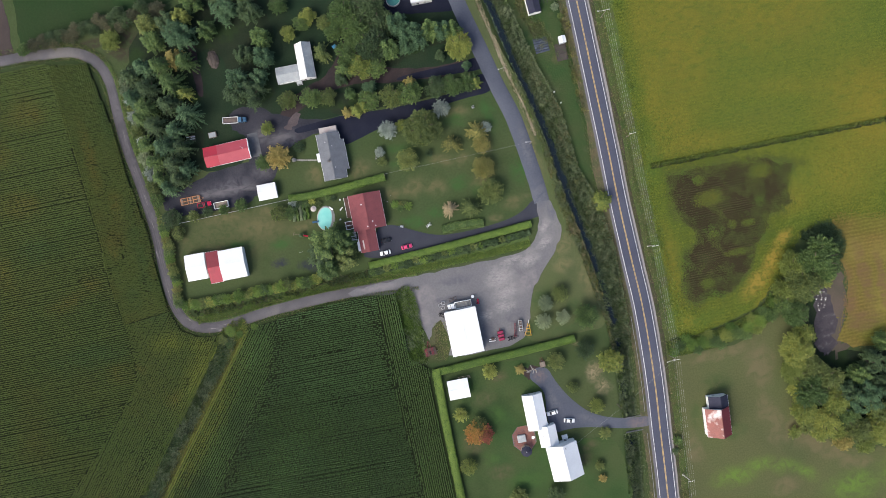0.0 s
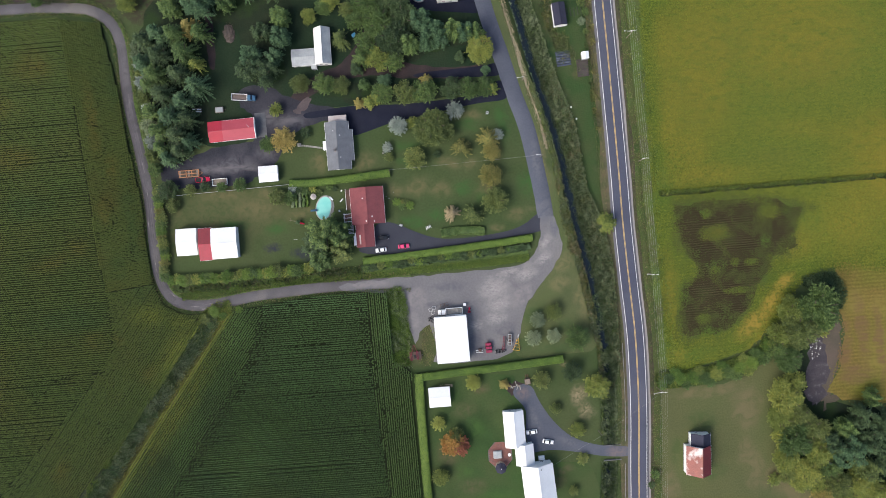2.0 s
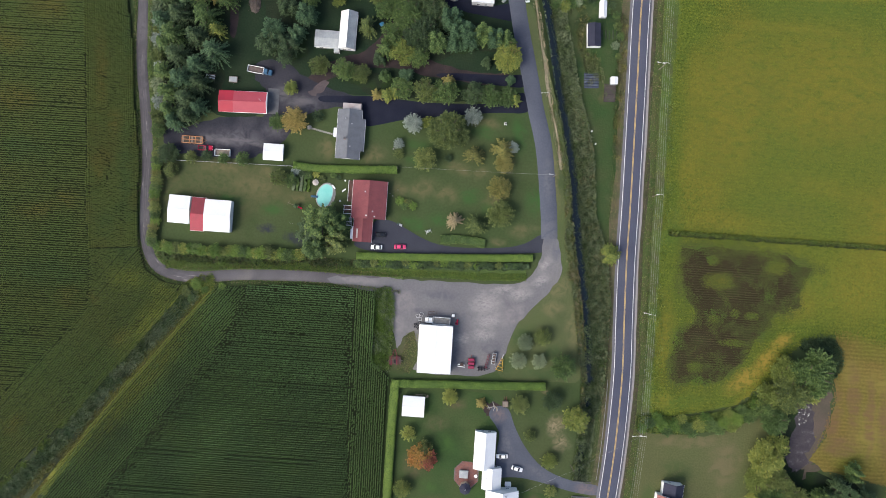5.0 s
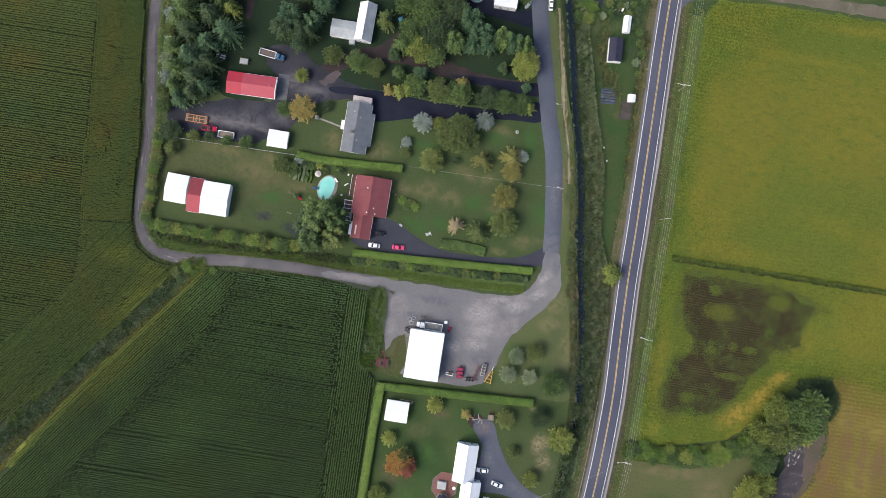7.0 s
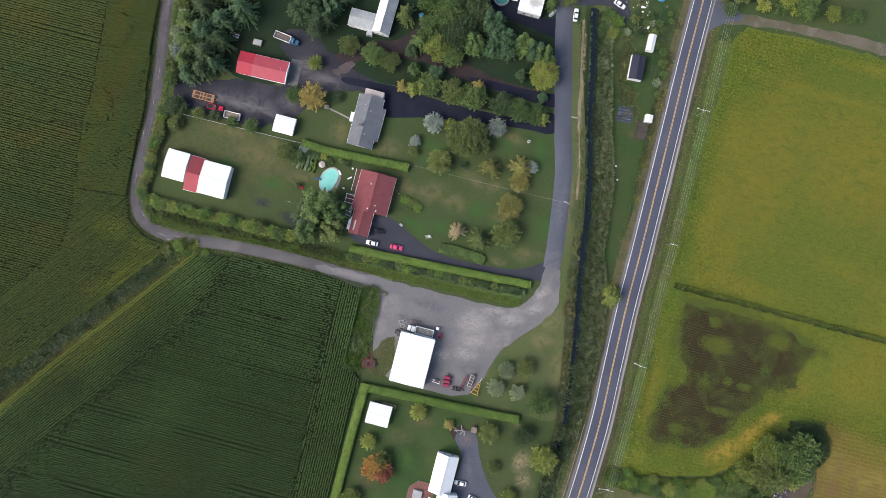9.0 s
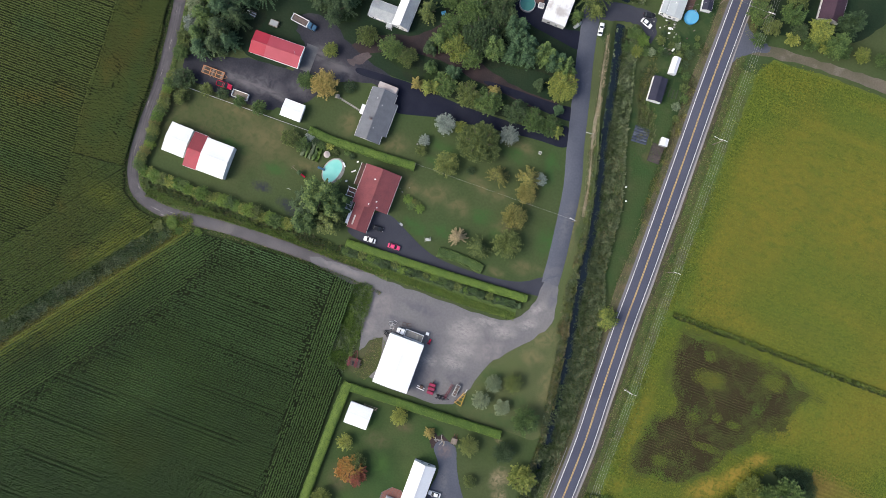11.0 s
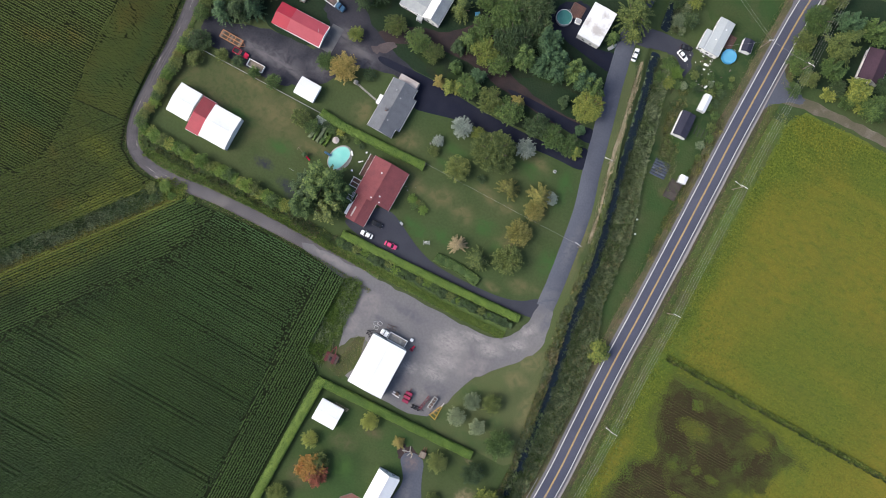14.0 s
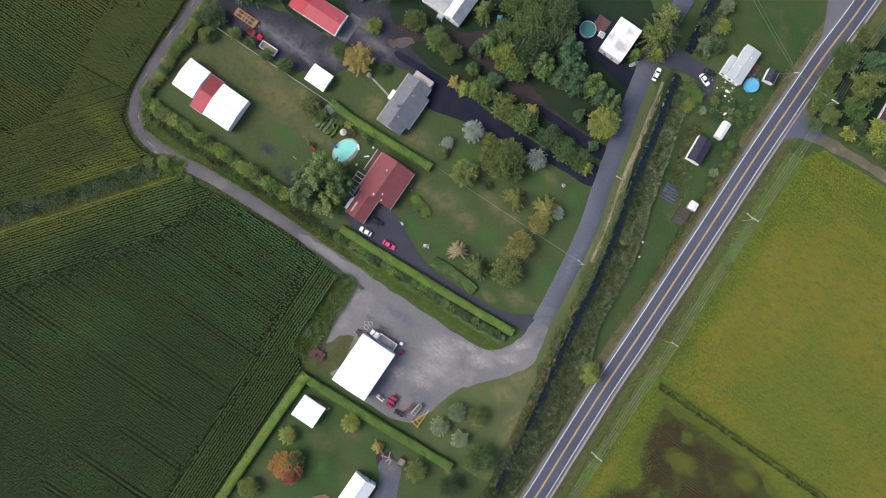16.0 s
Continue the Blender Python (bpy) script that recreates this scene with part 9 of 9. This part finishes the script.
bars(b, "shaft", PAINT["implement_red"], [((-0.5, 1.2, 0.6), (-0.4, 3.0, 0.5)), ((0.5, 1.2, 0.6), (0.4, 3.0, 0.5))])
for s in (-1, 1):
    wheel(b, s * 0.0, s * 1.4, 0.4, 0.18)
pr = random.Random(9)
for k in range(9):
    x, y = 24.6 + pr.uniform(-2.4, 2.0), -63.4 + pr.uniform(-1.2, 1.2)
    b = thing("scrap_board", pose(x, y, 0.06, 0, 0, pr.uniform(0, 180)), "pale broken board on the ground", "board", "scrap boards")
    part("plank", boxed(-0.9, 0.9, -0.15, 0.15, 0, 0.08 + 0.02 * k), [STONE, WOOD, STONE][k % 3], b)

# ---- poles, wires, lamps ----
POLES = [(80.4, 222), (81.0, 174), (81.4, 126.9), (81.4, 77.3), (82.5, 26.0), (83.0, -21.0), (82.9, -68.7), (79.3, -119.4), (75.0, -168)]


def pole(x, y, high, label, arms=1.3, turn=0.0, lamp_way=None):
    root = thing("utility_pole", pose(x, y, 0, 0, 0, turn), label, "utility pole", "roadside poles")
    part("shaft", rod(bmesh.new(), (0, 0, -0.2), (0, 0, high + 0.5), 0.16, 10, 0.11), WOOD, root)
    if arms:
        part("crossarm", boxed(-arms, arms, -0.07, 0.07, high - 0.06, high + 0.08, bevel=0.02), TRIM, root, "pale weathered crossarm")
        for u in (-1, -0.35, 0.35, 1):
            part("insulator", disc(bmesh.new(), (u * arms * 0.94, 0, high + 0.18), 0.07, 0.2, 8), PLASTIC_WHITE, root)
    if lamp_way:
        dx, dy = lamp_way
        arm = part("lamp_arm", rod(bmesh.new(), (0, 0, high - 1.2), (dx, dy, high - 0.7), 0.06, 8), TRIM, root)
        part("lamp_head", boxed(dx * 1.0 - 0.35, dx * 1.0 + 0.1, dy - 0.15, dy + 0.15, high - 0.8, high - 0.62, bevel=0.04), PLASTIC_WHITE, arm)
    return root


LAMPS = {3: (-3.0, 0.3), 5: (-2.8, 0.4), 6: (-3.6, -0.5), 7: (-2.6, 3.0)}
for k, (x, y) in enumerate(POLES):
    pole(x, y, 9.3, "wooden roadside utility pole with crossarm", 1.35, 0, LAMPS.get(k))
pole(41.9, 31, 7.3, "wooden pole beside the lane with a lamp", 0.0, 0, (-2.2, 0.3))
pole(36.9, 63.3, 7.3, "wooden pole beside the lane with a lamp", 0.0, 0, (-2.6, -0.4))
pole(65.2, 128.2, 8.0, "wooden utility pole at the house corner", 0.9, 30)
pole(57.4, -85.0, 6.5, "thin service pole in the garden", 0.0)
pole(-21.0, 30.0, 5.0, "short service pole at the hedge end", 0.0)


def cable(a, b_, sag, r=0.05):
    """A hanging wire between two places."""
    a, b_ = Vector(a), Vector(b_)
    bm = bmesh.new()
    n = 10
    pts = [a.lerp(b_, k / n) - Vector((0, 0, sag * 4 * (k / n) * (1 - k / n))) for k in range(n + 1)]
    rings = [[bm.verts.new(p + Vector((r * math.cos(q), r * 0.2 * math.sin(q), r * math.sin(q)))) if abs((b_ - a).y) > abs((b_ - a).x) else bm.verts.new(p + Vector((0, r * math.cos(q), r * math.sin(q)))) for q in (0, 1.57, 3.14, 4.71)] for p in pts]
    for u, v in zip(rings, rings[1:]):
        for i in range(4):
            bm.faces.new((u[i], u[(i + 1) % 4], v[(i + 1) % 4], v[i]))
    ob = new("overhead_wire", meshed("overhead_wire", bm, WIRE))
    return tagged(ob, "thin pale overhead wire between poles", "wire", "overhead wires")


for (x0, y0), (x1, y1) in zip(POLES, POLES[1:]):
    for u in (-1.27, -0.44, 0.44, 1.27):
        cable((x0 + u, y0, 9.6), (x1 + u, y1, 9.6), 0.7, 0.02)
cable((41.9, 31, 7.2), (-21, 30, 5.2), 0.9, 0.022)
cable((82.9, -68.7, 8.6), (57.4, -85, 6.6), 0.5, 0.025)
cable((57.4, -85, 6.6), (36.2, -96.6, 5.2), 0.4, 0.025)
cable((81.4, 126.9, 8.8), (65.2, 128.2, 8.1), 0.3, 0.03)
cable((64.6, 128.0, 8.1), (23, 148.8, 7.6), 0.8, 0.018)
cable((65.6, 128.5, 8.1), (23.8, 150.4, 7.6), 0.8, 0.018)
cable((65.2, 128.2, 7.6), (53.5, 121, 3.4), 0.4, 0.025)

# ---- fence and guard rail ----
b = thing("white_fence", Matrix(), "low weathered white fence between the yard and the lawn", "fence")
for k in range(20):
    f = k / 19
    x, y = -111 + 47.6 * f, 26.9 + 0.9 * f
    part("post", boxed(x - 0.07, x + 0.07, y - 0.07, y + 0.07, -0.1, 1.15), SIDING_GREY, b)
for k in range(19):
    f = (k + 0.5) / 19
    x, y = -111 + 47.6 * f, 26.9 + 0.9 * f
    for z in (0.5, 1.0):
        part("rail", boxed(x - 1.25, x + 1.25, y - 0.05, y + 0.05, z - 0.07, z + 0.07), SIDING_GREY, b)
RAIL = ROAD + sideways(ROAD) * 5.9
for lo, hi, nm in ((-90.5, -46, "north"), (-140, -98.5, "south")):
    b = thing("guard_rail", Matrix(), "grey steel guard rail on wooden posts", "guard rail", "guard rails")
    run = RAIL[(RAIL[:, 1] > lo) & (RAIL[:, 1] < hi)]
    for (x, y), (x1, y1) in zip(run, run[1:]):
        part("post", boxed(x - 0.08, x + 0.08, y - 0.08, y + 0.08, -0.1, 0.72), WOOD, b)
        bm = bmesh.new()
        for z, t in ((0.5, 0.0), (0.58, 0.03), (0.66, 0.0), (0.74, 0.03)):
            rod(bm, (x + 0.1 + t, y, z), (x1 + 0.1 + t, y1, z), 0.035, 5)
        part("beam", bm, RAIL_STEEL, b)
b = thing("culvert", Matrix(), "concrete headwalls of the drive over the ditch", "culvert")
for y in (-91.5, -97.7):
    part("headwall", boxed(58.8, 66.2, y - 0.2, y + 0.2, -1.4, 0.35, bevel=0.04), CONCRETE, b)
    part("pipe", disc(bmesh.new(), (62.3, y, -0.8), 0.55, 0.5, 16, "Y"), DARK_STEEL, b)

# ---- garden things ----
def lawn_chair(x, y, ang, mtl, label, group="lawn chairs"):
    root = thing("lawn_chair", pose(x, y, 0.03, 0, 0, ang), label, "chair", group)
    part("seat", boxed(-0.3, 0.3, -0.28, 0.28, 0.34, 0.4, bevel=0.02), mtl, root)
    part("backrest", boxed(-0.36, -0.28, -0.28, 0.28, 0.38, 0.95, bevel=0.02), mtl, root)
    for sx in (-0.26, 0.26):
        for sy in (-0.25, 0.25):
            part("leg", boxed(sx - 0.03, sx + 0.03, sy - 0.03, sy + 0.03, 0, 0.35), mtl, root)
        
    for sy in (-0.31, 0.31):
        part("armrest", boxed(-0.3, 0.28, sy - 0.04, sy + 0.04, 0.58, 0.63), mtl, root)


b = thing("swing_frame", pose(-6.8, 5.5, 0.02, 0, 0, 25), "white metal swing frame standing on the lawn", "swing frame")
bars(b, "post", PLASTIC_WHITE, [((-1.1, -0.8, 0), (-0.9, 0, 1.9)), ((-1.1, 0.8, 0), (-0.9, 0, 1.9)), ((1.1, -0.8, 0), (0.9, 0, 1.9)), ((1.1, 0.8, 0), (0.9, 0, 1.9))], 0.07)
bars(b, "top_rail", PLASTIC_WHITE, [((-0.95, 0, 1.9), (0.95, 0, 1.9))], 0.08)
for sy in (-0.4, 0.0, 0.4):
    part("seat_slat", boxed(-0.7, 0.7, sy - 0.09, sy + 0.09, 0.5, 0.55), PLASTIC_WHITE, b)
bars(b, "hanger", STEEL, [((-0.65, 0, 0.55), (-0.65, 0, 1.88)), ((0.65, 0, 0.55), (0.65, 0, 1.88))], 0.03)
b = thing("garden_cart", pose(-18.1, 7.2, 0.02, 0, 0, -20), "blue grey garden cart standing beside the driveway", "cart")
part("tray", loft(bmesh.new(), [(-0.7, 0.3, 0.4, 0.35, 0.62), (0.6, 0.36, 0.46, 0.3, 0.66)]), SIDING_GREY, b)
bars(b, "handle", PAINT["blue"], [((-0.7, -0.3, 0.5), (-1.5, -0.35, 0.7)), ((-0.7, 0.3, 0.5), (-1.5, 0.35, 0.7))], 0.05)
part("wheel", disc(bmesh.new(), (0.75, 0, 0.2), 0.2, 0.12, 14), RUBBER, b)
bars(b, "leg", STEEL, [((-0.5, -0.3, 0), (-0.5, -0.3, 0.4)), ((-0.5, 0.3, 0), (-0.5, 0.3, 0.4))], 0.04)
for x, y in ((56.2, 50.5), (58.1, 45.5)):
    b = thing("bucket", pose(x, y, 0.04), "white plastic bucket standing on the grass", "bucket", "buckets on the verge")
    part("pail", disc(bmesh.new(), (0, 0, 0.22), 0.34, 0.44, 14), PLASTIC_WHITE, b)
    part("handle", rod(bmesh.new(), (-0.34, 0, 0.44), (0.34, 0, 0.5), 0.02), STEEL, b)
for x, y, a in ((-43.2, 15.2, 10), (-41.8, 23.5, 150)):
    lawn_chair(x, y, a, PLASTIC_WHITE, "white garden chair near the pool", "pool chairs")
b = thing("garden_bench", pose(-42.0, 19.6, 0.03, 0, 0, 40), "white slatted garden bench near the pool", "bench")
for k in range(4):
    part("slat", boxed(-0.9, 0.9, -0.25 + k * 0.13, -0.15 + k * 0.13, 0.42, 0.46), PLASTIC_WHITE, b)
for s in (-0.8, 0.8):
    part("leg", boxed(s - 0.04, s + 0.04, -0.25, 0.25, 0, 0.42), PLASTIC_WHITE, b)
b = thing("pool_umbrella", pose(-53.3, 21.8, 0.06), "tan tattered parasol beside the pool", "parasol")
bm = bmesh.new()
bmesh.ops.create_cone(bm, cap_ends=False, segments=8, radius1=1.3, radius2=0.05, depth=0.5, matrix=Matrix.Translation((0, 0, 2.3)))
part("canopy", bm, PINK_METAL, b)
part("pole", rod(bmesh.new(), (0, 0, 0), (0, 0, 2.5), 0.03), STEEL, b)
b = thing("pool_slide", pose(-53.4, 16.2, 0.06), "blue plastic pool slide", "slide")
part("chute", loft(bmesh.new(), [(-1.6, 0.35, 0.4, 1.3, 1.45), (-0.2, 0.35, 0.4, 0.9, 1.1), (1.1, 0.35, 0.4, 0.4, 0.6)]), PAINT["blue"], b)
bars(b, "leg", STEEL, [((-1.5, 0.3, 0), (-1.5, 0.3, 1.35)), ((-1.5, -0.3, 0), (-1.5, -0.3, 1.35)), ((0.8, 0.3, 0), (0.8, 0.3, 0.5)), ((0.8, -0.3, 0), (0.8, -0.3, 0.5))], 0.04)
b = thing("play_set", pose(-60.6, 11.8, 0.03, 0, 0, -20), "small red and green play set", "play set")
part("platform", boxed(-0.7, 0.7, -0.7, 0.7, 1.0, 1.1), WOOD, b)
bm = bmesh.new()
bmesh.ops.create_cone(bm, cap_ends=True, segments=4, radius1=1.15, radius2=0.02, depth=0.6, matrix=Matrix.Translation((0, 0, 2.4)) @ Matrix.Rotation(math.pi / 4, 4, "Z"))
part("roof", bm, LEAF["dark"], b)
for sx in (-0.65, 0.65):
    for sy in (-0.65, 0.65):
        part("post", boxed(sx - 0.05, sx + 0.05, sy - 0.05, sy + 0.05, 0, 2.15), WOOD, b)
part("slide", loft(bmesh.new(), [(0.7, 0.25, 0.3, 1.0, 1.15), (2.4, 0.25, 0.3, 0.1, 0.25)]), PAINT["red"], b)
bars(b, "swing_beam", WOOD, [((-0.7, 0, 2.0), (-3.4, 0, 2.0)), ((-3.4, 0, 2.0), (-3.6, 0.9, 0)), ((-3.4, 0, 2.0), (-3.6, -0.9, 0))], 0.06)
b = thing("dog_house", pose(-57.6, 43.8, 0.02, 0, 0, 8), "small pale dog house at the path end", "kennel")
part("wall", boxed(-0.7, 0.7, -0.6, 0.6, 0, 0.9), SIDING_TAN, b)
part("roof", slope(bmesh.new(), 1.4, 1.2, 0.9, 0.4, 0.12, -1, 0.05), STONE, b)
part("roof", slope(bmesh.new(), 1.4, 1.2, 0.9, 0.4, 0.12, 1, 0.05), STONE, b)
b = thing("stone_path", Matrix(), "pale stepping stone path to the bungalow", "path")
for k in range(12):
    x, y = -56.4 + k * 0.78, 43.6 - k * 0.16
    part("stone", boxed(x - 0.33, x + 0.33, y - 0.36, y + 0.36, -0.02, 0.05, bevel=0.02), STONE, b)
b = thing("mail_box", pose(21.3, 51.0, 0.02), "black and white box on a lawn post", "post box")
part("post", boxed(-0.05, 0.05, -0.05, 0.05, 0, 1.0), WOOD, b)
part("box", boxed(-0.5, 0.5, -0.5, 0.5, 0.05, 0.6, bevel=0.05), PLASTIC_WHITE, b)
part("lid", boxed(-0.36, 0.36, -0.36, 0.36, 0.6, 0.64), RUBBER, b)
pr = random.Random(3)


def rock(x, y, s, label, group, mtl=None, name="rock", cat="stone"):
    bm = bmesh.new()
    bmesh.ops.create_icosphere(bm, subdivisions=2, radius=s)
    for v in bm.verts:
        v.co = Vector((v.co.x, v.co.y, v.co.z * 0.6)) * (0.8 + 0.4 * noise.noise(v.co * 2.2 / s + Vector((x, y, 0)))) + Vector((0, 0, s * 0.25))
    ob = new(name, meshed(name, bm, mtl or STONE))
    ob.matrix_world = pose(x, y, 0.02)
    return tagged(ob, label, cat, group)


for x, y, s in ((-22.6, 38.6, 0.55), (-23.2, 37.7, 0.45), (-22.4, 36.8, 0.4), (-22.1, 40.3, 0.35)):
    rock(x, y, s, "pale garden boulder beside shrubs", "garden boulders")
for x, y, s in ((-26.2, 21.8, 0.25), (-24.8, 20.6, 0.22), (-23.4, 19.7, 0.25), (-22.2, 18.8, 0.3), (-20.2, 21.2, 0.22), (-19.4, 17.4, 0.22)):
    rock(x, y, s, "small pale stepping stone in the lawn", "lawn stones")
for k in range(40):
    rock(149.5 + pr.uniform(-2.6, 3.2), -57 + pr.uniform(-6, 5) * pr.random(), pr.uniform(0.15, 0.42), "pale rubble block under the trees", "rubble", TRIM if k % 6 == 0 else STONE, "rubble_block")
for k in range(20):
    rock(46 + pr.uniform(-2, 9), 108.5 + pr.uniform(-5, 5), pr.uniform(0.15, 0.4), "small pale clutter in the weeds", "yard clutter", [STONE, WOOD, STONE, PLASTIC_WHITE][k % 4], "clutter_piece")
for k, (x, y) in enumerate([(51.4, 104.6), (52.4, 103.4), (53.2, 104.9), (54.6, 105.4), (50.6, 105.6), (55.8, 104.8), (51.8, 102.8), (54.0, 103.7), (49.0, 113.2), (50.6, 112.6), (52.0, 113.6), (49.6, 114.4), (56.2, 108.6), (58.0, 111.4), (59.6, 115.2), (51.0, 110.8), (53.6, 111.2)]):
    b = thing("scrap_crate", pose(x, y, 0.0, 0, 0, pr.uniform(0, 90)), "small box of junk in the weedy yard", "crate", "yard junk")
    w = pr.uniform(0.25, 0.6)
    part("crate", boxed(-w, w, -w * 0.6, w * 0.6, -0.03, pr.uniform(0.25, 0.6), bevel=0.04), [SIDING_GREY, DARK_STEEL, WOOD, PLASTIC_WHITE, STONE, RUBBER][k % 6], b)
for x, y in ((46.8, 116.2), (48.4, 115.2), (51.8, 114.8)):
    b = thing("planter_tub", pose(x, y, 0.03), "white plastic planter tub", "planter", "planter tubs")
    part("tub", disc(bmesh.new(), (0, 0, 0.25), 0.42, 0.5, 14), PLASTIC_WHITE, b)
    part("soil", disc(bmesh.new(), (0, 0, 0.49), 0.36, 0.04, 14), SOIL, b)
for x, y, r in ((49, 107, 1.6), (54.5, 109.5, 1.4), (52, 103, 1.5), (57, 103.5, 1.8), (47, 101.5, 1.5), (58.5, 108, 1.3), (50.2, 103.6, 1.2), (53.4, 106.6, 1.3), (55.6, 107, 1.2), (60.8, 105.6, 1.7), (60.4, 101.4, 1.6), (58.8, 99.2, 1.5), (48.8, 109.8, 1.1), (61.6, 112.6, 1.0), (62.4, 110, 1.1)):
    plant(x, y, r, "broad", ["dark", "olive", "green", "reed"][int(x) % 4], 0.6, "overgrown weedy shrub in the yard", "yard shrubs", "shrub")
# garden tarp and beds by the roadside
b = thing("garden_tarp", pose(54.5, 71.0, 0.02, 0, 0, 4), "dark blue ribbed tarpaulin over a garden bed", "tarpaulin")
for k in range(6):
    part("fold", loft(bmesh.new(), [(-2.9, 0.45, 0.3, 0.0, 0.12 + 0.05 * (k % 2)), (0.2, 0.52, 0.34, 0.0, 0.2), (3.0, 0.45, 0.3, 0.0, 0.13)]), TARP, b).location = (0, -2.7 + k * 1.07, 0)
for k in range(6):
    x = 57.5 + k * 1.5
    b = thing("garden_bed", pose(x, 90.0, 0.02, 0, 0, 4), "narrow raised vegetable bed", "garden bed", "vegetable beds")
    part("soil", boxed(-0.3, 0.3, -1.7 - 0.25 * (k % 3), 1.5 + 0.3 * (k % 2), -0.02, 0.12, bevel=0.05), DRAIN_FLOOR, b)
for k in range(5):
    hedge("vegetable_row", [(-62.5 + k * 1.5, 18.0), (-62.3 + k * 1.5, 21), (-62.4 + k * 1.5, 24.6)], 0.9, 0.6, "leafy green vegetable row", ["reed", "green", "reed", "green", "hedge"][k], 0.22, 70 + k, 26, 0.16)
b = thing("clothes_line", pose(-62, 4.8, 0.02), "steel clothes post on the lawn", "clothes post")
bars(b, "post", STEEL, [((0, 0, 0), (0, 0, 2.0)), ((-0.8, 0, 2.0), (0.8, 0, 2.0))], 0.05)
# brush pile
b = thing("brush_pile", pose(-83.1, 92.3, 0.02), "pile of cut brush and branches", "brush pile")
pr = random.Random(12)
bm = bmesh.new()
bmesh.ops.create_icosphere(bm, subdivisions=3, radius=1.0)
for v in bm.verts:
    v.co = Vector((v.co.x * 2.7, v.co.y * 4.3, max(-0.05, v.co.z * 0.9))) * (0.85 + 0.3 * noise.noise(v.co * 3))
part("heap", bm, BRUSH, b)
for k in range(90):
    a, r = pr.uniform(0, 6.28), pr.uniform(0.1, 1.0) ** 0.6
    c = Vector((2.7 * r * math.cos(a), 4.3 * r * math.sin(a), 0.95 * math.sqrt(max(0, 1 - r * r)) + 0.15))
    d = Vector((pr.uniform(-1, 1), pr.uniform(-1, 1), pr.uniform(-0.2, 0.3))) * 0.8
    part("branch", rod(bmesh.new(), c - d, c + d, 0.05, 4, 0.02), BARK, b)
rock(-82.6, 91.3, 0.5, "white block on the brush pile", "", PLASTIC_WHITE, "foam_block")
# pergola rack beside the garden shed
b = thing("timber_rack", pose(-4.6, -60.9, 0.02), "grey timber rack behind the garden shed", "rack")
for s in (-2.4, 2.2):
    part("post", boxed(s - 0.07, s + 0.07, -0.07, 0.07, 0, 1.9), WOOD, b)
    part("arm", boxed(s - 0.05, s + 0.05, -0.7, 0.7, 1.7, 1.8), WOOD, b)
for u in (-0.5, 0, 0.5):
    part("beam", boxed(-2.7, 2.7, u - 0.05, u + 0.05, 1.8, 1.92), WOOD, b)
b = thing("boat", pose(17.5, 101.4, 0.05, 0, 0, 60), "grey upturned rowing boat beside the lane", "boat")
part("hull", loft(bmesh.new(), [(-1.9, 0.5, 0.3, 0.0, 0.5), (-0.8, 0.75, 0.45, 0.0, 0.65), (0.8, 0.7, 0.4, 0.0, 0.62), (1.7, 0.35, 0.2, 0.0, 0.5), (2.1, 0.1, 0.06, 0.0, 0.3)]), ROOF_DULL, b)
part("keel", boxed(-1.7, 1.9, -0.04, 0.04, 0.5, 0.72), STEEL, b)

b = thing("blue_tarp", pose(-31.4, 87.6, 0.03, 0, 0, 35) @ Matrix.Diagonal((0.7, 0.55, 0.7, 1)), "crumpled blue tarpaulin under the trees", "tarpaulin")
for k in range(3):
    part("fold", loft(bmesh.new(), [(-1.3, 0.5, 0.3, 0.0, 0.3), (0.1, 0.6, 0.4, 0.0, 0.5), (1.3, 0.45, 0.3, 0.0, 0.25)]), POOL_BLUE, b).location = (0, -0.9 + k * 0.9, 0)

# beds and bushes between the hedge and the pool
for x, y, r, c in ((-56.6, 24.4, 1.6, "green"), (-53.6, 25.2, 1.4, "lime"), (-51.0, 23.4, 1.3, "olive"), (-59.0, 25.4, 1.5, "dark"), (-46.6, 25.4, 1.2, "green"), (-44.4, 24.6, 1.1, "dark"), (-61.8, 26.2, 1.7, "grey")):
    plant(x, y, r, "broad", c, 0.6, "low garden shrub between hedge and pool", "pool garden shrubs", "shrub")
for x, y, t in ((-46.2, 20.6, 40),):
    b = thing("sun_lounger", pose(x, y, 0.04, 0, 0, t), "white plastic sun lounger beside the pool", "lounger", "")
    part("seat", boxed(-0.32, 0.32, -0.9, 0.4, 0.28, 0.36, bevel=0.03), PLASTIC_WHITE, b)
    bk = part("backrest", boxed(-0.32, 0.32, 0.0, 0.75, 0.0, 0.07, bevel=0.02), PLASTIC_WHITE, b)
    bk.matrix_local = pose(0, 0.4, 0.32, 35, 0, 0)
    for sx in (-0.28, 0.28):
        for sy in (-0.8, 0.3):
            part("leg", boxed(sx - 0.03, sx + 0.03, sy - 0.03, sy + 0.03, -0.04, 0.3), PLASTIC_WHITE, b)
